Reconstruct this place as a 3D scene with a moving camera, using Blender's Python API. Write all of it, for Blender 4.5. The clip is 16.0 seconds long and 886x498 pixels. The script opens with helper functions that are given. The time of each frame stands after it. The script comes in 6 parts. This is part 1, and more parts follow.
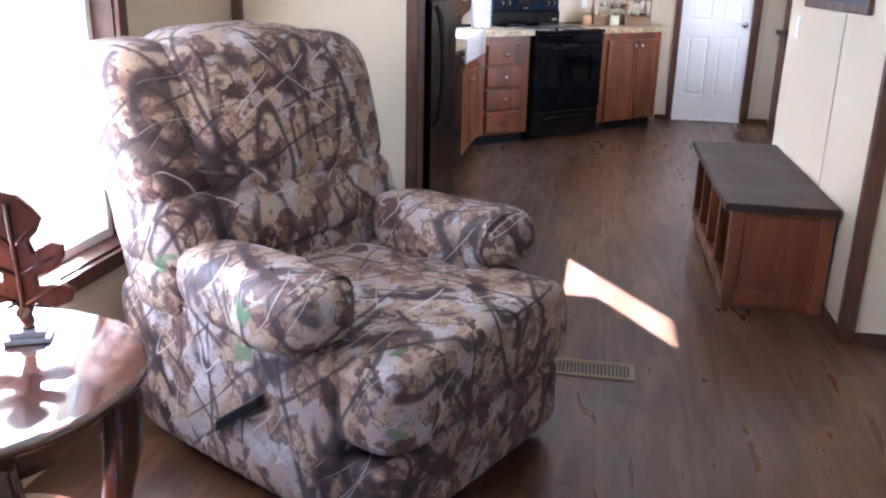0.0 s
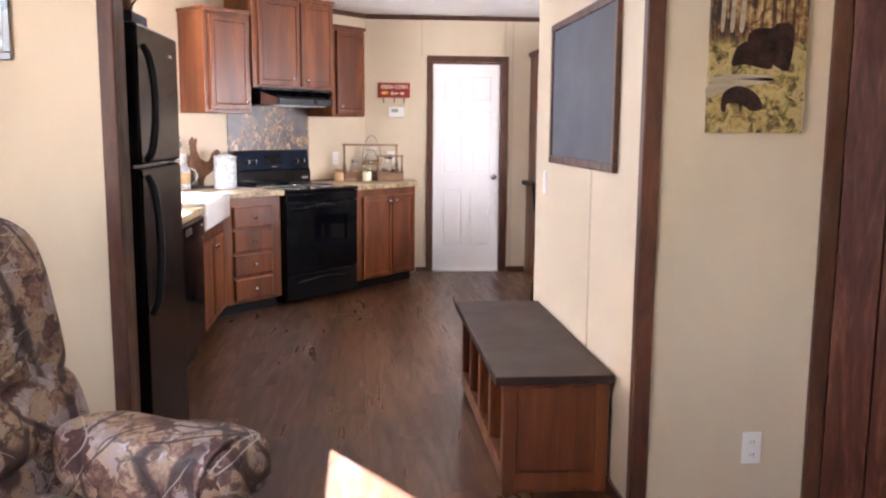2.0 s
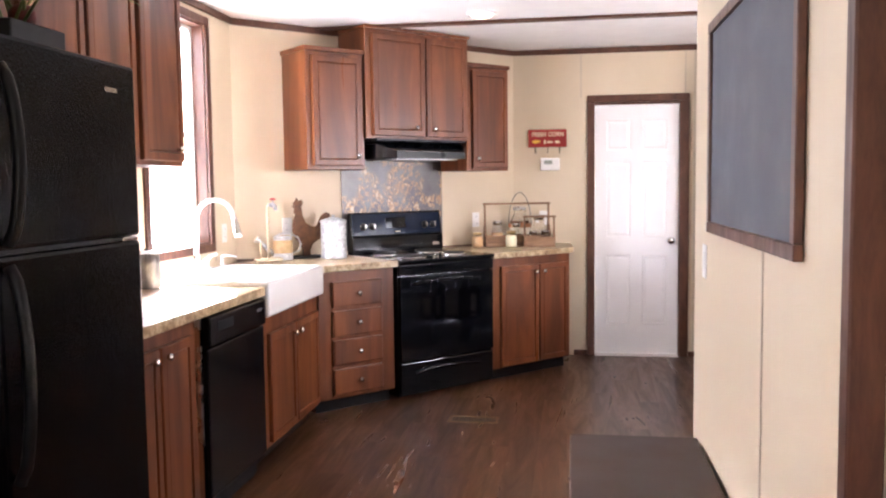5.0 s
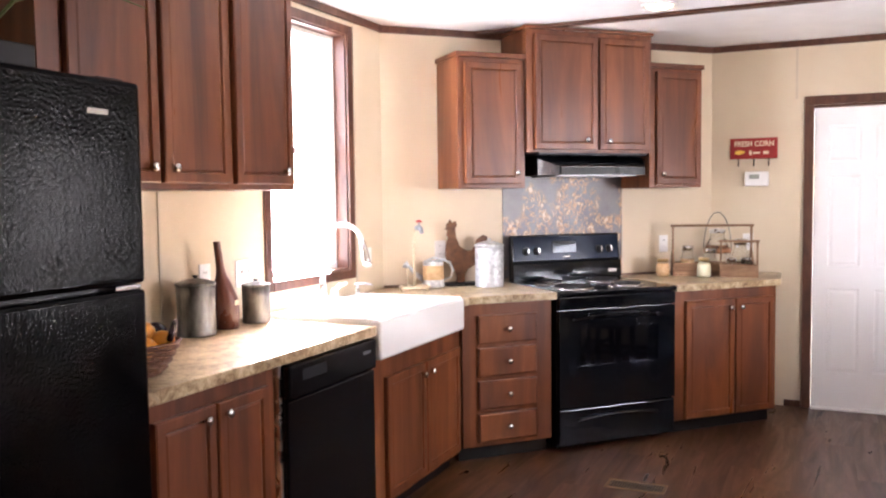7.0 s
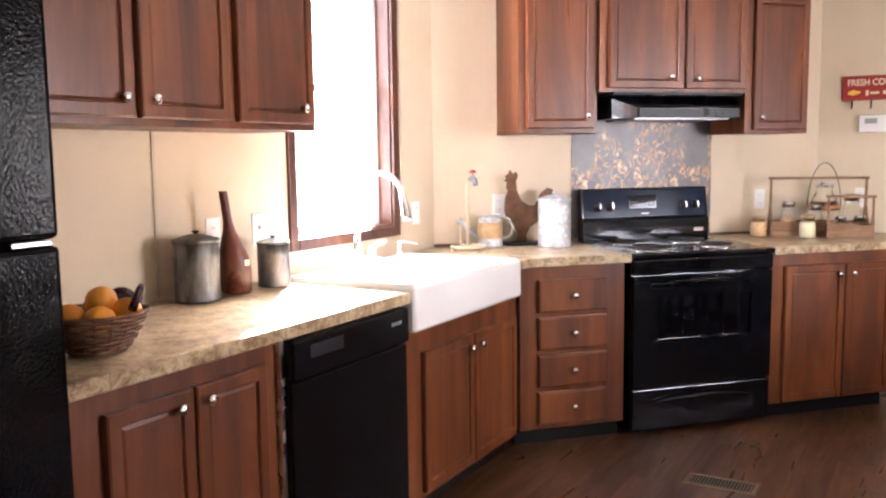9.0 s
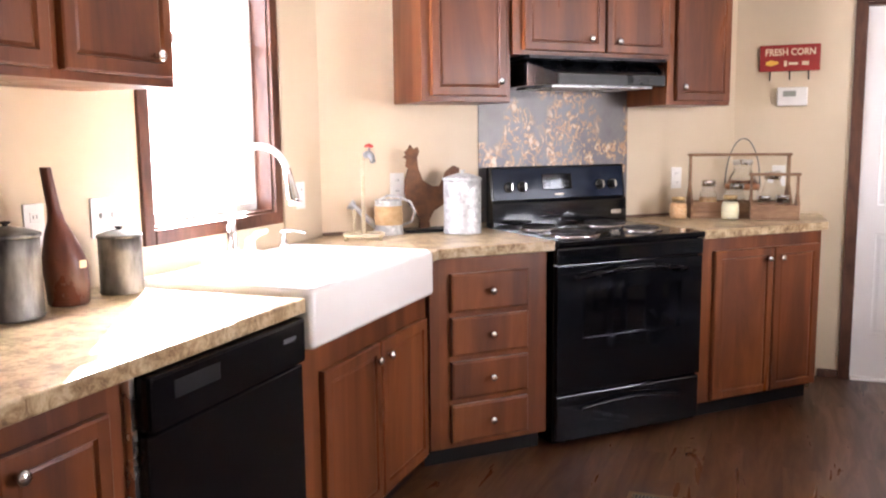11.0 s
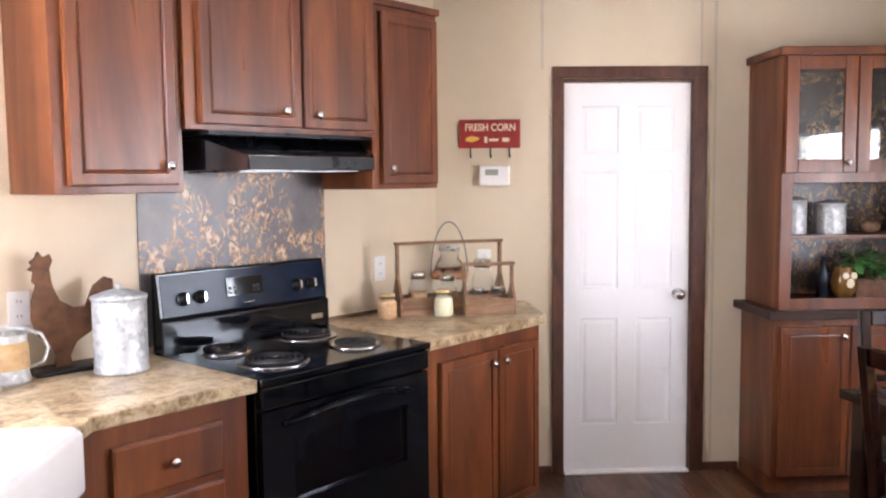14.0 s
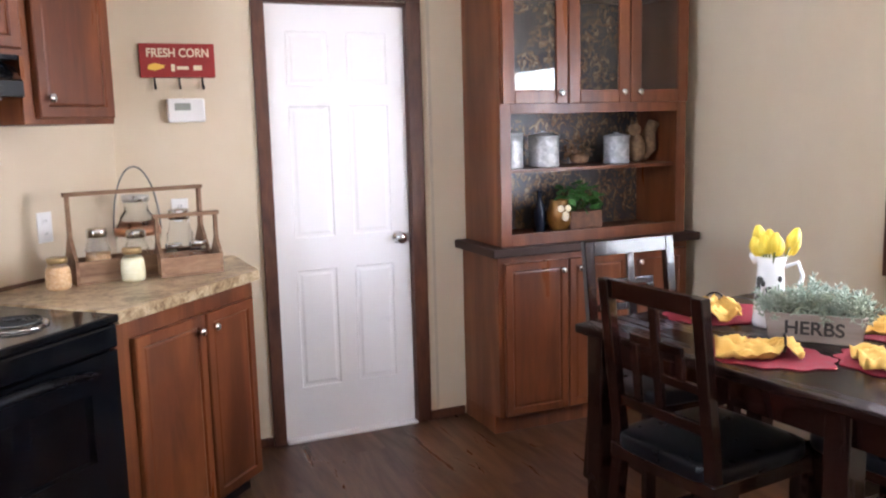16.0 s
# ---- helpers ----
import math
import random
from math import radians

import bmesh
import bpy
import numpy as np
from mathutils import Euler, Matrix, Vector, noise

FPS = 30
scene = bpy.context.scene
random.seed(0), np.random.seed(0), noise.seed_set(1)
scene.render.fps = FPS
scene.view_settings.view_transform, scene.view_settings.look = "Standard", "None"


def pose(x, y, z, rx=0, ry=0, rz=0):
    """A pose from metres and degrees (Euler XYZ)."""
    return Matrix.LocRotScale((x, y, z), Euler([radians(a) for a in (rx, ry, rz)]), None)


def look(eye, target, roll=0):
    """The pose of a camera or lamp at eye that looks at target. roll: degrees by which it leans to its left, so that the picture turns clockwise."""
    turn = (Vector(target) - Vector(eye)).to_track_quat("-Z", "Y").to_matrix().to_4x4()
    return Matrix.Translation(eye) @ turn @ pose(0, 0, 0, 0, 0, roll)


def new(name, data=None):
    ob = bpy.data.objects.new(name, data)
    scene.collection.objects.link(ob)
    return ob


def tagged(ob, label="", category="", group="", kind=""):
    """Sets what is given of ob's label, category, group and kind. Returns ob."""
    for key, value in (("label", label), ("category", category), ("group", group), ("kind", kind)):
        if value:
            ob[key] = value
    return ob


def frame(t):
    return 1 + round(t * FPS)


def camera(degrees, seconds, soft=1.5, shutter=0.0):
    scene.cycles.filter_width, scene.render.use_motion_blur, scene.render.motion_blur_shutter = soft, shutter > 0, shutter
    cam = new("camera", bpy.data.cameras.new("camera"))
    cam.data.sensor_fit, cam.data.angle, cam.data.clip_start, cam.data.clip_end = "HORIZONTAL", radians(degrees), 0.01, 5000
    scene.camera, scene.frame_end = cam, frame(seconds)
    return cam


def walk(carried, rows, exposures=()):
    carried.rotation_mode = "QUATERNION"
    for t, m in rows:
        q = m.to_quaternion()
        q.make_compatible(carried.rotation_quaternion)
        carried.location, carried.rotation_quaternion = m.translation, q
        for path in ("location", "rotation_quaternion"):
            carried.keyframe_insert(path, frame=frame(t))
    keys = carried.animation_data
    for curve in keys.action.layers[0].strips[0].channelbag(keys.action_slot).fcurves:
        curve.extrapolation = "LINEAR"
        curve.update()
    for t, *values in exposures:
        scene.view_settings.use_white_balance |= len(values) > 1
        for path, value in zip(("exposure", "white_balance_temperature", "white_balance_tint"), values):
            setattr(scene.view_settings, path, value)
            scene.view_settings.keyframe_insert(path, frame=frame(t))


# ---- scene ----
cam = camera(55.5, 16.0, soft=2.2)
PATH = [
    (0, (0.598, 0.672, 1.344), (0.265, 2.543, 0.721), 1.3),
    (0.5, (0.665, 0.717, 1.339), (0.446, 2.613, 0.742), 1.1),
    (1, (0.688, 0.769, 1.366), (0.625, 2.703, 0.858), 0.7),
    (1.5, (0.651, 0.935, 1.376), (0.743, 2.896, 0.992), 0.9),
    (2, (0.666, 1.183, 1.376), (0.853, 3.155, 1.098), 0.4),
    (2.5, (0.715, 1.384, 1.376), (0.903, 3.363, 1.156), -0.2),
    (3, (0.778, 1.581, 1.36), (0.903, 3.569, 1.174), 0.0),
    (3.5, (0.862, 1.803, 1.365), (0.903, 3.796, 1.199), -0.0),
    (6, (1.354, 2.927, 1.431), (0.773, 4.835, 1.289), -0.8),
    (6.5, (1.422, 3.096, 1.47), (0.704, 4.957, 1.325), -0.7),
    (7, (1.427, 3.245, 1.452), (0.597, 5.06, 1.329), -0.7),
    (7.5, (1.432, 3.395, 1.455), (0.496, 5.158, 1.328), -0.5),
    (8, (1.417, 3.554, 1.444), (0.4, 5.269, 1.284), -0.3),
    (10.5, (0.991, 4.207, 1.334), (0.159, 6.004, 1.056), -0.9),
    (11, (0.883, 4.341, 1.345), (0.166, 6.19, 1.084), -0.6),
    (11.5, (0.81, 4.465, 1.36), (0.204, 6.357, 1.128), -0.5),
    (12, (0.773, 4.58, 1.406), (0.27, 6.504, 1.192), -0.4),
    (12.5, (0.706, 4.716, 1.434), (0.33, 6.671, 1.246), -0.4),
    (13, (0.602, 4.848, 1.468), (0.382, 6.829, 1.303), -0.3),
    (13.5, (0.532, 5.002, 1.507), (0.467, 6.995, 1.353), -0.4),
    (14, (0.524, 5.142, 1.537), (0.617, 7.133, 1.37), -0.6),
    (14.5, (0.519, 5.285, 1.544), (0.786, 7.258, 1.349), -0.8),
    (15, (0.51, 5.422, 1.509), (0.958, 7.358, 1.286), -1.2),
    (15.5, (0.524, 5.517, 1.486), (1.139, 7.402, 1.227), -1.4),
    (16, (0.551, 5.605, 1.458), (1.326, 7.426, 1.168), -1.5),
]

walk(cam, [(t, look(eye, target, roll)) for t, eye, target, roll in PATH],
     [(0, 4.75, 5200, 18), (1.0, 4.75, 5550, 20), (2.0, 4.72, 6150, 24), (3.5, 4.68, 6250, 26), (8, 4.68, 6250, 25), (11.5, 4.68, 6350, 25), (13.5, 4.66, 6100, 22), (16, 4.66, 5800, 20)])

# ---- plan, metres ----
XL, XR = -0.98, 3.40            # left and right outer walls, inner faces
YD, YB = 9.38, -1.6             # wall with the white door, wall behind the start
ZC = 2.46                       # ceiling
AX, AY = XL, 7.65               # diagonal wall, from the left wall ...
BX, BY = 0.685, YD              # ... to the door wall
DIAG = math.degrees(math.atan2(BY - AY, BX - AX))
PX, PY0, PY1 = 1.61, 3.95, 5.75  # closet block: face towards the kitchen aisle, near and far end
FY = 3.92                       # partition beside the fridge
XW = -0.84                      # living room side of the left wall

# ---- light ----
world = bpy.data.worlds.new("sky")
scene.world = world
world.use_nodes = True
wn = world.node_tree.nodes
sky = wn.new("ShaderNodeTexSky")
sky.sky_type, sky.sun_disc = "NISHITA", False
SUN = Vector((0.460, -0.7215, -0.5195)).normalized()
sky.sun_elevation, sky.sun_rotation = math.asin(-SUN.z), math.atan2(-SUN.x, -SUN.y)
wn["Background"].inputs["Strength"].default_value = 0.05
world.node_tree.links.new(sky.outputs[0], wn["Background"].inputs["Color"])
sun = new("sun", bpy.data.lights.new("sun", "SUN"))
sun.data.energy, sun.data.angle, sun.data.color = 4.6, radians(0.5), (1.0, 0.96, 0.91)
sun.matrix_world = look((-6, 14, 8), Vector((-6, 14, 8)) + SUN)


def window_light(name, x, y, z, w, h, toward, watts, color=(0.84, 0.92, 1.0)):
    lamp = new(name, bpy.data.lights.new(name, "AREA"))
    lamp.data.shape, lamp.data.size, lamp.data.size_y = "RECTANGLE", w, h
    lamp.data.energy, lamp.data.color = watts, color
    lamp.matrix_world = look((x, y, z), (x + toward[0], y + toward[1], z + toward[2]))


window_light("sky_light_kitchen", XL - 0.14, 6.895, 1.70, 0.70, 1.26, (1, 0, 0), 1.9)
window_light("sky_light_living", XW - 0.25, 2.2, 1.3, 1.7, 1.5, (1, 0, 0), 1.35)
window_light("sky_light_dining", XR + 0.14, 7.23, 1.37, 1.2, 0.9, (-1, 0, 0), 2.4, (1.0, 0.975, 0.95))
# fill lamp added behind the start, at an unseen opening
window_light("fill_light_rear", 1.0, YB - 0.14, 1.45, 1.1, 1.0, (0, 1, 0), 0.06)


# ---- materials ----
def mat(name):
    m = bpy.data.materials.new(name)
    m.use_nodes = True
    return m, m.node_tree.nodes, m.node_tree.links, m.node_tree.nodes["Principled BSDF"]


def ramp(nodes, stops, mode="LINEAR"):
    r = nodes.new("ShaderNodeValToRGB")
    r.color_ramp.interpolation = mode
    e = r.color_ramp.elements
    while len(e) < len(stops):
        e.new(0.5)
    for el, (p, c) in zip(e, stops):
        el.position, el.color = p, (*c, 1)
    return r


def coords(nodes, links, scale=(1, 1, 1), space="Object"):
    tc, mp = nodes.new("ShaderNodeTexCoord"), nodes.new("ShaderNodeMapping")
    mp.inputs["Scale"].default_value = scale
    links.new(tc.outputs[space], mp.inputs[0])
    return mp.outputs[0]


def noise_tex(nodes, links, vec, scale, detail=4, rough=0.55, distortion=0.0):
    n = nodes.new("ShaderNodeTexNoise")
    n.inputs["Scale"].default_value, n.inputs["Detail"].default_value = scale, detail
    n.inputs["Roughness"].default_value, n.inputs["Distortion"].default_value = rough, distortion
    links.new(vec, n.inputs["Vector"])
    return n.outputs["Fac"]


def mix(nodes, links, a, b, fac, mode="MIX"):
    m = nodes.new("ShaderNodeMix")
    m.data_type, m.blend_type = "RGBA", mode
    for value, slot in ((fac, m.inputs[0]), (a, m.inputs[6]), (b, m.inputs[7])):
        if isinstance(value, (int, float)):
            slot.default_value = value
        elif isinstance(value, tuple):
            slot.default_value = (*value, 1)
        else:
            links.new(value, slot)
    return m.outputs[2]


def math_node(nodes, links, op, a, b=0.0):
    m = nodes.new("ShaderNodeMath")
    m.operation = op
    for value, slot in ((a, m.inputs[0]), (b, m.inputs[1])):
        if isinstance(value, (int, float)):
            slot.default_value = value
        else:
            links.new(value, slot)
    return m.outputs[0]


def bump(nodes, links, bsdf, height, strength=0.2, distance=0.002):
    b = nodes.new("ShaderNodeBump")
    b.inputs["Strength"].default_value, b.inputs["Distance"].default_value = strength, distance
    links.new(height, b.inputs["Height"])
    links.new(b.outputs[0], bsdf.inputs["Normal"])


def plain(name, a, b, rough=0.5, metal=0.0, scale=8, stretch=(1, 1, 1), fine=120, strength=0.08, coat=0.0, spread=0.12, spec=0.5):
    """A surface that varies between two colours, with fine grain and uneven gloss."""
    m, n, l, p = mat(name)
    v = coords(n, l, stretch)
    big = noise_tex(n, l, v, scale, 5)
    small = noise_tex(n, l, v, fine, 3)
    r = ramp(n, [(0.3, a), (0.7, b)])
    l.new(big, r.inputs[0])
    l.new(r.outputs[0], p.inputs["Base Color"])
    rr = ramp(n, [(0.3, (max(rough - spread, 0.02),) * 3), (0.7, (min(rough + spread, 1),) * 3)])
    l.new(big, rr.inputs[0])
    l.new(rr.outputs[0], p.inputs["Roughness"])
    p.inputs["Metallic"].default_value, p.inputs["Coat Weight"].default_value = metal, coat
    p.inputs["Specular IOR Level"].default_value = spec
    bump(n, l, p, small, strength, 0.001)
    return m


def wood(name, dark, mid, light, grain=(14, 14, 0.9), rough=0.35, knots=0.0, random_shift=False, relief=0.1, boards=0.0, spec=0.5, coat=0.0, soft_grain=False):
    """Wood with its grain along the axis of the smallest number in grain; boards: width of glued staves, along x."""
    m, n, l, p = mat(name)
    tc, mp = n.new("ShaderNodeTexCoord"), n.new("ShaderNodeMapping")
    mp.inputs["Scale"].default_value = grain
    l.new(tc.outputs["Object"], mp.inputs[0])
    vec = mp.outputs[0]
    info = n.new("ShaderNodeObjectInfo")
    add = n.new("ShaderNodeVectorMath")
    add.operation = "ADD"
    sc = math_node(n, l, "MULTIPLY", info.outputs["Random"], 37.0)
    l.new(vec, add.inputs[0]), l.new(sc, add.inputs[1])
    vec = add.outputs[0]
    g1 = noise_tex(n, l, vec, 1.0, 6, 0.6, 1.2)
    g2 = noise_tex(n, l, vec, 6.0, 5, 0.7, 0.6)
    fine_share = 0.18 if soft_grain else 0.35
    both = math_node(n, l, "ADD", math_node(n, l, "MULTIPLY", g1, 1 - fine_share), math_node(n, l, "MULTIPLY", g2, fine_share))
    if boards:
        sep = n.new("ShaderNodeSeparateXYZ")
        l.new(tc.outputs["Object"], sep.inputs[0])
        cell = math_node(n, l, "FLOOR", math_node(n, l, "DIVIDE", math_node(n, l, "ADD", sep.outputs[0], sep.outputs[1]), boards))
        wn_ = n.new("ShaderNodeTexWhiteNoise")
        wn_.noise_dimensions = "1D"
        l.new(cell, wn_.inputs["W"])
        both = math_node(n, l, "ADD", both, math_node(n, l, "MULTIPLY", math_node(n, l, "SUBTRACT", wn_.outputs["Value"], 0.5), 0.16))
    if random_shift:
        both = math_node(n, l, "ADD", both, math_node(n, l, "MULTIPLY", math_node(n, l, "SUBTRACT", info.outputs["Random"], 0.5), 0.13))
    r = ramp(n, [(0.32, dark), (0.5, mid), (0.68, light)])
    l.new(both, r.inputs[0])
    col = r.outputs[0]
    if knots:
        k = noise_tex(n, l, coords(n, l, (5, 5, 2.2)), 1.0, 2)
        kr = ramp(n, [(0.66, (0, 0, 0)), (0.74, (1, 1, 1))])
        l.new(k, kr.inputs[0])
        col = mix(n, l, col, (dark[0] * 0.3, dark[1] * 0.3, dark[2] * 0.3), math_node(n, l, "MULTIPLY", kr.outputs[0], knots))
    l.new(col, p.inputs["Base Color"])
    rr = ramp(n, [(0.3, (rough + 0.1,) * 3), (0.7, (max(rough - 0.08, 0.05),) * 3)])
    l.new(g1, rr.inputs[0])
    l.new(rr.outputs[0], p.inputs["Roughness"])
    p.inputs["Specular IOR Level"].default_value, p.inputs["Coat Weight"].default_value = spec, coat
    p.inputs["Coat Roughness"].default_value = 0.06
    bump(n, l, p, g2, relief, 0.001)
    return m


def camo(name, ground, twig, pale, leaf, green, scale=1.0, rough=0.8, dark_share=0.5, relief=0.25):
    """Printed woodland cloth: lapped leaves with dark rims, crossing dark branches, thin pale twigs, a few green leaves."""
    m, n, l, p = mat(name)
    v = coords(n, l, (scale,) * 3)

    def warped(freq, amount, detail=3):
        w_ = n.new("ShaderNodeTexNoise")
        w_.inputs["Scale"].default_value, w_.inputs["Detail"].default_value = freq, detail
        l.new(v, w_.inputs["Vector"])
        mad = n.new("ShaderNodeVectorMath")
        mad.operation = "MULTIPLY_ADD"
        mad.inputs[1].default_value = (amount,) * 3
        l.new(w_.outputs["Color"], mad.inputs[0]), l.new(v, mad.inputs[2])
        return mad.outputs[0]

    rough_v, wavy_v = warped(26, 0.085, 5), warped(4, 0.05, 2)

    def mask(value, low, high):
        rr = ramp(n, [(low, (0, 0, 0)), (high, (1, 1, 1))])
        l.new(value, rr.inputs[0])
        return rr.outputs[0]

    def cells(freq, seed, feature="F1"):
        mp = n.new("ShaderNodeMapping")
        mp.inputs["Location"].default_value = (seed, seed * 2.3, seed * 0.7)
        mp.inputs["Rotation"].default_value = (seed, seed * 0.6, seed * 1.4)
        l.new(rough_v, mp.inputs[0])
        sc_ = n.new("ShaderNodeMapping")
        sc_.inputs["Scale"].default_value = (1.0, 0.62, 1.3)
        l.new(mp.outputs[0], sc_.inputs[0])
        mp = sc_
        vo = n.new("ShaderNodeTexVoronoi")
        vo.feature = feature
        vo.inputs["Scale"].default_value = freq
        l.new(mp.outputs[0], vo.inputs["Vector"])
        return vo

    def branches(angle, low, high, across, seed, breaks=0.42):
        """Lines where thin sheets cut the cloth, broken off here and there."""
        mp = n.new("ShaderNodeMapping")
        mp.inputs["Rotation"].default_value = angle
        mp.inputs["Location"].default_value = (seed, seed * 1.7, seed * 0.6)
        l.new(wavy_v, mp.inputs[0])
        sc_ = n.new("ShaderNodeMapping")
        sc_.inputs["Scale"].default_value = (across, 1.1, 1.1)
        l.new(mp.outputs[0], sc_.inputs[0])
        mp = sc_
        near = math_node(n, l, "ABSOLUTE", math_node(n, l, "SUBTRACT", noise_tex(n, l, mp.outputs[0], 1.0, 0.5, 0.4, 0.1), 0.5))
        line = mask(math_node(n, l, "SUBTRACT", 0.5, near), 0.5 - high, 0.5 - low)
        m2 = n.new("ShaderNodeMapping")
        m2.inputs["Location"].default_value = (seed * 3, seed, seed * 2)
        l.new(v, m2.inputs[0])
        return math_node(n, l, "MULTIPLY", line, mask(noise_tex(n, l, m2.outputs[0], 5.0, 1.0), breaks, breaks + 0.05))

    big = cells(15.0, 1.3)
    r = ramp(n, ground)
    pick = n.new("ShaderNodeSeparateColor")
    l.new(big.outputs["Color"], pick.inputs[0])
    shade = math_node(n, l, "ADD", math_node(n, l, "MULTIPLY", pick.outputs[0], 0.40), math_node(n, l, "MULTIPLY", noise_tex(n, l, rough_v, 17, 5, 0.72, 0.8), 0.62))
    l.new(shade, r.inputs[0])
    col = r.outputs[0]
    over = cells(10.0, 5.1)
    pick2 = n.new("ShaderNodeSeparateColor")
    l.new(over.outputs["Color"], pick2.inputs[0])
    edge = math_node(n, l, "SUBTRACT", 0.62, over.outputs["Distance"])
    some = mask(pick2.outputs[1], 0.58, 0.60)
    col = mix(n, l, col, twig, math_node(n, l, "MULTIPLY", math_node(n, l, "MULTIPLY", some, mask(edge, 0.02, 0.07)), 0.7))
    tone = mix(n, l, ground[3][1], ground[1][1], mask(noise_tex(n, l, rough_v, 30, 3), 0.42, 0.6))
    col = mix(n, l, col, tone, math_node(n, l, "MULTIPLY", some, mask(edge, 0.14, 0.17)))
    dapple = noise_tex(n, l, rough_v, 12, 5, 0.7, 1.0)
    col = mix(n, l, col, leaf, math_node(n, l, "MULTIPLY", mask(dapple, 0.575, 0.63), 0.85))
    col = mix(n, l, col, twig, math_node(n, l, "MULTIPLY", mask(noise_tex(n, l, rough_v, 20, 4, 0.7, 1.5), 0.61, 0.66), 0.75))
    for angle, across, seed in (((0.3, 0.6, 0.9), 6, 1.3), ((-0.4, -0.7, -0.8), 7, 7.7), ((0.9, 1.1, 2.2), 6, 3.9), ((0.1, -1.2, 0.7), 7, 5.3), ((0.6, 0.2, -0.4), 6, 11.3)):
        col = mix(n, l, col, twig, math_node(n, l, "MULTIPLY", branches(angle, 0.011, 0.021, across, seed, 0.42), 0.85))
    for angle, across, seed in (((0.2, -0.9, 0.5), 9, 4.2), ((-0.8, 0.6, 1.4), 10, 2.2), ((0.5, 1.2, -0.6), 9, 8.8)):
        col = mix(n, l, col, pale, branches(angle, 0.002, 0.005, across, seed, 0.54))
    if green:
        gcell = cells(9.5, 9.7)
        pick3 = n.new("ShaderNodeSeparateColor")
        l.new(gcell.outputs["Color"], pick3.inputs[0])
        spot = math_node(n, l, "MULTIPLY", mask(pick3.outputs[2], 0.93, 0.94), mask(math_node(n, l, "SUBTRACT", 0.5, gcell.outputs["Distance"]), 0.10, 0.16))
        col = mix(n, l, col, green, math_node(n, l, "MULTIPLY", spot, 0.7))
    l.new(col, p.inputs["Base Color"])
    p.inputs["Roughness"].default_value = rough
    weave = noise_tex(n, l, v, 260, 2)
    bump(n, l, p, weave, relief, 0.0015)
    return m


def bark_print(name, ground, dark, leaf, light, scale=1.0, share=0.55, rough=0.35):
    """Printed panel: smooth dark bark with clusters of curled tan leaves."""
    m, n, l, p = mat(name)
    v = coords(n, l, (scale,) * 3)
    warp = n.new("ShaderNodeTexNoise")
    warp.inputs["Scale"].default_value, warp.inputs["Detail"].default_value = 14, 4
    l.new(v, warp.inputs["Vector"])
    mad = n.new("ShaderNodeVectorMath")
    mad.operation = "MULTIPLY_ADD"
    mad.inputs[1].default_value = (0.05,) * 3
    l.new(warp.outputs["Color"], mad.inputs[0]), l.new(v, mad.inputs[2])
    mp = n.new("ShaderNodeMapping")
    mp.inputs["Scale"].default_value = (1.0, 1.0, 0.7)
    l.new(mad.outputs[0], mp.inputs[0])

    def mask(value, low, high):
        rr = ramp(n, [(low, (0, 0, 0)), (high, (1, 1, 1))])
        l.new(value, rr.inputs[0])
        return rr.outputs[0]

    r = ramp(n, [(0.3, dark), (0.6, ground), (0.8, dark)])
    l.new(noise_tex(n, l, mp.outputs[0], 7, 4, 0.6), r.inputs[0])
    where = mask(noise_tex(n, l, v, 4.2, 2), 1 - share - 0.02, 1 - share + 0.05)
    curl = noise_tex(n, l, mp.outputs[0], 30, 3, 0.6, 1.2)
    col = mix(n, l, r.outputs[0], leaf, math_node(n, l, "MULTIPLY", where, mask(curl, 0.50, 0.54)))
    col = mix(n, l, col, light, math_node(n, l, "MULTIPLY", where, mask(curl, 0.58, 0.63)))
    l.new(col, p.inputs["Base Color"])
    p.inputs["Roughness"].default_value = rough
    bump(n, l, p, curl, 0.04, 0.0005)
    return m


CHERRY = wood("cherry_laminate", (0.080, 0.0205, 0.0058), (0.148, 0.0415, 0.0122), (0.230, 0.075, 0.0245), (5, 5, 0.6), 0.34, relief=0.04, boards=0.075, soft_grain=True)
DARK_TRIM = wood("dark_stained_trim", (0.042, 0.014, 0.0065), (0.082, 0.028, 0.013), (0.132, 0.048, 0.023), (14, 14, 3), 0.42, knots=0.35)
ESPRESSO = wood("espresso_wood", (0.007, 0.002, 0.0013), (0.011, 0.0032, 0.002), (0.018, 0.005, 0.003), (9, 9, 2), 0.2, relief=0.008, spec=0.3, coat=0.55, soft_grain=True)
ESPRESSO_TOP = wood("espresso_tabletop", (0.008, 0.003, 0.002), (0.012, 0.0045, 0.003), (0.018, 0.007, 0.0045), (1.2, 9, 9), 0.24, relief=0.01, spec=0.3)
RUSTIC = wood("rustic_red_wood", (0.035, 0.009, 0.005), (0.085, 0.024, 0.012), (0.19, 0.072, 0.04), (10, 10, 1.6), 0.5, knots=0.9, spec=0.2)
FLOORING = wood("plank_flooring", (0.036, 0.0118, 0.0044), (0.078, 0.029, 0.0106), (0.140, 0.061, 0.026), (11, 1.3, 11), 0.33, random_shift=True, relief=0.015, spec=0.6)
CRATE = wood("weathered_crate_wood", (0.11, 0.055, 0.026), (0.23, 0.125, 0.063), (0.36, 0.22, 0.12), (3, 12, 14), 0.7)
BENCH_TOP = plain("charcoal_laminate", (0.036, 0.0175, 0.0125), (0.050, 0.026, 0.0185), 0.48, scale=5, fine=300, strength=0.012, spread=0.06, spec=0.28)
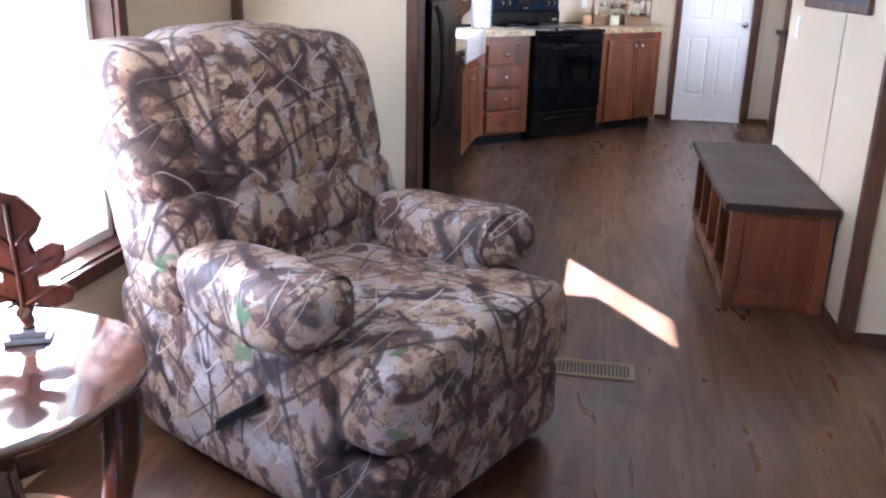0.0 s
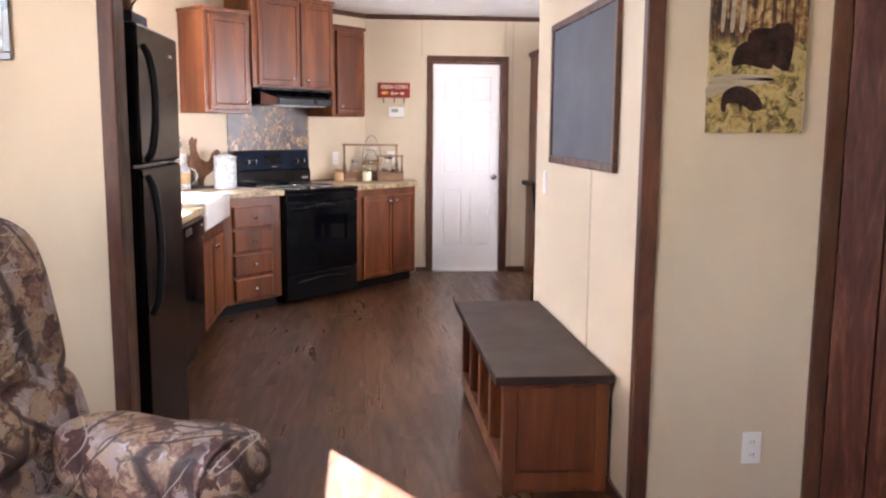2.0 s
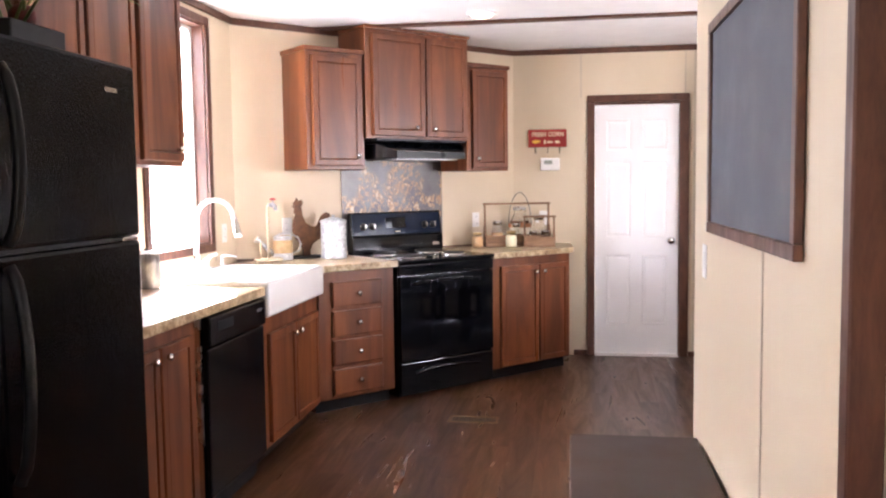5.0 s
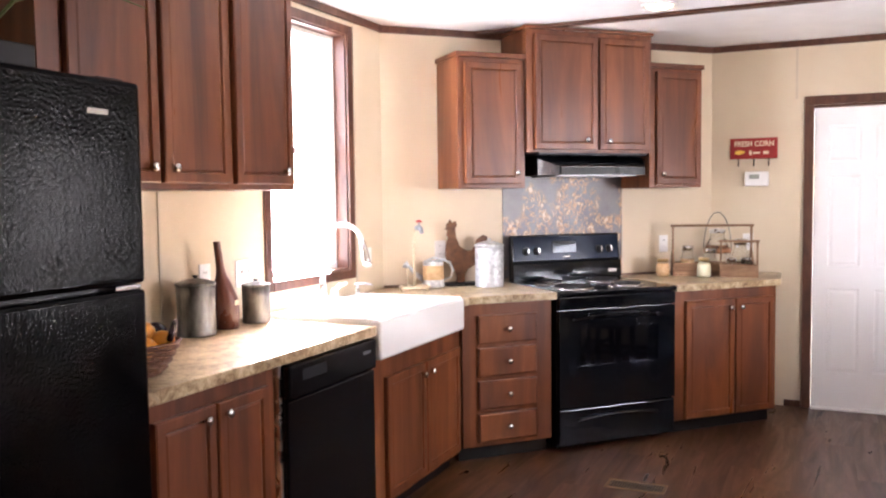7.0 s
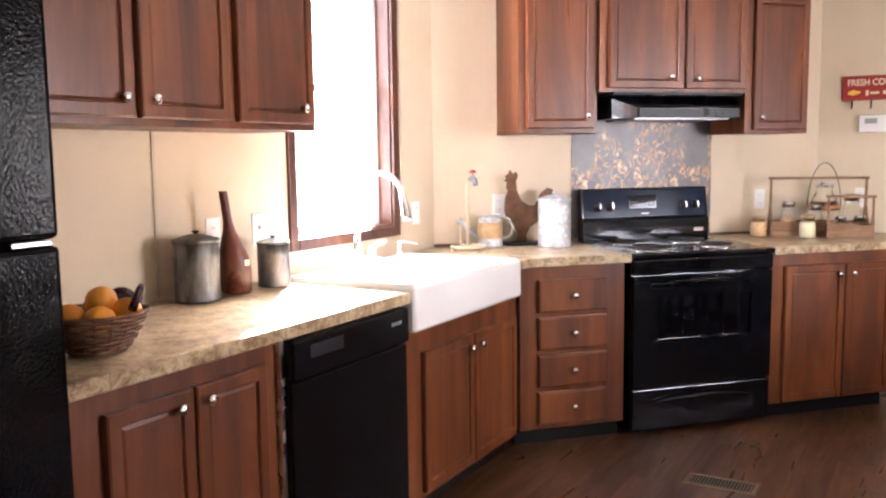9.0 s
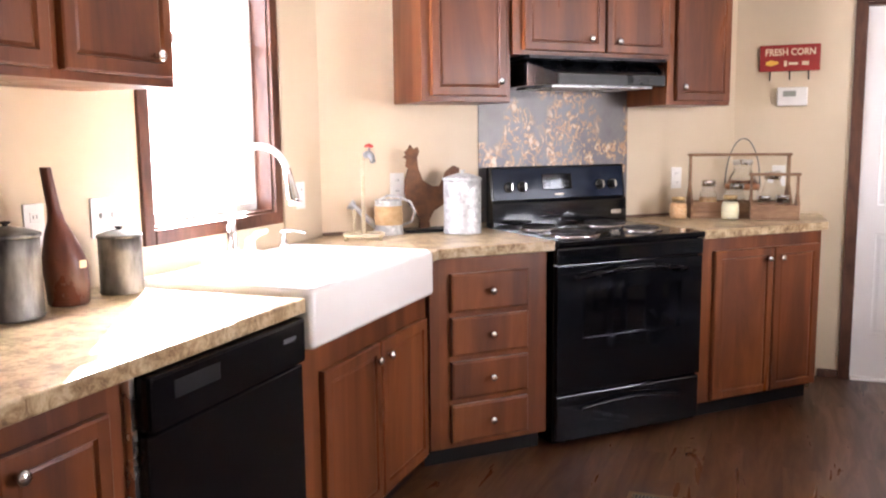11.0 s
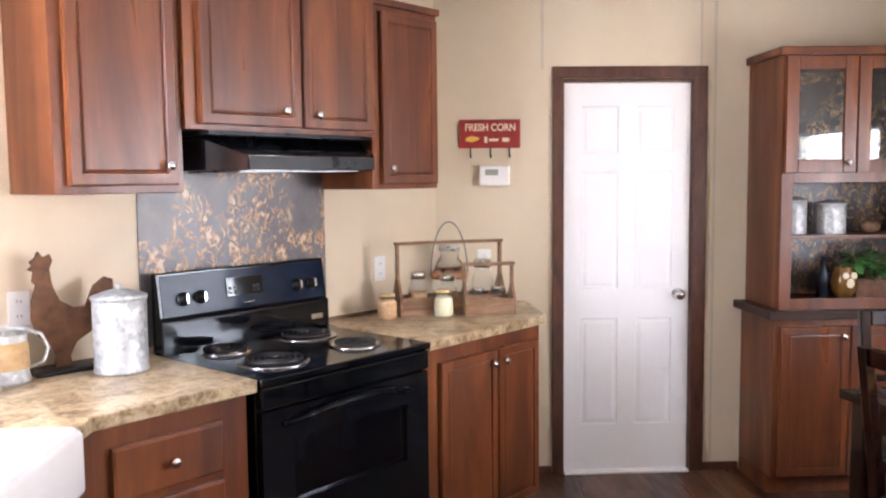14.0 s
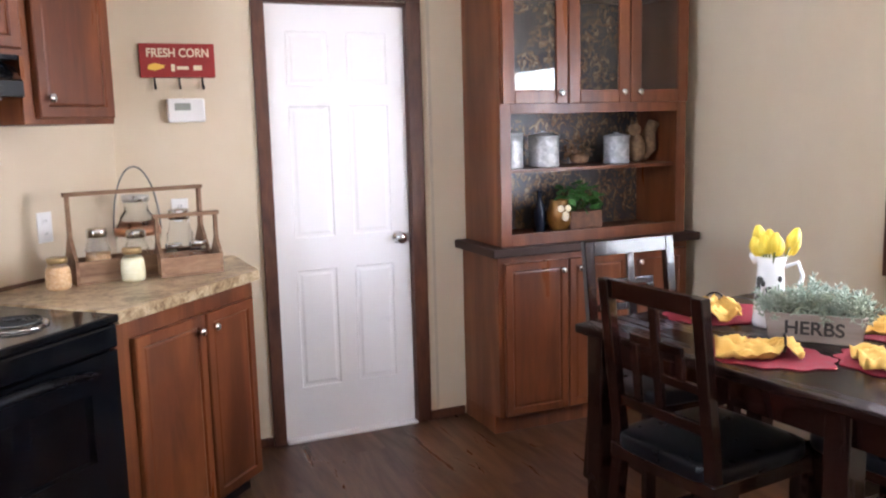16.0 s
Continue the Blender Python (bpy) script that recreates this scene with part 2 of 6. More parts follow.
WALL = plain("beige_vinyl_wallboard", (0.60, 0.495, 0.345), (0.66, 0.555, 0.40), 0.55, scale=2.2, stretch=(1, 1, 0.6), fine=160, strength=0.12)
CEILING = plain("white_textured_ceiling", (0.78, 0.77, 0.74), (0.85, 0.84, 0.81), 0.8, scale=6, fine=70, strength=0.5)
WHITE_DOOR = plain("white_door_paint", (0.86, 0.84, 0.82), (0.90, 0.88, 0.86), 0.38, scale=3, fine=90, strength=0.05)
PLASTIC = plain("white_plastic", (0.78, 0.77, 0.74), (0.84, 0.83, 0.8), 0.35, scale=5, strength=0.02)
PORCELAIN = plain("white_porcelain", (0.82, 0.81, 0.79), (0.87, 0.86, 0.84), 0.12, scale=3, strength=0.01, spread=0.04)
BLACK_ENAMEL = plain("black_enamel", (0.0025, 0.003, 0.004), (0.005, 0.006, 0.008), 0.1, scale=5, fine=60, strength=0.02, spread=0.04, spec=0.5)
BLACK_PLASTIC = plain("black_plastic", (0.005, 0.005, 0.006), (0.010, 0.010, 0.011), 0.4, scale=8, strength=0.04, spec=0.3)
OVEN_GLASS = plain("oven_window_glass", (0.002, 0.002, 0.003), (0.004, 0.004, 0.005), 0.05, scale=5, strength=0.0, spread=0.02)
CHROME = plain("chrome", (0.72, 0.71, 0.69), (0.8, 0.79, 0.77), 0.14, 1.0, strength=0.02, spread=0.05)
NICKEL = plain("brushed_nickel", (0.6, 0.58, 0.54), (0.72, 0.7, 0.66), 0.26, 1.0, strength=0.03)
GREY_METAL = plain("grey_painted_metal", (0.2, 0.21, 0.22), (0.27, 0.28, 0.3), 0.3, 0.6, strength=0.03)
DARK_IRON = plain("dark_iron", (0.02, 0.018, 0.016), (0.05, 0.045, 0.04), 0.5, 0.7, scale=20)
GLASS_M, _n, _l, _p = mat("clear_glass")
_p.inputs["Base Color"].default_value = (0.95, 0.97, 0.96, 1)
_p.inputs["Roughness"].default_value, _p.inputs["Transmission Weight"].default_value, _p.inputs["IOR"].default_value = 0.02, 1.0, 1.45
JAR_GLASS, _n, _l, _p = mat("thin_jar_glass")
_p.inputs["Base Color"].default_value = (0.96, 0.98, 0.97, 1)
_p.inputs["Roughness"].default_value, _p.inputs["Transmission Weight"].default_value, _p.inputs["IOR"].default_value = 0.03, 1.0, 1.28
_p.inputs["Coat Weight"].default_value, _p.inputs["Coat Roughness"].default_value = 0.5, 0.03


# ---- shapes ----
def box(bm, x0, x1, y0, y1, z0, z1, bevel=0.0):
    m = Matrix.Translation(((x0 + x1) / 2, (y0 + y1) / 2, (z0 + z1) / 2)) @ Matrix.Diagonal((abs(x1 - x0), abs(y1 - y0), abs(z1 - z0), 1))
    vs = bmesh.ops.create_cube(bm, size=1, matrix=m)["verts"]
    if bevel:
        es = list({e for v in vs for e in v.link_edges})
        bmesh.ops.bevel(bm, geom=es, offset=bevel, segments=2, affect="EDGES", profile=0.5)
    return vs


def boxes(*specs, bevel=0.0):
    bm = bmesh.new()
    for s in specs:
        box(bm, *s, bevel=bevel)
    return bm


def lathe(profile, segs=28, bm=None, at=(0, 0, 0), m=None):
    """Turned shape from (radius, height) pairs."""
    bm = bm or bmesh.new()
    m = m or Matrix.Translation(at)
    rings = []
    for r, z in profile:
        if r < 1e-5:
            rings.append([bm.verts.new(m @ Vector((0, 0, z)))])
        else:
            rings.append([bm.verts.new(m @ Vector((r * math.cos(2 * math.pi * k / segs), r * math.sin(2 * math.pi * k / segs), z))) for k in range(segs)])
    for a, b in zip(rings, rings[1:]):
        for k in range(segs):
            p, q = (a[k % len(a)], a[(k + 1) % len(a)]), (b[(k + 1) % len(b)], b[k % len(b)])
            vs = list(dict.fromkeys((*p, *q)))
            if len(vs) > 2:
                f = bm.faces.new(vs)
                f.smooth = True
    return bm


def tube(points, r, segs=10, bm=None, closed=False, ends=True):
    bm = bm or bmesh.new()
    pts = [Vector(p) for p in points]
    n = len(pts)
    rads = r if isinstance(r, (list, tuple)) else [r] * n
    rings, side = [], None
    for i, p in enumerate(pts):
        a = pts[(i - 1) % n] if closed or i else p
        b = pts[(i + 1) % n] if closed or i < n - 1 else p
        d = (b - a).normalized()
        side = d.orthogonal().normalized() if side is None else (side - d * side.dot(d)).normalized()
        up = d.cross(side)
        rings.append([bm.verts.new(p + rads[i] * (math.cos(2 * math.pi * k / segs) * side + math.sin(2 * math.pi * k / segs) * up)) for k in range(segs)])
    pairs = list(zip(rings, rings[1:])) + ([(rings[-1], rings[0])] if closed else [])
    for a, b in pairs:
        for k in range(segs):
            bm.faces.new((a[k], a[(k + 1) % segs], b[(k + 1) % segs], b[k])).smooth = True
    if ends and not closed:
        bm.faces.new(rings[0][::-1]), bm.faces.new(rings[-1])
    return bm


def prism(outline, depth, bm=None, axis="y", at=0.0, bevel=0.0):
    """A flat outline of (a, b) pairs given depth along an axis; a, b are the other two axes in order."""
    bm = bm or bmesh.new()

    def put(a, b, c):
        return {"x": (c, a, b), "y": (a, c, b), "z": (a, b, c)}[axis]
    lo = [bm.verts.new(put(a, b, at)) for a, b in outline]
    hi = [bm.verts.new(put(a, b, at + depth)) for a, b in outline]
    fs = [bm.faces.new(lo), bm.faces.new(hi[::-1])]
    for k in range(len(lo)):
        fs.append(bm.faces.new((lo[k], hi[k], hi[(k + 1) % len(hi)], lo[(k + 1) % len(lo)])))
    bmesh.ops.recalc_face_normals(bm, faces=fs)
    if bevel:
        bmesh.ops.bevel(bm, geom=list({e for f in fs for e in f.edges}), offset=bevel, segments=2, affect="EDGES", profile=0.5)
    return bm


def puff(cx, cy, cz, sx, sy, sz, e=0.55, segs=40, rings=26, bm=None, wrinkle=0.0, seed=0.0):
    """A stuffed cushion: a superellipsoid with soft folds."""
    bm = bm or bmesh.new()

    def sgn(v, k):
        return math.copysign(abs(v) ** k, v)
    rows = []
    for i in range(rings + 1):
        phi = -math.pi / 2 + math.pi * i / rings
        row = []
        for k in range(segs if 0 < i < rings else 1):
            th = 2 * math.pi * k / segs
            p = Vector((sgn(math.cos(phi), e) * sgn(math.cos(th), e), sgn(math.cos(phi), e) * sgn(math.sin(th), e), sgn(math.sin(phi), e)))
            if wrinkle:
                q = Vector((p.x * sx * 7 + seed, p.y * sy * 7, p.z * sz * 7 - seed))
                p *= 1 + wrinkle * noise.noise(q) + wrinkle * 0.5 * noise.noise(q * 2.3)
            row.append(bm.verts.new((cx + p.x * sx, cy + p.y * sy, cz + p.z * sz)))
        rows.append(row)
    for a, b in zip(rows, rows[1:]):
        for k in range(segs):
            vs = list(dict.fromkeys((a[k % len(a)], a[(k + 1) % len(a)], b[(k + 1) % len(b)], b[k % len(b)])))
            if len(vs) > 2:
                bm.faces.new(vs).smooth = True
    return bm


def link(name, bm, material, parent=None):
    me = bpy.data.meshes.new(name)
    bmesh.ops.recalc_face_normals(bm, faces=bm.faces)
    bm.to_mesh(me)
    bm.free()
    for one in material if isinstance(material, (list, tuple)) else [material]:
        me.materials.append(one)
    ob = new(name, me)
    ob.parent = parent
    return ob


def part(name, bm, material, parent, label=""):
    ob = link(name, bm, material, parent)
    if label:
        ob["label"] = label
    return ob


def part_at(name, me, parent, m):
    """A part on shared mesh data, placed in its parent."""
    ob = new(name, me)
    ob.parent = parent
    ob.matrix_local = m
    return ob


def thing(name, label, category, m=None, group=""):
    ob = new(name)
    ob.empty_display_size = 0.1
    ob.matrix_world = m or Matrix()
    return tagged(ob, label, category, group)


def solid(name, bm, material, label, category, m=None, group=""):
    ob = link(name, bm, material)
    ob.matrix_world = m or Matrix()
    return tagged(ob, label, category, group)


def structure(name, bm, material, label, category):
    return tagged(link(name, bm, material), label, category, kind="structure")


def on_left(y, z=0.0):
    """Pose for what stands against the left wall: local x runs along the wall, local -y into the room."""
    return pose(XL, y, z, 0, 0, 90)


def on_diag(u, z=0.0):
    a = radians(DIAG)
    return pose(AX + u * math.cos(a), AY + u * math.sin(a), z, 0, 0, DIAG)


# ---- setting ----
T = 0.12


def wall_with_holes(axis, at, thick, lo, hi, holes, z1=ZC):
    """A wall across `axis` at its inner face, from lo to hi, with holes (a0, a1, z0, z1)."""
    bm = bmesh.new()

    def add(a0, a1, z0, z1_):
        if a1 - a0 > 1e-4 and z1_ - z0 > 1e-4:
            if axis == "x":
                box(bm, min(at, at + thick), max(at, at + thick), a0, a1, z0, z1_)
            else:
                box(bm, a0, a1, min(at, at + thick), max(at, at + thick), z0, z1_)
    a = lo
    for h0, h1, b0, b1 in sorted(holes):
        add(a, h0, 0, z1)
        add(h0, h1, 0, b0)
        add(h0, h1, b1, z1)
        a = h1
    add(a, hi, 0, z1)
    return bm


KWIN = (6.53, 7.26, 1.055, 2.345)
LWIN = (1.30, 3.06, 0.50, 2.10)
DWIN = (6.60, 7.86, 0.88, 1.86)
# unseen opening in the rear wall, added for the fill lamp
REAR_GAP = (0.4, 1.6, 0.9, 2.0)
wall_left = structure("wall_left", wall_with_holes("x", XL, -T, FY + 0.1, AY + 0.4, [KWIN]), WALL, "beige vinyl wallboard outer wall with the kitchen window", "wall")
wall_living = structure("wall_living", wall_with_holes("x", XW, -T - 0.08, YB - T, FY + 0.1, [LWIN]), WALL, "beige vinyl wallboard wall behind the recliner", "wall")
wall_right = structure("wall_right", wall_with_holes("x", XR, T, YB - T, YD + T, [DWIN]), WALL, "beige vinyl wallboard outer wall beside the dining table", "wall")
wall_rear = structure("wall_rear", wall_with_holes("y", YB, -T, XL, XR, [REAR_GAP]), WALL, "beige wallboard wall behind the living room", "wall")
wall_door = structure("wall_door", wall_with_holes("y", YD, T, BX - 0.3, XR, [(1.325, 2.005, 0, 2.03)]), WALL, "beige wallboard wall with a white door", "wall")
bm = boxes((0, math.hypot(BX - AX, BY - AY), 0.0, T, 0, ZC))
wall_diag = structure("wall_diagonal", bm, WALL, "beige wallboard corner wall behind the range", "wall")
wall_diag.matrix_world = pose(AX, AY, 0, 0, 0, DIAG)
wall_fridge = structure("wall_fridge_side", boxes((XW, -0.105, FY, FY + 0.1, 0, ZC)), WALL, "beige wallboard partition beside the fridge", "wall")
closet = structure("wall_closet", boxes((PX, PX + 0.1, PY0 + 0.1, PY1, 0, ZC), (PX, 2.30, PY0, PY0 + 0.1, 0, ZC), (PX + 0.1, XR, PY1 - 0.1, PY1, 0, ZC), (2.30, XR, PY0, PY0 + 0.1, 2.1, ZC)), WALL, "beige wallboard closet block beside the aisle", "wall")
ceiling = structure("ceiling", boxes((XL - T, XR + T, YB - T, YD + T, ZC, ZC + 0.1)), CEILING, "white textured ceiling", "ceiling")
floor = structure("floor", boxes((XL - T, XR + T, YB - T, YD + T, -0.12, -0.008)), FLOORING, "dark brown wood plank floor", "floor")
ground = structure("ground", boxes((-400, 400, -400, 400, -0.9, -0.6)), plain("dry_grass_ground", (0.16, 0.15, 0.09), (0.25, 0.23, 0.16), 0.9, scale=0.6), "pale dry ground outside", "ground")

# crown, base and corner trim
def trim_run(name, points, w, z0, z1, material, label, inset=0.0):
    """Trim along a line of wall points; the room lies to the left of the walking direction."""
    bm = bmesh.new()
    for (x0, y0), (x1, y1) in zip(points, points[1:]):
        d = Vector((x1 - x0, y1 - y0, 0))
        m = Matrix.Translation((x0, y0, 0)) @ Matrix.Rotation(math.atan2(d.y, d.x), 4, "Z")
        one = bpy.data.meshes.new("run")
        b2 = boxes((0, d.length, 0, w, z0, z1), bevel=0.004)
        b2.transform(m)
        b2.to_mesh(one)
        b2.free()
        bm.from_mesh(one)
        bpy.data.meshes.remove(one)
    return structure(name, bm, material, label, "trim")


crown_pts = [(XR, PY1), (XR, YD), (BX, BY), (AX, AY), (XL, FY + 0.1)]
trim_run("trim_crown", crown_pts, 0.022, ZC - 0.042, ZC - 0.001, DARK_TRIM, "dark stained wood crown moulding")
trim_run("trim_crown_living", [(XW, FY), (XW, YB)], 0.022, ZC - 0.042, ZC - 0.001, DARK_TRIM, "dark stained wood crown moulding")
structure("trim_ceiling", boxes((-0.85, XR - 0.03, 8.06, 8.14, ZC - 0.016, ZC - 0.001), bevel=0.004), DARK_TRIM, "dark wood batten across the ceiling", "trim")
trim_run("baseboard", [(2.255, YD), (2.07, YD)], 0.012, 0.0, 0.045, DARK_TRIM, "dark stained low baseboard")
trim_run("baseboard_corner", [(1.275, YD), (1.17, YD)], 0.012, 0.0, 0.045, DARK_TRIM, "dark stained low baseboard")
trim_run("baseboard_closet", [(PX, PY0 + 0.03), (PX, PY1)], 0.012, 0.0, 0.045, DARK_TRIM, "dark stained low baseboard")
trim_run("baseboard_front", [(2.23, PY0), (1.659, PY0)], 0.012, 0.0, 0.045, DARK_TRIM, "dark stained low baseboard")
trim_run("baseboard_right", [(XR, PY1), (XR, YD - 0.45)], 0.012, 0.0, 0.045, DARK_TRIM, "dark stained low baseboard")
trim_run("baseboard_fridge", [(-0.141, FY), (XW, FY)], 0.012, 0.0, 0.045, DARK_TRIM, "dark stained low baseboard")
structure("trim_closet_corner", boxes((PX - 0.012, PX + 0.046, PY0 - 0.014, PY0 - 0.001, 0, ZC), (PX - 0.014, PX - 0.001, PY0 - 0.012, PY0 + 0.03, 0, ZC), bevel=0.003), DARK_TRIM, "dark stained corner board on the closet", "trim")
structure("trim_fridge_corner", boxes((-0.140, -0.094, FY - 0.016, FY - 0.001, 0, ZC), (-0.104, -0.091, FY - 0.012, FY + 0.102, 0, ZC), bevel=0.003), DARK_TRIM, "dark stained board on the partition end", "trim")
structure("trim_living_corner", boxes((XW + 0.001, XW + 0.04, FY - 0.03, FY - 0.001, 0, ZC), bevel=0.003), DARK_TRIM, "dark stained inside corner strip", "trim")
structure("trim_closet_door", boxes((2.235, 2.30, PY0 - 0.016, PY0 - 0.001, 0, 2.1), bevel=0.003), DARK_TRIM, "dark stained door casing on the closet wall", "trim")

# thin seam battens of the wallboard
SEAMS = boxes((1.22, 1.235, YD - 0.005, YD - 0.001, 2.075, 2.41), (2.10, 2.115, YD - 0.005, YD - 0.001, 0.05, 2.41), (2.03, 2.04, YD - 0.004, YD - 0.001, 2.08, 2.41),
              (PX - 0.004, PX - 0.001, 4.61, 4.622, 0.05, 2.45), (XL + 0.001, XL + 0.005, 5.80, 5.812, 0.93, 1.5), (XL + 0.001, XL + 0.005, 7.33, 7.342, 0.95, 2.4), (1.99, 2.0, PY0 - 0.004, PY0 - 0.001, 1.9, 2.45))
structure("trim_seams", SEAMS, plain("seam_batten", (0.5, 0.42, 0.31), (0.56, 0.47, 0.35), 0.6), "narrow beige seam strips on the wallboard", "trim")

# the white door
door_frame = structure("door_frame", boxes((1.277, 1.335, YD - 0.018, YD - 0.001, 0, 2.03), (1.995, 2.066, YD - 0.018, YD - 0.001, 0, 2.03), (1.277, 2.066, YD - 0.018, YD - 0.001, 2.0305, 2.087),
                                           (1.3255, 1.337, YD, YD + T, 0, 2.028), (1.993, 2.0045, YD, YD + T, 0, 2.028), (1.337, 1.993, YD, YD + T, 2.012, 2.0295), bevel=0.003), DARK_TRIM, "dark stained wood door casing", "door frame")


def panel_door(w, h, t, panels, raise_=0.005):
    """A moulded door leaf, front towards -y, with raised panels (x0, x1, z0, z1)."""
    bm = boxes((0, w, 0, t, 0, h), bevel=0.002)
    for x0, x1, z0, z1 in panels:
        box(bm, x0, x1, -0.004, 0.002, z0, z1)
        f = max((f for f in bm.faces if abs(f.calc_center_median().y + 0.004) < 1e-4 and x0 < f.calc_center_median().x < x1 and z0 < f.calc_center_median().z < z1), key=lambda f: f.calc_area())
        bmesh.ops.inset_region(bm, faces=[f], thickness=0.012, depth=-0.006)
        bmesh.ops.inset_region(bm, faces=[f], thickness=0.028, depth=raise_)
    return bm


leaf_w = 0.652
door_1 = tagged(thing("door_1", "closed white moulded six-panel door with a chrome knob", "door", pose(1.339, YD + 0.02, 0.012)), kind="structure")
c = leaf_w / 2
part("leaf", panel_door(leaf_w, 1.996, 0.04, [(0.09, c - 0.045, 0.24, 0.80), (c + 0.045, leaf_w - 0.09, 0.24, 0.80), (0.09, c - 0.045, 0.95, 1.55), (c + 0.045, leaf_w - 0.09, 0.95, 1.55), (0.09, c - 0.045, 1.64, 1.88), (c + 0.045, leaf_w - 0.09, 1.64, 1.88)]), WHITE_DOOR, door_1)
turn = Matrix.Translation((leaf_w - 0.06, 0, 0.92)) @ Matrix.Rotation(math.pi / 2, 4, "X")
part("door_knob", lathe([(0, 0), (0.03, 0), (0.03, 0.006), (0.012, 0.012), (0.011, 0.03), (0.022, 0.038), (0.028, 0.052), (0.024, 0.064), (0, 0.068)], m=turn), CHROME, door_1, "chrome knob")
structure("door_threshold", boxes((1.34, 1.99, YD - 0.03, YD + 0.06, 0, 0.012), bevel=0.003), WHITE_DOOR, "pale metal door threshold", "threshold")


# ---- windows ----
def window(name, y0, y1, z0, z1, x, into, label, trim=0.045, sill=True):
    """A window in a wall across x; into: +1 when the room lies towards +x."""
    w = tagged(thing(name, label, "window", pose(x, 0, 0)), kind="structure")
    s = into
    fr = []

    def add(a0, a1, b0, b1, p0, p1):
        fr.append((min(p0 * s, p1 * s), max(p0 * s, p1 * s), a0, a1, b0, b1))
    add(y0 - trim, y0 + 0.004, z0 - trim, z1 + trim, 0.001, 0.016)
    add(y1 - 0.004, y1 + trim, z0 - trim, z1 + trim, 0.001, 0.016)
    add(y0 + 0.0045, y1 - 0.0045, z1 - 0.004, z1 + trim, 0.001, 0.0155)
    add(y0 + 0.0045, y1 - 0.0045, z0 - trim, z0 + 0.004, 0.001, 0.02)
    part("casing", boxes(*fr, bevel=0.003), DARK_TRIM, w, "dark stained wood casing")
    fr.clear()
    add(y0 + 0.001, y0 + 0.012, z0 + 0.001, z1 - 0.001, -0.1, -0.001)
    add(y1 - 0.012, y1 - 0.001, z0 + 0.001, z1 - 0.001, -0.1, -0.001)
    add(y0 + 0.012, y1 - 0.012, z0 + 0.001, z0 + 0.012, -0.1, -0.001)
    add(y0 + 0.012, y1 - 0.012, z1 - 0.012, z1 - 0.001, -0.1, -0.001)
    part("jamb_liner", boxes(*fr), DARK_TRIM, w)
    fr.clear()
    zm = (z0 + z1) / 2
    for a0, a1, b0, b1 in ((y0 + 0.013, y0 + 0.04, z0 + 0.013, z1 - 0.013), (y1 - 0.04, y1 - 0.013, z0 + 0.013, z1 - 0.013), (y0 + 0.04, y1 - 0.04, z0 + 0.013, z0 + 0.045), (y0 + 0.04, y1 - 0.04, z1 - 0.04, z1 - 0.013), (y0 + 0.04, y1 - 0.04, zm - 0.018, zm + 0.018)):
        add(a0, a1, b0, b1, -0.1, -0.07)
    part("sash_frame", boxes(*fr, bevel=0.003), PLASTIC, w, "white vinyl sash")
    for b0, b1 in ((z0 + 0.046, zm - 0.019), (zm + 0.019, z1 - 0.041)):
        fr.clear()
        add(y0 + 0.041, y1 - 0.041, b0, b1, -0.088, -0.084)
        pane = part("pane", boxes(*fr), GLASS_M, w)
        pane.visible_shadow = False
    return w


window("window_1", *KWIN, XL, 1, "bright kitchen window in a dark wood casing")
window("window_2", *LWIN, XW, 1, "large bright living room window behind the recliner")
window("window_3", *DWIN, XR, -1, "bright dining window in a dark wood casing")


# ---- kitchen cabinets ----
def knob(parent, x, y, z):
    m = Matrix.Translation((x, y, z)) @ Matrix.Rotation(math.pi / 2, 4, "X")
    return part("knob", lathe([(0, 0), (0.008, 0), (0.006, 0.006), (0.006, 0.014), (0.0145, 0.018), (0.016, 0.024), (0.012, 0.029), (0, 0.031)], 16, m=m), CHROME, parent, "polished chrome knob")


def panel_front(x0, x1, z0, z1, y, t=0.019, stile=0.052):
    """A framed cabinet door, front at y - t."""
    bm = boxes((x0, x1, y - t, y, z0, z1))
    f = min(bm.faces, key=lambda f: f.calc_center_median().y)
    bmesh.ops.inset_region(bm, faces=[f], thickness=0.007, depth=0.004)
    bmesh.ops.inset_region(bm, faces=[f], thickness=stile - 0.007, depth=0)
    bmesh.ops.inset_region(bm, faces=[f], thickness=0.007, depth=-0.008)
    bmesh.ops.inset_region(bm, faces=[f], thickness=0.012, depth=0.003)
    return bm


def cabinet_door(parent, x0, x1, z0, z1, y, knob_x, knob_z):
    d = part("cabinet_door", panel_front(x0, x1, z0, z1, y), CHERRY, parent)
    knob(d, knob_x, y - 0.019, knob_z)
    return d


def cabinet_body(w, d, z0, z1, toe=0.0):
    if toe:
        return boxes((0, w, -d, -0.002, z0 + toe, z1), (0.0, w, -d + 0.07, -0.003, z0, z0 + toe - 0.001), bevel=0.002)
    return boxes((0, w, -d, -0.002, z0, z1), bevel=0.002)


def base_cabinet(label, m, w, d, doors, top=0.872, toe=0.085, group="base cabinets"):
    cab = thing("base_cabinet", label, "cabinet", m, group)
    part("body", cabinet_body(w, d, 0, top, toe), CHERRY, cab)
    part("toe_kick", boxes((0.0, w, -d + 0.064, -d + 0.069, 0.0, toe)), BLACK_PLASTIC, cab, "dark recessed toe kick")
    for x0, x1, z0, z1, kx, kz in doors:
        cabinet_door(cab, x0, x1, z0, z1, -d, kx, kz)
    return cab


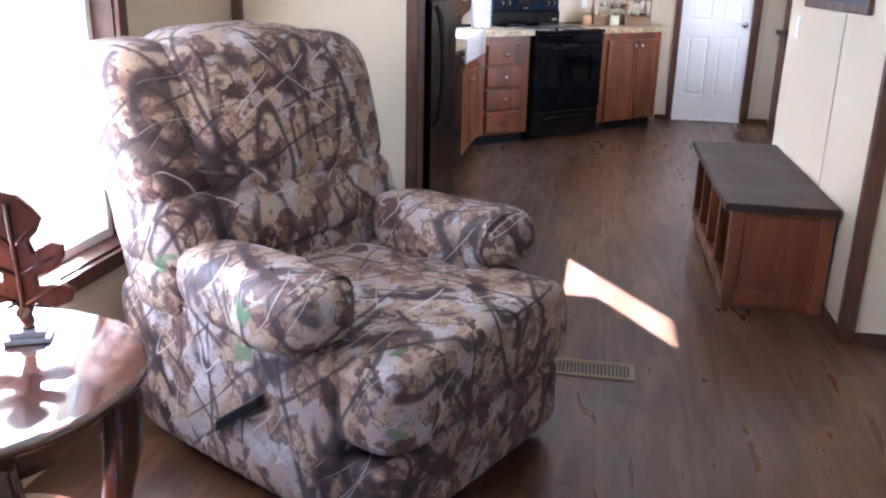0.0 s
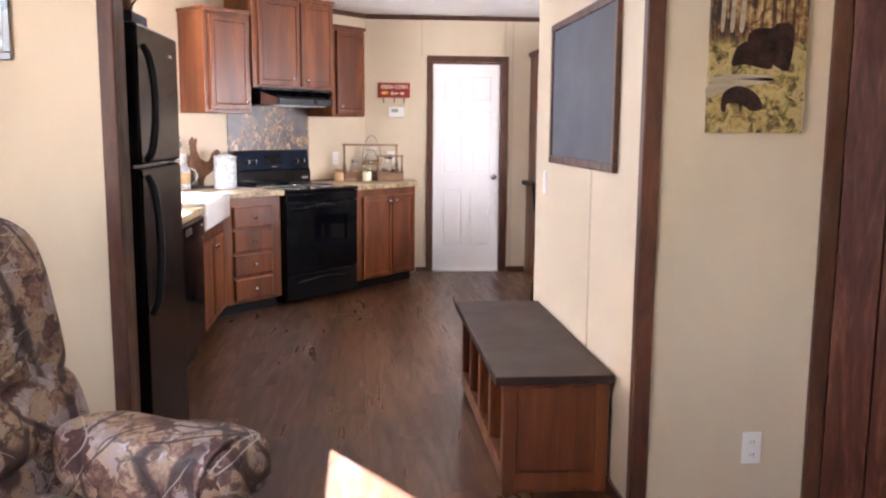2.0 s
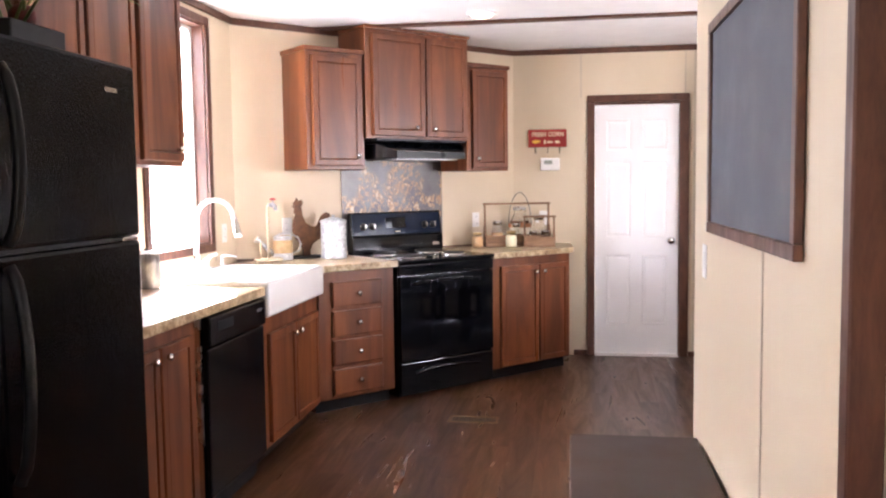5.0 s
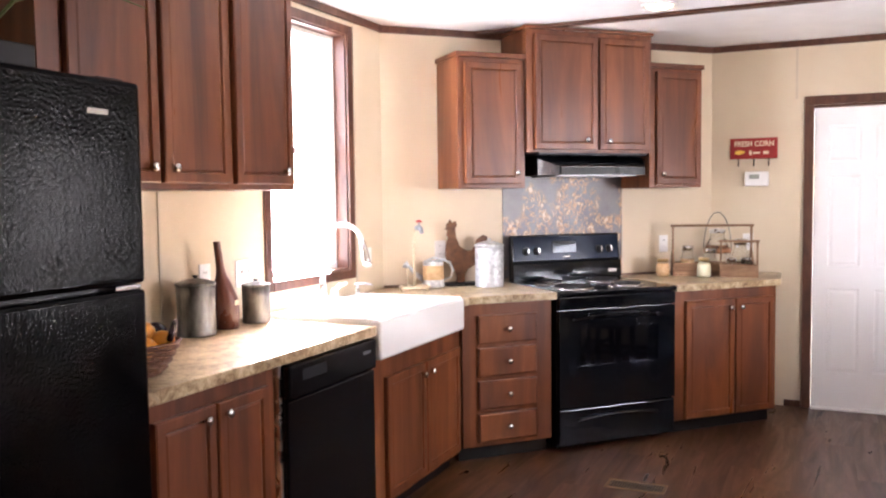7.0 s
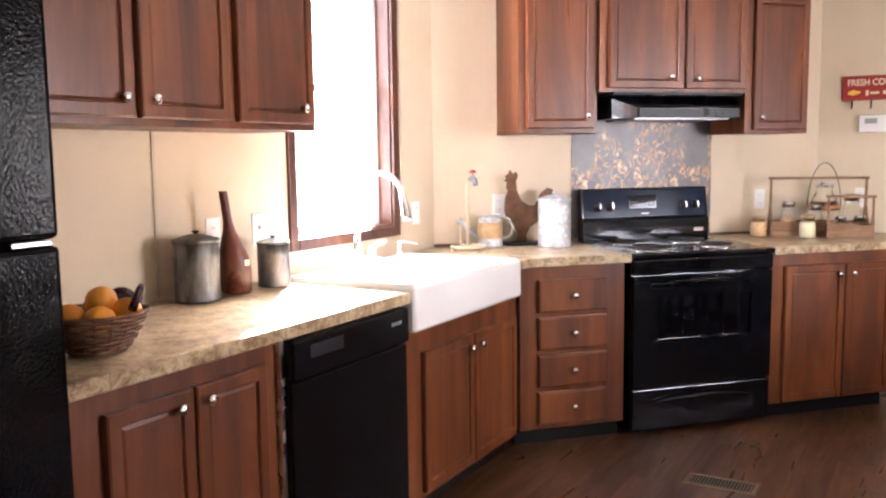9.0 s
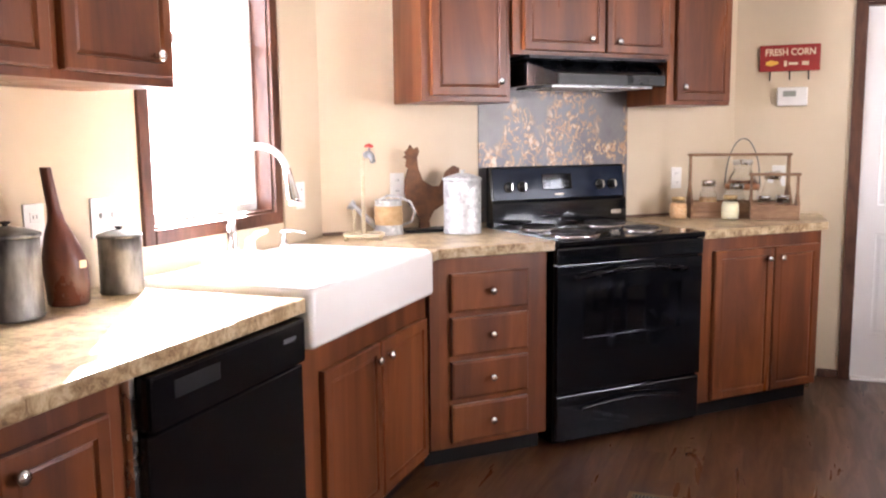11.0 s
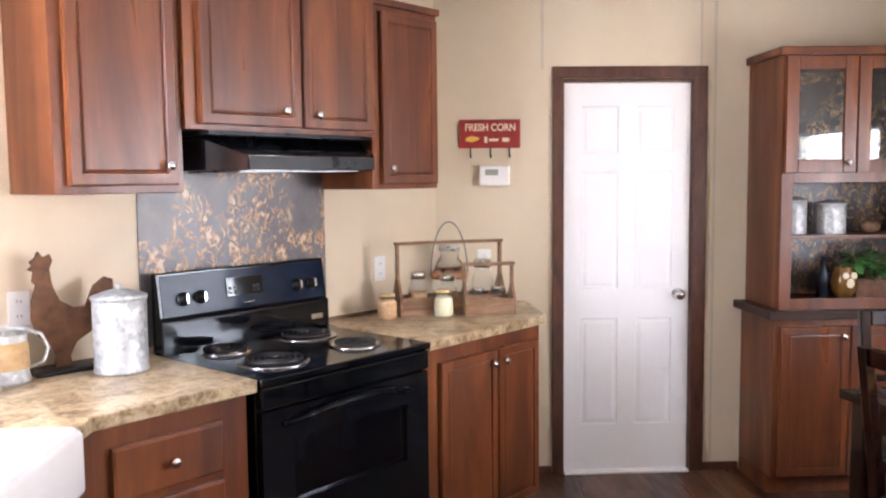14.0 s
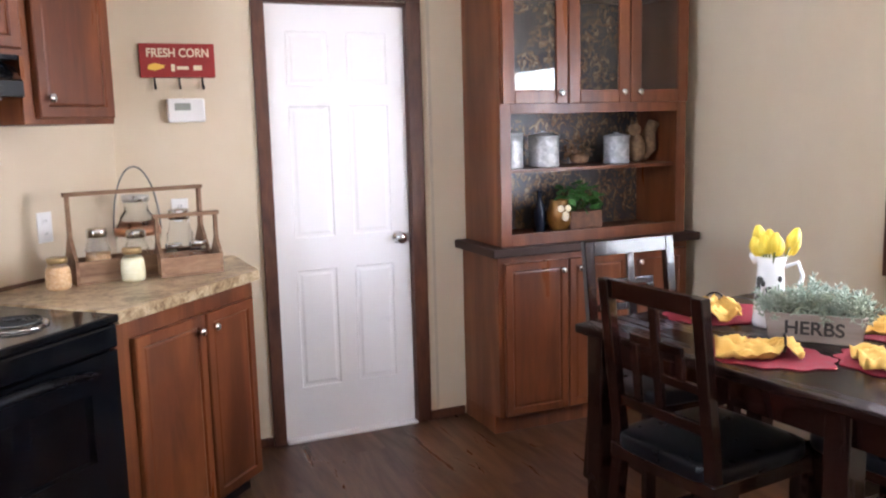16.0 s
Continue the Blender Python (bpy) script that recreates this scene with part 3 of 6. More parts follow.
def upper_cabinet(label, m, w, d, z0, z1, doors, crown=0.0, group="wall cabinets"):
    cab = thing("wall_cabinet", label, "cabinet", m, group)
    part("body", cabinet_body(w, d, z0, z1), CHERRY, cab)
    if crown:
        part("top_moulding", boxes((-0.012, w + 0.012, -d - 0.014, -0.002, z1 + 0.001, z1 + crown), bevel=0.004), CHERRY, cab)
    for x0, x1, a0, a1, kx, kz in doors:
        cabinet_door(cab, x0, x1, a0, a1, -d, kx, kz)
    return cab


CTR = 0.69                      # counter depth, left run
YS0, YS1 = 6.325, 7.22           # sink
DWY = (5.675, 6.31)
# left run: two-door base beside the fridge, dishwasher, sink base
base_cabinet("cherry two-door base cabinet between fridge and dishwasher", on_left(4.83), DWY[0] - 4.83 - 0.005, CTR - 0.05,
             [(0.235, 0.50, 0.115, 0.81, 0.445, 0.77), (0.51, 0.775, 0.115, 0.81, 0.545, 0.77)])
base_cabinet("cherry sink base cabinet with two short doors under the apron", on_left(6.33), 0.99, 0.632,
             [(0.15, 0.54, 0.11, 0.66, 0.50, 0.605), (0.55, 0.955, 0.11, 0.66, 0.59, 0.605)], top=0.762)
# diagonal run
DV = 0.672                      # counter depth, diagonal run
U0, RU0, RU1, U1 = 0.235, 0.806, 1.606, 2.385
drawers = thing("drawer_cabinet", "cherry cabinet with four stacked drawers beside the range", "cabinet", on_diag(U0), "base cabinets")
w = RU0 - U0 - 0.028
part("body", cabinet_body(w, DV - 0.03, 0, 0.872, 0.085), CHERRY, drawers)
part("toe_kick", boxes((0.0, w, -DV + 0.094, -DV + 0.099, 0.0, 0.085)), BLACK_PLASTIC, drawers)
for z0, z1 in ((0.112, 0.268), (0.293, 0.448), (0.472, 0.629), (0.653, 0.808)):
    bm = boxes((0.09, w - 0.098, -DV + 0.012, -DV + 0.03, z0, z1))
    f = min(bm.faces, key=lambda f: f.calc_center_median().y)
    bmesh.ops.inset_region(bm, faces=[f], thickness=0.012, depth=0.005)
    dr = part("drawer_front", bm, CHERRY, drawers)
    knob(dr, w / 2 - 0.004, -DV + 0.007, (z0 + z1) / 2)
w = U1 - RU1 - 0.008
base_cabinet("cherry two-door base cabinet between range and white door", on_diag(RU1 + 0.008), w, DV - 0.03,
             [(0.072, 0.435, 0.095, 0.81, 0.395, 0.755), (0.443, w - 0.03, 0.095, 0.81, 0.478, 0.755)])
# upper cabinets
UD = 0.32
upper_cabinet("cherry wall cabinet with two doors above the fridge end", on_left(5.0), 0.85, UD, 1.49, 2.40, [(0.09, 0.465, 1.512, 2.37, 0.42, 1.566), (0.485, 0.838, 1.512, 2.37, 0.525, 1.566)])
upper_cabinet("cherry wall cabinet with one door beside the window", on_left(5.852), 0.428, UD, 1.49, 2.40, [(0.022, 0.405, 1.512, 2.37, 0.335, 1.568)])
upper_cabinet("narrow cherry wall cabinet beside the range hood", on_diag(0.355), 0.43, UD, 1.50, 2.25, [(0.04, 0.403, 1.525, 2.222, 0.365, 1.588)], crown=0.03)
tall = upper_cabinet("raised cherry wall cabinet with two doors above the hood", on_diag(0.786), 0.871, UD + 0.02, 1.708, 2.43, [(0.048, 0.478, 1.727, 2.40, 0.395, 1.785), (0.488, 0.848, 1.727, 2.40, 0.55, 1.778)], crown=0.02)
upper_cabinet("narrow cherry wall cabinet beside the door wall", on_diag(1.658), 0.40, UD, 1.495, 2.245, [(0.045, 0.385, 1.515, 2.22, 0.085, 1.58)], crown=0.03)

# ---- countertops ----
def granite():
    m, n, l, p = mat("mottled_laminate_counter")
    v = coords(n, l)
    a, b, c = noise_tex(n, l, v, 8, 6, 0.7, 1.0), noise_tex(n, l, v, 30, 5, 0.75, 0.8), noise_tex(n, l, v, 110, 3)
    r = ramp(n, [(0.37, (0.125, 0.072, 0.034)), (0.45, (0.30, 0.20, 0.10)), (0.53, (0.52, 0.40, 0.24)), (0.63, (0.66, 0.56, 0.395))])
    l.new(math_node(n, l, "ADD", math_node(n, l, "MULTIPLY", a, 0.5), math_node(n, l, "MULTIPLY", b, 0.5)), r.inputs[0])
    sp = ramp(n, [(0.60, (0, 0, 0)), (0.68, (1, 1, 1))])
    l.new(b, sp.inputs[0])
    col = mix(n, l, r.outputs[0], (0.10, 0.06, 0.03), math_node(n, l, "MULTIPLY", sp.outputs[0], 0.6))
    l.new(col, p.inputs["Base Color"])
    p.inputs["Roughness"].default_value = 0.3
    bump(n, l, p, c, 0.06, 0.001)
    return m


COUNTER = granite()
ZT, TH = 0.915, 0.042


def wpt(u, v):
    """World x, y of a point u along the diagonal wall and v out from it."""
    a = radians(DIAG)
    return AX + u * math.cos(a) + v * math.sin(a), AY + u * math.sin(a) - v * math.cos(a)


xf = XL + CTR
xs = XL + CTR + 0.005
corner = (xf - 0.01, None)
fu = wpt(RU0 - 0.004, DV)
bu = wpt(RU0 - 0.004, 0.002)
# where the diagonal front meets the sink's end
a = radians(DIAG)
k = (xf - 0.02 - wpt(0, DV)[0]) / math.cos(a)
inner = wpt(k, DV)
counter_left = solid("countertop", prism([(XL + 0.002, 4.80), (xf, 4.80), (xf, YS0 - 0.003), (XL + 0.105, YS0 - 0.003), (XL + 0.105, YS1 + 0.003), (xf - 0.02, YS1 + 0.003), inner, fu, bu, (AX + 0.002, AY - 0.002)], TH, axis="z", at=ZT - TH, bevel=0.005), COUNTER, "mottled tan laminate countertop around the sink", "countertop")
ru, re = wpt(RU1 + 0.004, DV), wpt(U1 + 0.012, DV)
solid("countertop", prism([wpt(RU1 + 0.004, 0.002), ru, re, (re[0] - 0.02, YD - 0.003), (BX + 0.002, YD - 0.003)], TH, axis="z", at=ZT - TH, bevel=0.005), COUNTER, "mottled tan laminate countertop between range and door", "countertop")
structure("trim_counter_lip", boxes((0.0, RU0 - 0.01, -0.012, -0.002, ZT + 0.001, ZT + 0.014), (RU1 + 0.01, 2.35, -0.012, -0.002, ZT + 0.001, ZT + 0.014)), plain("brown_caulk_strip", (0.12, 0.07, 0.04), (0.18, 0.1, 0.06), 0.6), "thin brown strip where counter meets wall", "trim").matrix_world = on_diag(0)

# ---- farmhouse sink ----
sink = thing("farmhouse_sink", "white apron-front farmhouse sink set in the counter", "sink", on_left(YS0))
sw = YS1 - YS0
bm = bmesh.new()
vs = box(bm, 0, sw, -CTR - 0.02, -0.11, 0.765, ZT + 0.022)
f = max(bm.faces, key=lambda f: f.calc_center_median().z)
bmesh.ops.inset_region(bm, faces=[f], thickness=0.035, depth=0)
ex = bmesh.ops.extrude_face_region(bm, geom=[f])
bmesh.ops.delete(bm, geom=[f], context="FACES_ONLY")
nv = [g for g in ex["geom"] if isinstance(g, bmesh.types.BMVert)]
bmesh.ops.translate(bm, verts=nv, vec=(0, 0, -0.145))
mid = sum((v.co for v in nv), Vector()) / 4
for v in nv:
    v.co.x, v.co.y = mid.x + (v.co.x - mid.x) * 0.94, mid.y + (v.co.y - mid.y) * 0.94
bmesh.ops.bevel(bm, geom=[e for e in bm.edges], offset=0.018, segments=4, affect="EDGES", profile=0.5)
for f in bm.faces:
    f.smooth = True
part("basin", bm, PORCELAIN, sink)
part("drain", lathe([(0, 0), (0.04, 0), (0.045, 0.004), (0.03, 0.006), (0, 0.005)], m=Matrix.Translation((sw / 2, -0.40, 0.793))), CHROME, sink)

HOOD_GREY = plain("dark_grey_hood_lip", (0.010, 0.011, 0.013), (0.018, 0.019, 0.022), 0.34, strength=0.03, spec=0.2)
# ---- appliances ----
# range
RW = RU1 - RU0 - 0.012
rng = thing("range", "black freestanding electric coil range", "range", on_diag(RU0 + 0.006))
RF = 0.67
part("body", boxes((0, RW, -RF + 0.03, -0.03, 0.02, 0.885), bevel=0.004), BLACK_ENAMEL, rng)
part("cooktop", boxes((-0.003, RW + 0.003, -RF - 0.012, -0.03, 0.886, 0.912), bevel=0.006), BLACK_ENAMEL, rng)
bm = prism([(-0.10, 0.913), (-0.03, 0.913), (-0.03, 1.20), (-0.062, 1.205), (-0.085, 1.04), (-0.10, 1.03)], RW - 0.004, axis="x", at=0.002, bevel=0.005)
guard = part("control_panel", bm, BLACK_ENAMEL, rng)
# blue sheen of reflected sky is put into the face's base colour
part("panel_face", prism([(-0.0885, 1.045), (-0.067, 1.195), (-0.065, 1.195), (-0.0865, 1.045)], RW - 0.03, axis="x", at=0.015), plain("sky_sheen_control_face", (0.006, 0.011, 0.024), (0.010, 0.017, 0.036), 0.14, spec=0.13), guard)
tilt = Matrix.Rotation(radians(90 - 8), 4, "X")
for x in (0.10, 0.175, RW - 0.16, RW - 0.085):
    m = Matrix.Translation((x, -0.083, 1.105)) @ tilt
    kn = part("control_knob", lathe([(0, 0), (0.026, 0), (0.026, 0.006), (0.02, 0.009), (0.018, 0.026), (0, 0.028)], 24, m=m), BLACK_PLASTIC, guard)
    part("knob_pointer", lathe([(0.021, 0.0065), (0.0245, 0.0065), (0.0245, 0.0072), (0.021, 0.0072)], 24, m=m), CHROME, kn)
    b2 = bmesh.new()
    box(b2, -0.0035, 0.0035, -0.016, 0.018, 0.026, 0.034, bevel=0.001)
    bmesh.ops.transform(b2, matrix=m, verts=b2.verts)
    part("knob_grip", b2, CHROME, kn)
m = Matrix.Translation((RW / 2 - 0.02, -0.079, 1.125)) @ Matrix.Rotation(radians(-8), 4, "X")
b2 = boxes((-0.085, 0.085, -0.003, 0.004, -0.035, 0.04), bevel=0.002)
bmesh.ops.transform(b2, matrix=m, verts=b2.verts)
disp = part("clock_display", b2, OVEN_GLASS, guard)
for i, x in enumerate((-0.07, -0.045, 0.04, 0.06)):
    b2 = boxes((x - 0.006, x + 0.006, -0.0045, -0.003, -0.022, -0.014), (x - 0.006, x + 0.006, -0.0045, -0.003, -0.004, 0.004))
    bmesh.ops.transform(b2, matrix=m, verts=b2.verts)
    part("clock_button", b2, HOOD_GREY, disp)
for x0, x1, y, z0, z1 in ((RW / 2 - 0.035, RW / 2 + 0.015, -0.0895, 1.062, 1.068), (RW - 0.1, RW - 0.04, -0.1015, 0.955, 0.975)):
    part("badge", boxes((x0, x1, y - 0.001, y + 0.002, z0, z1)), CHROME, guard)
# oven door with window, handle, drawer
od = part("oven_door", boxes((0.004, RW - 0.004, -RF, -RF + 0.029, 0.25, 0.48), (0.004, RW - 0.004, -RF, -RF + 0.029, 0.695, 0.80), (0.004, 0.14, -RF, -RF + 0.029, 0.4801, 0.6949), (RW - 0.125, RW - 0.004, -RF, -RF + 0.029, 0.4801, 0.6949)), BLACK_ENAMEL, rng)
part("oven_window", boxes((0.141, RW - 0.126, -RF + 0.014, -RF + 0.02, 0.4802, 0.6948)), OVEN_GLASS, od)
hd = [(x, -RF - 0.004 - 0.024 * math.sin(math.pi * i / 18) ** 0.5, 0.748 + 0.03 * math.sin(math.pi * i / 18)) for i, x in enumerate(np.linspace(0.09, RW - 0.09, 19))]
part("oven_handle", tube(hd, [0.009 + 0.006 * math.sin(math.pi * i / 18) for i in range(19)], 12), plain("satin_black_handle", (0.003, 0.003, 0.004), (0.006, 0.006, 0.007), 0.3, spec=0.12), od, "black arched handle")
part("window_trim", boxes((0.134, RW - 0.118, -RF - 0.0025, -RF - 0.0003, 0.690, 0.697), (0.134, RW - 0.118, -RF - 0.0025, -RF - 0.0003, 0.474, 0.481), (0.134, 0.141, -RF - 0.0025, -RF - 0.0003, 0.4811, 0.6899), (RW - 0.125, RW - 0.118, -RF - 0.0025, -RF - 0.0003, 0.4811, 0.6899)), OVEN_GLASS, od)
part("vent_strip", boxes((0.0, RW, -RF - 0.004, -RF + 0.029, 0.808, 0.882), bevel=0.008), BLACK_ENAMEL, rng)
dr = part("storage_drawer", boxes((0.004, RW - 0.004, -RF + 0.002, -RF + 0.029, 0.035, 0.238), bevel=0.008), BLACK_ENAMEL, rng)
bow = [(x, -RF - 0.004 - 0.014 * math.sin(math.pi * i / 14), 0.17 + 0.022 * math.sin(math.pi * i / 14)) for i, x in enumerate(np.linspace(0.13, RW - 0.13, 15))]
part("drawer_pull", tube(bow, 0.011, 8), BLACK_ENAMEL, dr)
for x in (0.05, RW - 0.05):
    for y in (-0.08, -RF + 0.1):
        part("foot", lathe([(0, 0), (0.016, 0), (0.016, 0.019), (0, 0.0195)], 12, at=(x, y, 0)), BLACK_PLASTIC, rng)
PAN = plain("chrome_drip_pan", (0.34, 0.32, 0.31), (0.52, 0.50, 0.48), 0.16, 1.0, strength=0.02, spread=0.05)
COIL = plain("black_burner_coil", (0.012, 0.011, 0.011), (0.03, 0.028, 0.027), 0.5, scale=20)
for x, y, r in ((0.19, -0.20, 0.085), (0.57, -0.20, 0.107), (0.19, -0.49, 0.107), (0.57, -0.49, 0.085)):
    burner = part("burner", lathe([(0, 0.9135), (r * 0.5, 0.9135), (r * 0.9, 0.916), (r * 1.12, 0.9195), (r * 1.18, 0.9175), (r * 1.18, 0.9125)], 32, at=(x, y, 0)), PAN, rng)
    coil = [(x + (0.02 + (r - 0.025) * i / 90) * math.cos(i * 0.28), y + (0.02 + (r - 0.025) * i / 90) * math.sin(i * 0.28), 0.925) for i in range(91)]
    part("coil", tube(coil, 0.0052, 6), COIL, burner, "black heating coil")

# range hood
hood = thing("range_hood", "black under-cabinet range hood with chamfered corners", "range hood", on_diag(0))
H0, H1, F0, F1 = 0.852, 1.606, 0.937, 1.524   # back width and front lip width along the wall


def hood_shell():
    """Lower tray with chamfered corners; the brow slopes back up under the cabinet."""
    bm_ = bmesh.new()
    back, side, face = -0.005, -0.352, -0.468
    low = [bm_.verts.new(c_) for c_ in ((H0, back, 1.572), (H0, side, 1.572), (F0, face, 1.572), (F1, face, 1.572), (H1, side, 1.572), (H1, back, 1.572))]
    rim = [bm_.verts.new(c_) for c_ in ((H0, back, 1.672), (H0, side, 1.672), (F0, face, 1.622), (F1, face, 1.622), (H1, side, 1.672), (H1, back, 1.672))]
    brow = [bm_.verts.new(c_) for c_ in ((H0 + 0.01, -0.31, 1.69), (H1 - 0.01, -0.31, 1.69))]
    top = [bm_.verts.new(c_) for c_ in ((H0 + 0.01, back, 1.69), (H1 - 0.01, back, 1.69))]
    bm_.faces.new(low)
    for k_ in range(5):
        bm_.faces.new((low[k_], low[k_ + 1], rim[k_ + 1], rim[k_]))
    bm_.faces.new((low[5], low[0], rim[0], top[0], top[1], rim[5]))
    bm_.faces.new((rim[2], rim[3], brow[1], brow[0]))
    bm_.faces.new((rim[1], rim[2], brow[0])), bm_.faces.new((rim[3], rim[4], brow[1]))
    bm_.faces.new((rim[0], rim[1], brow[0], top[0])), bm_.faces.new((rim[4], rim[5], top[1], brow[1]))
    bm_.faces.new((brow[0], brow[1], top[1], top[0]))
    return bm_


part("shell", hood_shell(), BLACK_ENAMEL, hood)
part("top_flange", boxes((H0, H1, -0.372, -0.006, 1.691, 1.7065), bevel=0.002), HOOD_GREY, hood, "dark grey flange under the cabinet")
part("front_lip", boxes((F0 + 0.002, F1 - 0.002, -0.475, -0.4685, 1.574, 1.62), bevel=0.002), HOOD_GREY, hood, "dark grey lip")
for x in (F1 - 0.155, F1 - 0.105):
    part("switch", boxes((x, x + 0.026, -0.479, -0.4755, 1.588, 1.604), bevel=0.001), BLACK_PLASTIC, hood)
part("filter", boxes((H0 + 0.1, H1 - 0.1, -0.40, -0.08, 1.566, 1.571)), GREY_METAL, hood)

# fridge: top freezer, textured black
def fridge_skin():
    m, n, l, p = mat("pebbled_black_fridge")
    v = coords(n, l)
    p.inputs["Base Color"].default_value = (0.002, 0.002, 0.0025, 1)
    p.inputs["Roughness"].default_value = 0.11
    p.inputs["Specular IOR Level"].default_value = 0.12
    pebble = math_node(n, l, "ADD", math_node(n, l, "MULTIPLY", noise_tex(n, l, v, 135, 2, 0.5, 0.3), 0.8), math_node(n, l, "MULTIPLY", noise_tex(n, l, v, 210, 2, 0.5), 0.2))
    bump(n, l, p, pebble, 1.0, 0.0012)
    return m


FRIDGE = fridge_skin()
fridge = thing("refrigerator", "black pebble-textured top-freezer refrigerator", "refrigerator", on_left(4.19))
FW, FD, FT = 0.63, 0.883, 1.737
part("case", boxes((0, FW, -0.79, -0.04, 0.03, FT - 0.012), bevel=0.006), FRIDGE, fridge)
fd = part("freezer_door", boxes((0, FW, -FD, -0.797, 1.25, FT), bevel=0.012), FRIDGE, fridge)
rd = part("fridge_door", boxes((0, FW, -FD, -0.797, 0.09, 1.238), bevel=0.012), FRIDGE, fridge)
part("kick_grille", boxes((0.01, FW - 0.01, -0.80, -0.76, 0.0, 0.08), bevel=0.003), BLACK_PLASTIC, fridge)
part("hinge_gasket", boxes((0.02, FW - 0.02, -0.85, -0.80, 1.2385, 1.2495)), BLACK_PLASTIC, fridge)
part("hinge", boxes((FW - 0.10, FW - 0.02, -0.885, -0.85, 1.239, 1.249), bevel=0.002), CHROME, fridge, "bright metal hinge")
part("top_hinge", boxes((FW - 0.09, FW - 0.01, -0.84, -0.77, FT - 0.008, FT + 0.01), bevel=0.003), BLACK_PLASTIC, fridge)
def arc(z0, z1, lean):
    pts = []
    for i in range(15):
        s = i / 14
        pts.append((0.022 + lean * math.sin(math.pi * s) * 0.0, -FD - 0.012 - 0.038 * math.sin(math.pi * s) ** 0.5, z0 + (z1 - z0) * s))
    return pts
part("handle", tube(arc(1.265, 1.66, 1), 0.014, 10), BLACK_PLASTIC, fd)
part("handle", tube(arc(0.72, 1.215, 1), 0.014, 10), BLACK_PLASTIC, rd)
part("badge", boxes((FW - 0.165, FW - 0.105, -FD - 0.0015, -FD + 0.001, 1.652, 1.664)), CHROME, fd, "pale metal badge")

# dishwasher
DW_BLACK = plain("black_dishwasher_front", (0.0025, 0.0025, 0.003), (0.004, 0.004, 0.005), 0.16, scale=6, fine=60, strength=0.02, spread=0.05, spec=0.22)
dw = thing("dishwasher", "black built-in dishwasher under the counter", "dishwasher", on_left(DWY[0]))
W = DWY[1] - DWY[0]
part("tub", boxes((0.004, W - 0.004, -CTR + 0.06, -0.06, 0.02, 0.868)), BLACK_PLASTIC, dw)
part("door_panel", boxes((0.006, W - 0.006, -CTR + 0.005, -CTR + 0.055, 0.12, 0.735), bevel=0.006), DW_BLACK, dw)
cp = part("control_strip", boxes((0.006, W - 0.006, -CTR - 0.008, -CTR + 0.055, 0.742, 0.866), bevel=0.01), DW_BLACK, dw)
part("latch_pocket", boxes((0.08, 0.24, -CTR - 0.010, -CTR - 0.006, 0.80, 0.84), bevel=0.002), BLACK_PLASTIC, cp)
part("badge", boxes((W - 0.12, W - 0.06, -CTR - 0.0095, -CTR - 0.007, 0.815, 0.827)), GREY_METAL, cp)
part("kick_plate", boxes((0.006, W - 0.006, -CTR + 0.075, -CTR + 0.08, 0.0, 0.115)), BLACK_PLASTIC, dw)
part("side_gap", boxes((-0.012, 0.0035, -CTR + 0.03, -CTR + 0.05, 0.0, 0.868)), NICKEL, dw, "bright metal edge strip")

# ---- aisle ----
bench = thing("cubby_bench", "cherry cubby bench with a charcoal laminate top against the closet wall", "bench", pose(PX - 0.014, 4.03, 0, 0, 0, -90))
# local x runs towards -y of the world from the near end; front faces the aisle at local -y
BL, BD, BH = 1.33, 0.41, 0.476
bench.matrix_world = pose(PX - 0.014, 4.215 + BL, 0, 0, 0, -90)
part("top", boxes((-0.02, BL + 0.055, -BD - 0.038, 0, BH - 0.034, BH), bevel=0.004), BENCH_TOP, bench, "charcoal laminate top")
part("end_panel", boxes((BL - 0.02, BL, -BD + 0.02, -0.002, 0, BH - 0.035)), CHERRY, bench)
part("end_panel", boxes((0, 0.02, -BD + 0.02, -0.002, 0, BH - 0.035)), CHERRY, bench)
part("end_frame", boxes((BL, BL + 0.012, -BD, -BD + 0.05, 0, BH - 0.036), (BL, BL + 0.012, -0.055, -0.003, 0, BH - 0.036), (BL, BL + 0.011, -BD + 0.0502, -0.0552, 0.02, 0.085), (BL, BL + 0.011, -BD + 0.0502, -0.0552, BH - 0.06, BH - 0.036), bevel=0.002), CHERRY, bench)
part("back_panel", boxes((0.0205, BL - 0.0205, -0.012, -0.003, 0.06, BH - 0.036)), CHERRY, bench)
part("bottom_shelf", boxes((0.0205, BL - 0.0205, -BD + 0.02, -0.0125, 0.075, 0.093)), CHERRY, bench)
fr = [(0.0, BL, -BD, -BD + 0.0195, 0.03, 0.105), (0.0, BL, -BD, -BD + 0.0195, BH - 0.075, BH - 0.036)]
for i in range(5):
    x = (BL - 0.045) * i / 4
    fr.append((x, x + 0.045, -BD - 0.0005, -BD + 0.019, 0.1055, BH - 0.0755))
part("face_frame", boxes(*fr, bevel=0.001), CHERRY, bench)
for i in range(1, 4):
    x = (BL - 0.045) * i / 4 + 0.0145
    part("divider", boxes((x, x + 0.016, -BD + 0.0195, -0.0125, 0.0935, BH - 0.0365)), CHERRY, bench)

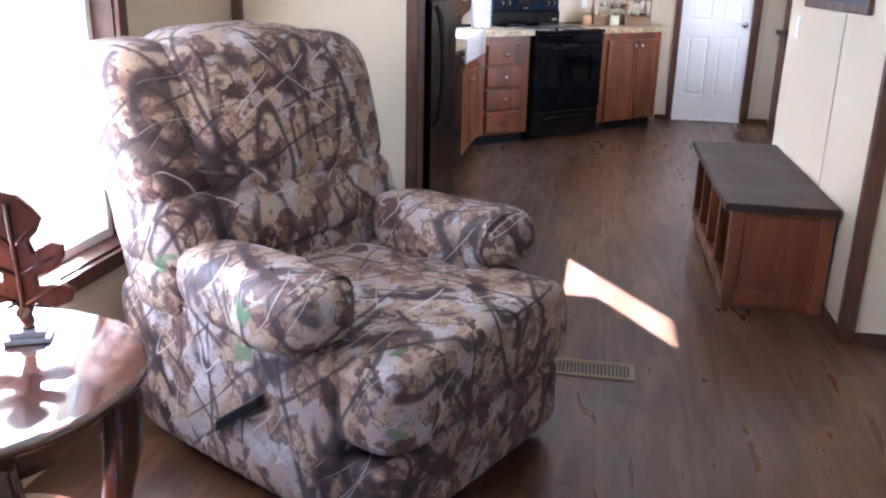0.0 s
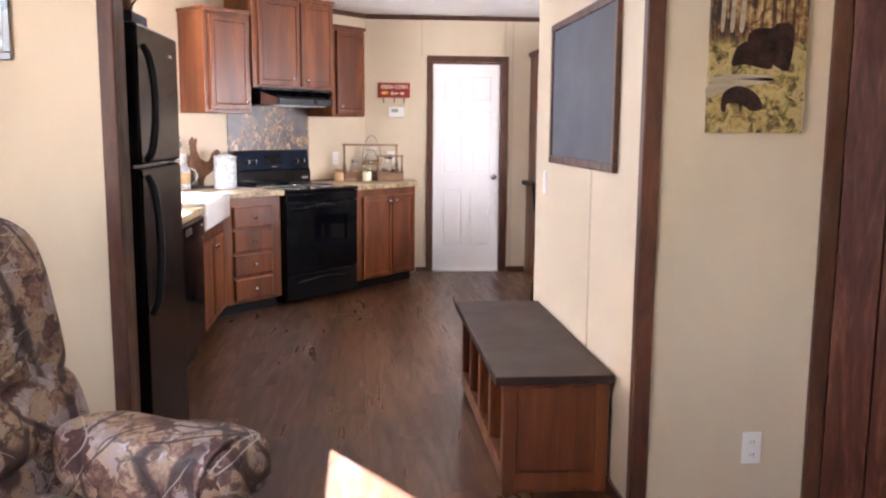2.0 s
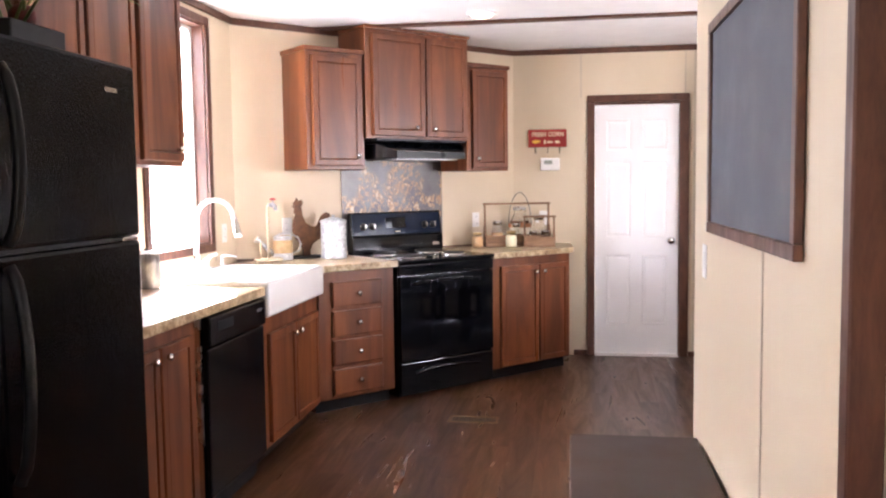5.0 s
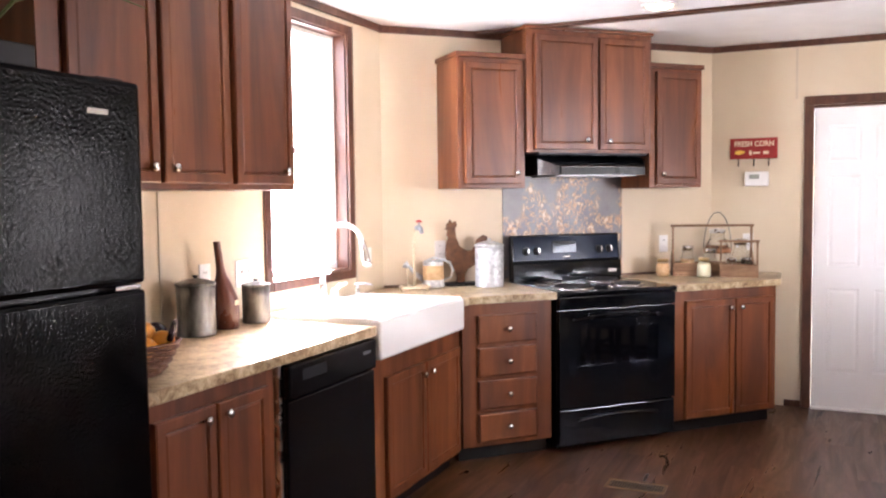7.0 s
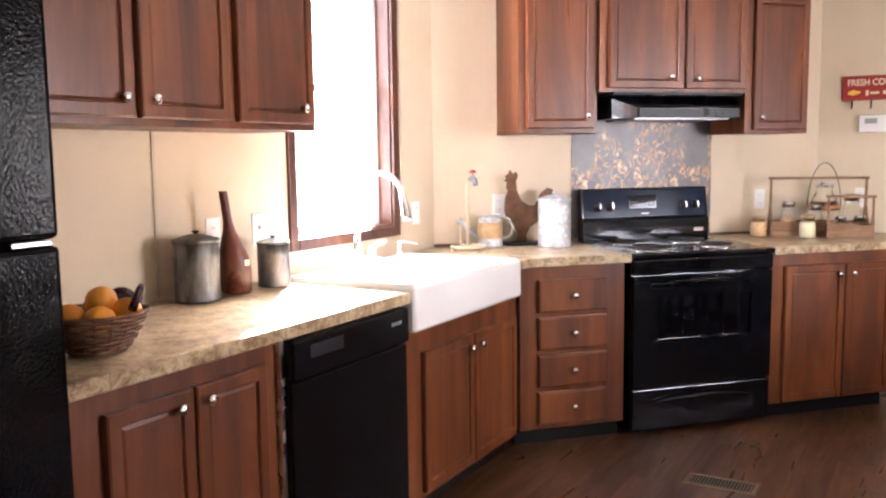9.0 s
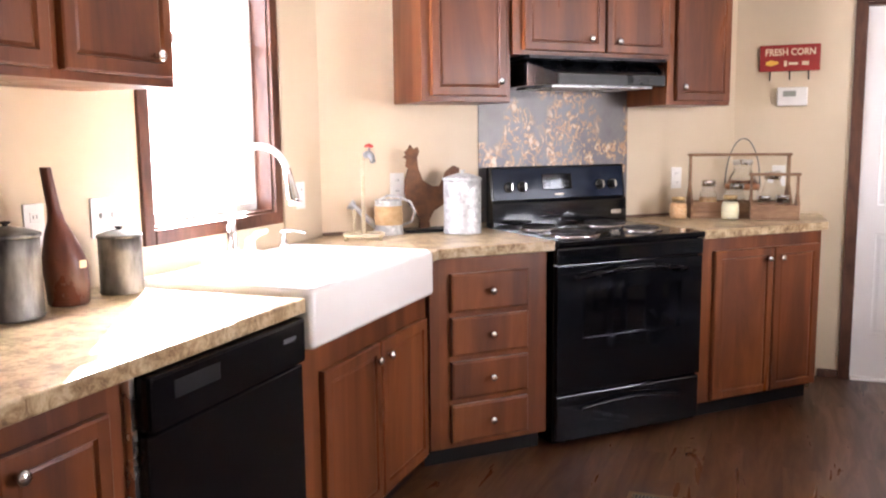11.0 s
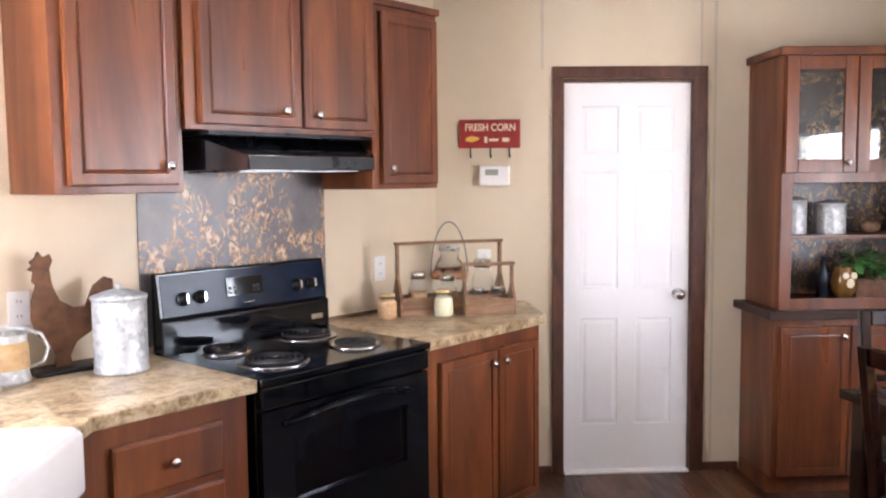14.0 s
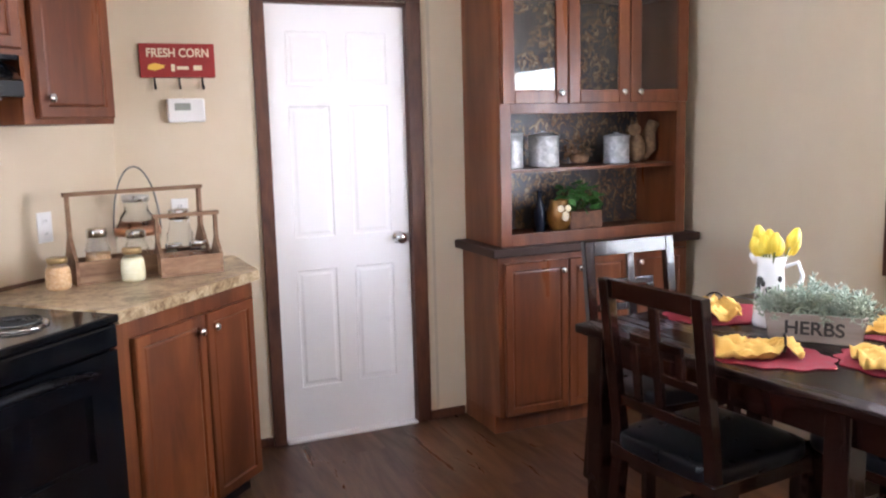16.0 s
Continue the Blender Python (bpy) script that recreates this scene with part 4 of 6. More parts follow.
board = thing("chalkboard", "blank dark slate chalkboard in a brown wood frame", "chalkboard", pose(PX - 0.001, 5.35, 1.224, 0, 0, -90))
w, h = 1.095, 0.665
part("slate", boxes((0.02, w - 0.02, -0.012, -0.002, 0.02, h - 0.02)), plain("slate_chalk_surface", (0.045, 0.055, 0.075), (0.075, 0.085, 0.105), 0.62, scale=4), board)
for b in ((0, w, -0.022, -0.001, 0, 0.034), (0, w, -0.022, -0.001, h - 0.034, h), (0, 0.034, -0.021, -0.001, 0.0345, h - 0.0345), (w - 0.034, w, -0.021, -0.001, 0.0345, h - 0.0345)):
    part("frame_rail", boxes(b, bevel=0.003), DARK_TRIM, board)


def cover_plate(name, label, m, kind="outlet", w=0.07, h=0.115):
    o = thing(name, label, "switch" if kind == "switch" else "outlet", m)
    part("plate", boxes((-w / 2, w / 2, -0.006, -0.001, -h / 2, h / 2), bevel=0.002), PLASTIC, o)
    n_ = max(1, round(w / 0.07))
    for i in range(n_):
        x = (i - (n_ - 1) / 2) * 0.046
        if kind == "switch":
            part("rocker", boxes((x - 0.016, x + 0.016, -0.009, -0.006, -0.032, 0.032), bevel=0.001), PLASTIC, o)
        elif kind == "toggle":
            part("toggle", boxes((x - 0.005, x + 0.005, -0.018, -0.006, -0.002, 0.014), bevel=0.001), PLASTIC, o)
        else:
            for z in (-0.024, 0.024):
                s = part("socket", boxes((x - 0.016, x + 0.016, -0.008, -0.006, z - 0.014, z + 0.014), bevel=0.001), PLASTIC, o)
                part("slots", boxes((x - 0.007, x - 0.005, -0.0085, -0.008, z - 0.005, z + 0.005), (x + 0.005, x + 0.007, -0.0085, -0.008, z - 0.005, z + 0.005)), BLACK_PLASTIC, s)
    return o


cover_plate("light_switch", "white rocker light switch on the closet wall", pose(PX, 5.50, 1.115, 0, 0, -90), "switch")
cover_plate("wall_outlet", "white outlet low on the closet wall", pose(2.04, PY0, 0.262))
cover_plate("wall_outlet", "white outlet above the counter beside the canister", on_left(6.065, 1.12), h=0.12)
cover_plate("wall_switch", "white double toggle switch plate beside the window", on_left(6.33, 1.12), "toggle", w=0.12, h=0.12)
cover_plate("wall_outlet", "white outlet at the far side of the window", on_left(7.465, 1.11))
cover_plate("wall_outlet", "white outlet behind the rooster figure", on_diag(0.363, 1.13))
cover_plate("wall_outlet", "white outlet beside the range above the counter", on_diag(2.0, 1.118))
cover_plate("wall_outlet", "white outlet behind the lantern on the door wall", pose(0.93, YD, 1.12))

# thermostat and sign
th = thing("thermostat", "small white wall thermostat under the red sign", "thermostat", pose(0.905, YD, 1.50))
part("housing", boxes((0, 0.155, -0.03, -0.001, 0, 0.10), bevel=0.008), PLASTIC, th)
part("screen", boxes((0.03, 0.095, -0.0315, -0.029, 0.05, 0.08)), plain("lcd_grey", (0.28, 0.3, 0.26), (0.34, 0.36, 0.31), 0.3), th)

RED = plain("red_sign_paint", (0.25, 0.012, 0.010), (0.36, 0.025, 0.018), 0.55, scale=14)
CREAM = plain("cream_paint", (0.72, 0.62, 0.42), (0.8, 0.7, 0.5), 0.6)
YELLOW = plain("yellow_paint", (0.75, 0.45, 0.05), (0.85, 0.55, 0.09), 0.6)


def lettering(name, text, size, m, material, parent, stretch=1.0):
    cu = bpy.data.curves.new(name, "FONT")
    cu.body, cu.size, cu.extrude, cu.align_x, cu.offset = text, size, 0.0012, "CENTER", size * 0.022
    ob = new(name, cu)
    me = bpy.data.meshes.new_from_object(ob.evaluated_get(bpy.context.evaluated_depsgraph_get()))
    bpy.data.objects.remove(ob)
    me.materials.append(material)
    me.transform(m @ Matrix.Diagonal((stretch, 1, 1, 1)))
    out = new(name, me)
    out.parent = parent
    return out


sign = thing("wall_sign", "red wooden sign reading fresh corn with three hooks", "sign", pose(0.809, YD, 1.687))
part("board", boxes((0, 0.305, -0.016, -0.001, 0, 0.14), bevel=0.003), RED, sign)
UPR = Matrix.Rotation(math.pi / 2, 4, "X")
lettering("lettering", "FRESH CORN", 0.05, Matrix.Translation((0.155, -0.0165, 0.085)) @ UPR, CREAM, sign, 0.86)
part("corn_picture", prism([(0.03, 0.035), (0.06, 0.028), (0.095, 0.04), (0.1, 0.05), (0.06, 0.06), (0.035, 0.052)], 0.0015, at=-0.0175), YELLOW, sign)
part("small_writing", boxes((0.125, 0.14, -0.0175, -0.016, 0.025, 0.055), (0.148, 0.195, -0.0175, -0.016, 0.033, 0.046), (0.215, 0.25, -0.0175, -0.016, 0.03, 0.05)), CREAM, sign, "unreadable cream writing")
for x in (0.055, 0.155, 0.25):
    part("hook", tube([(x, -0.010, -0.001), (x, -0.014, -0.03), (x, -0.022, -0.045), (x, -0.034, -0.047), (x, -0.04, -0.036)], 0.004, 8), DARK_IRON, sign)

# ---- hutch ----
HX, HWd = 2.262, 1.068
hutch = thing("hutch", "cherry hutch with glass doors above and a charcoal ledge", "hutch", pose(HX, YD - 0.002, 0))
LD, UDp = 0.385, 0.37
MOSSY = bark_print("woodland_print_panel", (0.10, 0.095, 0.095), (0.034, 0.032, 0.033), (0.26, 0.145, 0.07), (0.40, 0.31, 0.21), 1.15, 0.6, 0.32)
part("lower_body", boxes((0, HWd, -LD, -0.002, 0.09, 0.859), (0.0, HWd, -LD + 0.05, -0.003, 0, 0.089), bevel=0.002), CHERRY, hutch)
part("ledge", boxes((-0.045, HWd + 0.045, -LD - 0.05, -0.002, 0.86, 0.90), bevel=0.006), BENCH_TOP, hutch, "charcoal laminate ledge")
part("side_panel", boxes((0.02, 0.042, -UDp, -0.002, 0.901, 2.085)), CHERRY, hutch)
part("side_panel", boxes((HWd - 0.042, HWd - 0.02, -UDp, -0.002, 0.901, 2.085)), CHERRY, hutch)
part("back_panel", boxes((0.043, HWd - 0.043, -0.02, -0.003, 0.905, 2.08)), MOSSY, hutch, "camouflage woodland print back")
part("top", boxes((0.0, HWd, -UDp - 0.03, -0.002, 2.086, 2.125), bevel=0.006), CHERRY, hutch)
for z in (0.901, 1.232, 1.515, 2.05):
    part("shelf", boxes((0.043, HWd - 0.043, -UDp + (0.03 if z == 1.232 else 0.022), -0.021, z, z + (0.016 if z == 1.232 else 0.028))), CHERRY, hutch)
fr = [(0.02, 0.075, -UDp - 0.019, -UDp - 0.0005, 0.901, 2.085), (HWd - 0.075, HWd - 0.02, -UDp - 0.019, -UDp - 0.0005, 0.901, 2.085), (0.0755, HWd - 0.0755, -UDp - 0.0185, -UDp - 0.0005, 0.901, 0.955), (0.0755, HWd - 0.0755, -UDp - 0.0185, -UDp - 0.0005, 1.50, 1.56), (0.0755, HWd - 0.0755, -UDp - 0.0185, -UDp - 0.0005, 2.06, 2.085)]
part("face_frame", boxes(*fr, bevel=0.001), CHERRY, hutch)
n3 = 0.3403
for i in range(3):
    x0, x1 = 0.028 + i * n3, 0.022 + (i + 1) * n3
    # lower doors
    cabinet_door(hutch, x0, x1, 0.10, 0.825, -LD, x1 - 0.035 if i == 0 else x0 + 0.055, 0.775)
    z0, z1, y = 1.545, 2.08, -UDp - 0.02
    d = part("glass_door", boxes((x0, x0 + 0.06, y - 0.019, y, z0, z1), (x1 - 0.06, x1, y - 0.019, y, z0, z1), (x0 + 0.0605, x1 - 0.0605, y - 0.018, y, z0, z0 + 0.06), (x0 + 0.0605, x1 - 0.0605, y - 0.018, y, z1 - 0.06, z1), bevel=0.003), CHERRY, hutch)
    part("glass_pane", boxes((x0 + 0.061, x1 - 0.061, y - 0.010, y - 0.006, z0 + 0.061, z1 - 0.061)), GLASS_M, d).visible_shadow = False
    knob(d, x1 - 0.045 if i < 2 else x0 + 0.04, y - 0.019, 1.592)

# ---- dining ----
table = thing("dining_table", "espresso wood dining table laid with red placemats", "table", pose(2.085, 8.06, 0, 0, 0, -83.5))
TL, TW, TZ = 1.22, 0.95, 0.765   # local x along the table towards the viewer, local y across
part("tabletop", boxes((0, TL, 0, TW, TZ - 0.032, TZ), bevel=0.006), ESPRESSO_TOP, table)
for b in ((0.09, TL - 0.09, 0.055, 0.077, TZ - 0.125, TZ - 0.033), (0.09, TL - 0.09, TW - 0.077, TW - 0.055, TZ - 0.125, TZ - 0.033), (0.055, 0.077, 0.09, TW - 0.09, TZ - 0.125, TZ - 0.033), (TL - 0.077, TL - 0.055, 0.09, TW - 0.09, TZ - 0.125, TZ - 0.033)):
    part("apron", boxes(b, bevel=0.002), ESPRESSO, table)
for x in (0.03, 0.96):
    for y in (0.03, TW - 0.105):
        part("leg", boxes((x, x + 0.075, y, y + 0.075, 0, TZ - 0.033), bevel=0.006), ESPRESSO, table)
VINYL = plain("black_seat_vinyl", (0.005, 0.005, 0.006), (0.008, 0.008, 0.009), 0.28, scale=12, fine=200, strength=0.02, spread=0.01, spec=0.3)


def dining_chair(m, label):
    """Local origin on the floor under the seat; the back is at local -x."""
    ch = thing("dining_chair", label, "chair", m, "chairs round the table")
    part("seat_frame", boxes((-0.20, 0.22, -0.215, 0.215, 0.40, 0.45), bevel=0.006), ESPRESSO, ch)
    part("seat", puff(0.015, 0, 0.465, 0.225, 0.215, 0.035, 0.35), VINYL, ch, "black vinyl padded seat")
    for y in (-0.19, 0.19):
        part("front_leg", boxes((0.17, 0.21, y - 0.02, y + 0.02, 0, 0.40), bevel=0.004), ESPRESSO, ch)
        pts = [(-0.245, 0), (-0.195, 0.42), (-0.20, 0.52), (-0.26, 0.985), (-0.225, 0.985), (-0.165, 0.52), (-0.155, 0.42), (-0.205, 0)]
        part("back_post", prism([(a_, b_) for a_, b_ in pts], 0.042, axis="y", at=y - 0.021, bevel=0.004), ESPRESSO, ch)

    def bx(z):
        return -0.18 - 0.055 * (z - 0.5) / 0.48

    def slat(name, y0, y1, z0, z1, t=0.018):
        bm_ = boxes((-t / 2, t / 2, y0, y1, z0, z1), bevel=0.003)
        for v in bm_.verts:
            v.co.x += bx(v.co.z)
        part(name, bm_, ESPRESSO, ch)
    slat("top_rail", -0.169, 0.169, 0.925, 0.985, 0.026)
    slat("lower_rail", -0.169, 0.169, 0.58, 0.615)
    slat("upright_slat", -0.0165, 0.0165, 0.616, 0.924, 0.016)
    slat("upright_slat", 0.077, 0.105, 0.616, 0.797, 0.016)
    slat("upright_slat", -0.105, -0.077, 0.7285, 0.797, 0.016)
    slat("cross_slat", -0.105, -0.017, 0.798, 0.827, 0.016)
    slat("cross_slat", 0.017, 0.105, 0.798, 0.827, 0.016)
    slat("cross_slat", -0.168, -0.017, 0.70, 0.728, 0.016)
    for y in (-0.19, 0.19):
        part("stretcher", boxes((-0.20, 0.17, y - 0.01, y + 0.01, 0.16, 0.19), bevel=0.003), ESPRESSO, ch)
    part("front_stretcher", boxes((-0.02, 0.0, -0.1795, 0.1795, 0.165, 0.185), bevel=0.003), ESPRESSO, ch)
    return ch


dining_chair(pose(2.26, 7.58, 0, 0, 0, 6.6), "espresso wood dining chair with lattice back pushed to the table side")
dining_chair(pose(2.57, 8.20, 0, 0, 0, -92), "espresso wood dining chair at the table end before the hutch")
dining_chair(pose(2.80, 7.30, 0, 0, 0, 186), "espresso wood dining chair on the window side of the table")

# ---- living room ----
CAMO_CLOTH = camo("woodland_print_upholstery", [(0.30, (0.0691, 0.0286, 0.0286)), (0.40, (0.161, 0.0857, 0.0663)), (0.47, (0.29, 0.189, 0.124)), (0.56, (0.387, 0.29, 0.203)), (0.64, (0.299, 0.24, 0.241)), (0.74, (0.424, 0.373, 0.364))], (0.0332, 0.0166, 0.0193), (0.516, 0.47, 0.442), (0.0967, 0.0424, 0.0405), (0.0737, 0.166, 0.0691), 1.12, 0.6, 0.5)
recliner = thing("recliner", "overstuffed recliner in camouflage woodland print upholstery", "armchair", pose(-0.125, 2.905, 0, 0, 0, 63))


def squash(bm_, fn):
    for v in bm_.verts:
        v.co = fn(v.co.copy())
    return bm_


def lean(c, y0=0.18, z0=0.45, k=0.28):
    """Backrest slope."""
    return Vector((c.x, c.y + (c.z - z0) * k, c.z))


# base shell, sides, footrest
part("base", boxes((-0.30, 0.30, -0.36, 0.34, 0.0, 0.06), bevel=0.01), BLACK_PLASTIC, recliner, "dark base under the seat")
for s in (-1, 1):
    side = puff(s * 0.36, -0.0, 0.285, 0.085, 0.42, 0.235, 0.3, wrinkle=0.012, seed=s * 3.0)
    squash(side, lambda c: Vector((c.x, c.y + (0.06 if c.y > 0.1 else 0) * (c.z - 0.1), c.z + 0.03 * max(0, c.y) )))
    sd = part("side_panel", side, CAMO_CLOTH, recliner)
    arm = puff(s * 0.372, -0.135, 0.595, 0.115, 0.275, 0.098, 0.62, wrinkle=0.035, seed=s * 9.0)
    squash(arm, lambda c: Vector((c.x * (1 + 0.06 * (c.y < -0.2)), c.y, c.z - 0.02 * math.cos((c.y + 0.13) * 5))))
    part("armrest", arm, CAMO_CLOTH, recliner)
    ring = [(s * 0.367 + 0.096 * math.cos(a_), -0.345 + 0.012 * math.cos(a_ * 2), 0.582 + 0.088 * math.sin(a_)) for a_ in np.linspace(0, 2 * math.pi, 28, endpoint=False)]
    part("arm_piping", tube(ring, 0.006, 6, closed=True), CAMO_CLOTH, recliner)
part("seat_cushion", squash(puff(0, -0.155, 0.415, 0.295, 0.355, 0.105, 0.38, wrinkle=0.02, seed=4), lambda c: Vector((c.x, c.y, c.z + 0.02 * math.cos(c.x * 5)))), CAMO_CLOTH, recliner)
part("seat_front_roll", squash(puff(0, -0.43, 0.385, 0.42, 0.165, 0.128, 0.34, 60, 30, wrinkle=0.018, seed=5), lambda c: Vector((c.x, c.y, c.z + 0.014 * math.cos(c.x * 3.4)))), CAMO_CLOTH, recliner)
fr_ = part("footrest_panel", puff(0, -0.465, 0.148, 0.41, 0.095, 0.108, 0.26, wrinkle=0.015, seed=6), CAMO_CLOTH, recliner)
part("seat_seam", tube([(0.02, -0.597, 0.40), (0.02, -0.587, 0.48), (0.02, -0.55, 0.521), (0.02, -0.40, 0.531), (0.02, -0.1, 0.535)], 0.0035, 6), CAMO_CLOTH, recliner)
for x in (-0.335, 0.335):
    part("front_seam", tube([(x, -0.556, 0.07), (x, -0.562, 0.15), (x, -0.556, 0.22)], 0.005, 6), CAMO_CLOTH, fr_)
# backrest: lumbar roll, middle roll, tall top pad with side wings
part("back_shell", squash(puff(0, 0.30, 0.64, 0.43, 0.10, 0.47, 0.35, wrinkle=0.01), lambda c: lean(c)), CAMO_CLOTH, recliner)
for name, z, h, d, e in (("lumbar_roll", 0.535, 0.085, 0.125, 0.5), ("middle_roll", 0.675, 0.105, 0.15, 0.5)):
    part(name, squash(puff(0, 0.20, z, 0.335, d, h, e, wrinkle=0.03, seed=z * 9), lambda c: lean(c)), CAMO_CLOTH, recliner)
    for s in (-1, 1):
        part("side_bolster", squash(puff(s * 0.345, 0.205, z, 0.125, d - 0.012, h * 1.02, 0.55, wrinkle=0.035, seed=z * 5 + s), lambda c: lean(c)), CAMO_CLOTH, recliner)
part("head_pad", squash(puff(0, 0.205, 0.955, 0.335, 0.165, 0.235, 0.55, wrinkle=0.025, seed=8), lambda c: lean(c)), CAMO_CLOTH, recliner)
for s in (-1, 1):
    wing = puff(s * 0.335, 0.225, 0.935, 0.145, 0.145, 0.225, 0.6, wrinkle=0.035, seed=11 + s)
    part("head_wing", squash(wing, lambda c: lean(c)), CAMO_CLOTH, recliner)
    # gathered folds where the wings meet the pad
    for k_ in range(4):
        z_ = 0.80 + k_ * 0.035
        part("gather_fold", squash(tube([(s * 0.20, 0.05, z_), (s * 0.25, 0.062, z_ + 0.012), (s * 0.31, 0.085, z_ + 0.03 + 0.012 * k_)], [0.004, 0.009, 0.004], 6), lambda c: lean(c)), CAMO_CLOTH, recliner)
part("recline_lever", squash(boxes((-0.468, -0.443, -0.20, -0.02, 0.255, 0.29), bevel=0.008), lambda c: Vector((c.x, c.y, c.z + -(c.y + 0.11) * 0.75))), BLACK_PLASTIC, recliner, "black plastic lever")

# side table
GLOSSY = wood("glossy_dark_cherry", (0.02, 0.006, 0.004), (0.05, 0.015, 0.008), (0.09, 0.03, 0.015), (9, 9, 3), 0.1, relief=0.02, spec=0.7, coat=1.0)
TXY = (-0.55, 1.93)
stand = thing("side_table", "round glossy dark wood side table with curved legs", "side table", pose(*TXY, 0))
part("tabletop", lathe([(0, 0.572), (0.30, 0.572), (0.33, 0.578), (0.342, 0.588), (0.338, 0.598), (0.325, 0.602), (0, 0.602)], 64), GLOSSY, stand)
part("apron", lathe([(0.255, 0.495), (0.265, 0.495), (0.27, 0.571), (0.255, 0.571), (0.255, 0.495)], 48), GLOSSY, stand)
for i in range(4):
    a_ = math.pi / 4 + i * math.pi / 2
    prof_ = [(0.26, 0.57, 0.046), (0.28, 0.47, 0.05), (0.275, 0.36, 0.042), (0.25, 0.22, 0.032), (0.26, 0.08, 0.027), (0.285, 0.0, 0.032)]
    part("leg", tube([(r_ * math.cos(a_), r_ * math.sin(a_), z_) for r_, z_, _w in prof_], [w_ for *_x, w_ in prof_], 12), GLOSSY, stand)
part("lower_shelf", lathe([(0, 0.17), (0.215, 0.17), (0.22, 0.18), (0.215, 0.19), (0, 0.19)], 40), GLOSSY, stand)

# carved leaf on its base
CARVED = wood("carved_reddish_wood", (0.03, 0.009, 0.005), (0.08, 0.022, 0.011), (0.15, 0.045, 0.022), (8, 8, 3), 0.25)
leaf = thing("leaf_sculpture", "carved reddish wood oak leaf ornament on the side table", "ornament", pose(-0.525, 2.10, 0.603, 0, 0, 25))
half = [(0.012, 0.055), (0.022, 0.08), (0.06, 0.066), (0.092, 0.08), (0.10, 0.105), (0.075, 0.122), (0.034, 0.122), (0.032, 0.142), (0.06, 0.15), (0.088, 0.175), (0.092, 0.205), (0.068, 0.215), (0.034, 0.196), (0.028, 0.218), (0.045, 0.235), (0.058, 0.265), (0.042, 0.29), (0.018, 0.318)]
outline = [(x_, z_) for x_, z_ in half] + [(-x_ * 0.95, z_ + 0.012) for x_, z_ in reversed(half)]
bm = prism(outline, 0.022, axis="y", at=-0.011, bevel=0.004)
part("leaf", squash(bm, lambda c: Vector((c.x, c.y - 0.12 * (c.z - 0.05), c.z))), CARVED, leaf)
part("midrib", tube([(0, -0.013 - 0.12 * (z_ - 0.05), z_) for z_ in np.linspace(0.05, 0.3, 10)], 0.006, 8), CARVED, leaf)
for z_, x_ in ((0.08, 0.075), (0.145, 0.07), (0.21, 0.042)):
    for s in (-1, 1):
        part("vein", tube([(0, -0.012 - 0.12 * (z_ - 0.05), z_), (s * x_ * 0.6, -0.012 - 0.12 * (z_ - 0.025), z_ + 0.025), (s * x_, -0.011 - 0.12 * (z_ - 0.01), z_ + 0.04)], [0.005, 0.004, 0.002], 6), CARVED, leaf)
part("stem", tube([(0, 0, 0.024), (0.004, -0.01, 0.045), (0, -0.03, 0.07)], 0.014, 10), CARVED, leaf)
part("base", boxes((-0.045, 0.045, -0.035, 0.035, 0, 0.012), (-0.036, 0.036, -0.027, 0.027, 0.0125, 0.025), bevel=0.003), GREY_METAL, leaf)

lamp = thing("table_lamp", "table lamp with a tan drum shade on the side table", "lamp", pose(-0.665, 1.80, 0.603))
part("foot", lathe([(0, 0), (0.08, 0), (0.08, 0.012), (0.02, 0.03), (0.016, 0.1), (0.035, 0.18), (0.03, 0.28), (0.012, 0.32), (0.01, 0.52)], 28), DARK_IRON, lamp)
part("shade", lathe([(0.225, 0.455), (0.15, 0.73), (0.147, 0.73), (0.222, 0.455), (0.225, 0.455)], 48), plain("tan_shade_cloth", (0.30, 0.19, 0.10), (0.38, 0.25, 0.14), 0.8), lamp)
part("shade_trim", lathe([(0.227, 0.452), (0.2255, 0.464), (0.221, 0.462), (0.222, 0.452), (0.227, 0.452)], 48), CARVED, lamp)
part("bulb", lathe([(0, 0.52), (0.014, 0.52), (0.03, 0.57), (0.026, 0.61), (0, 0.625)], 20), PLASTIC, lamp)
part("harp", tube([(-0.149, 0, 0.72), (0, 0, 0.70), (0.149, 0, 0.72)], 0.003, 6), NICKEL, lamp)

# framed picture on the partition
pic = thing("picture_frame", "small picture in a pewter frame on the partition", "picture", pose(-0.655, FY - 0.001, 1.58))
for b in ((0, 0.26, -0.02, -0.001, 0, 0.022), (0, 0.26, -0.02, -0.001, 0.328, 0.35), (0, 0.022, -0.019, -0.001, 0.0225, 0.3275), (0.238, 0.26, -0.019, -0.001, 0.0225, 0.3275)):
    part("frame_rail", boxes(b, bevel=0.003), GREY_METAL, pic)
part("print", boxes((0.022, 0.238, -0.008, -0.002, 0.022, 0.328)), plain("grey_print", (0.1, 0.12, 0.12), (0.75, 0.75, 0.72), 0.5, scale=14), pic)

# dark wood entry door standing open beside the closet wall
entry = tagged(thing("door_2", "rustic reddish knotty plank door standing open", "door", pose(2.31, PY0 - 0.01, 0.012, 0, 0, -52)), kind="structure")
for i in range(6):
    part("plank", boxes((0.002 + i * 0.15, 0.147 + i * 0.15, -0.02, 0.02, 0, 2.04), bevel=0.004), RUSTIC, entry)

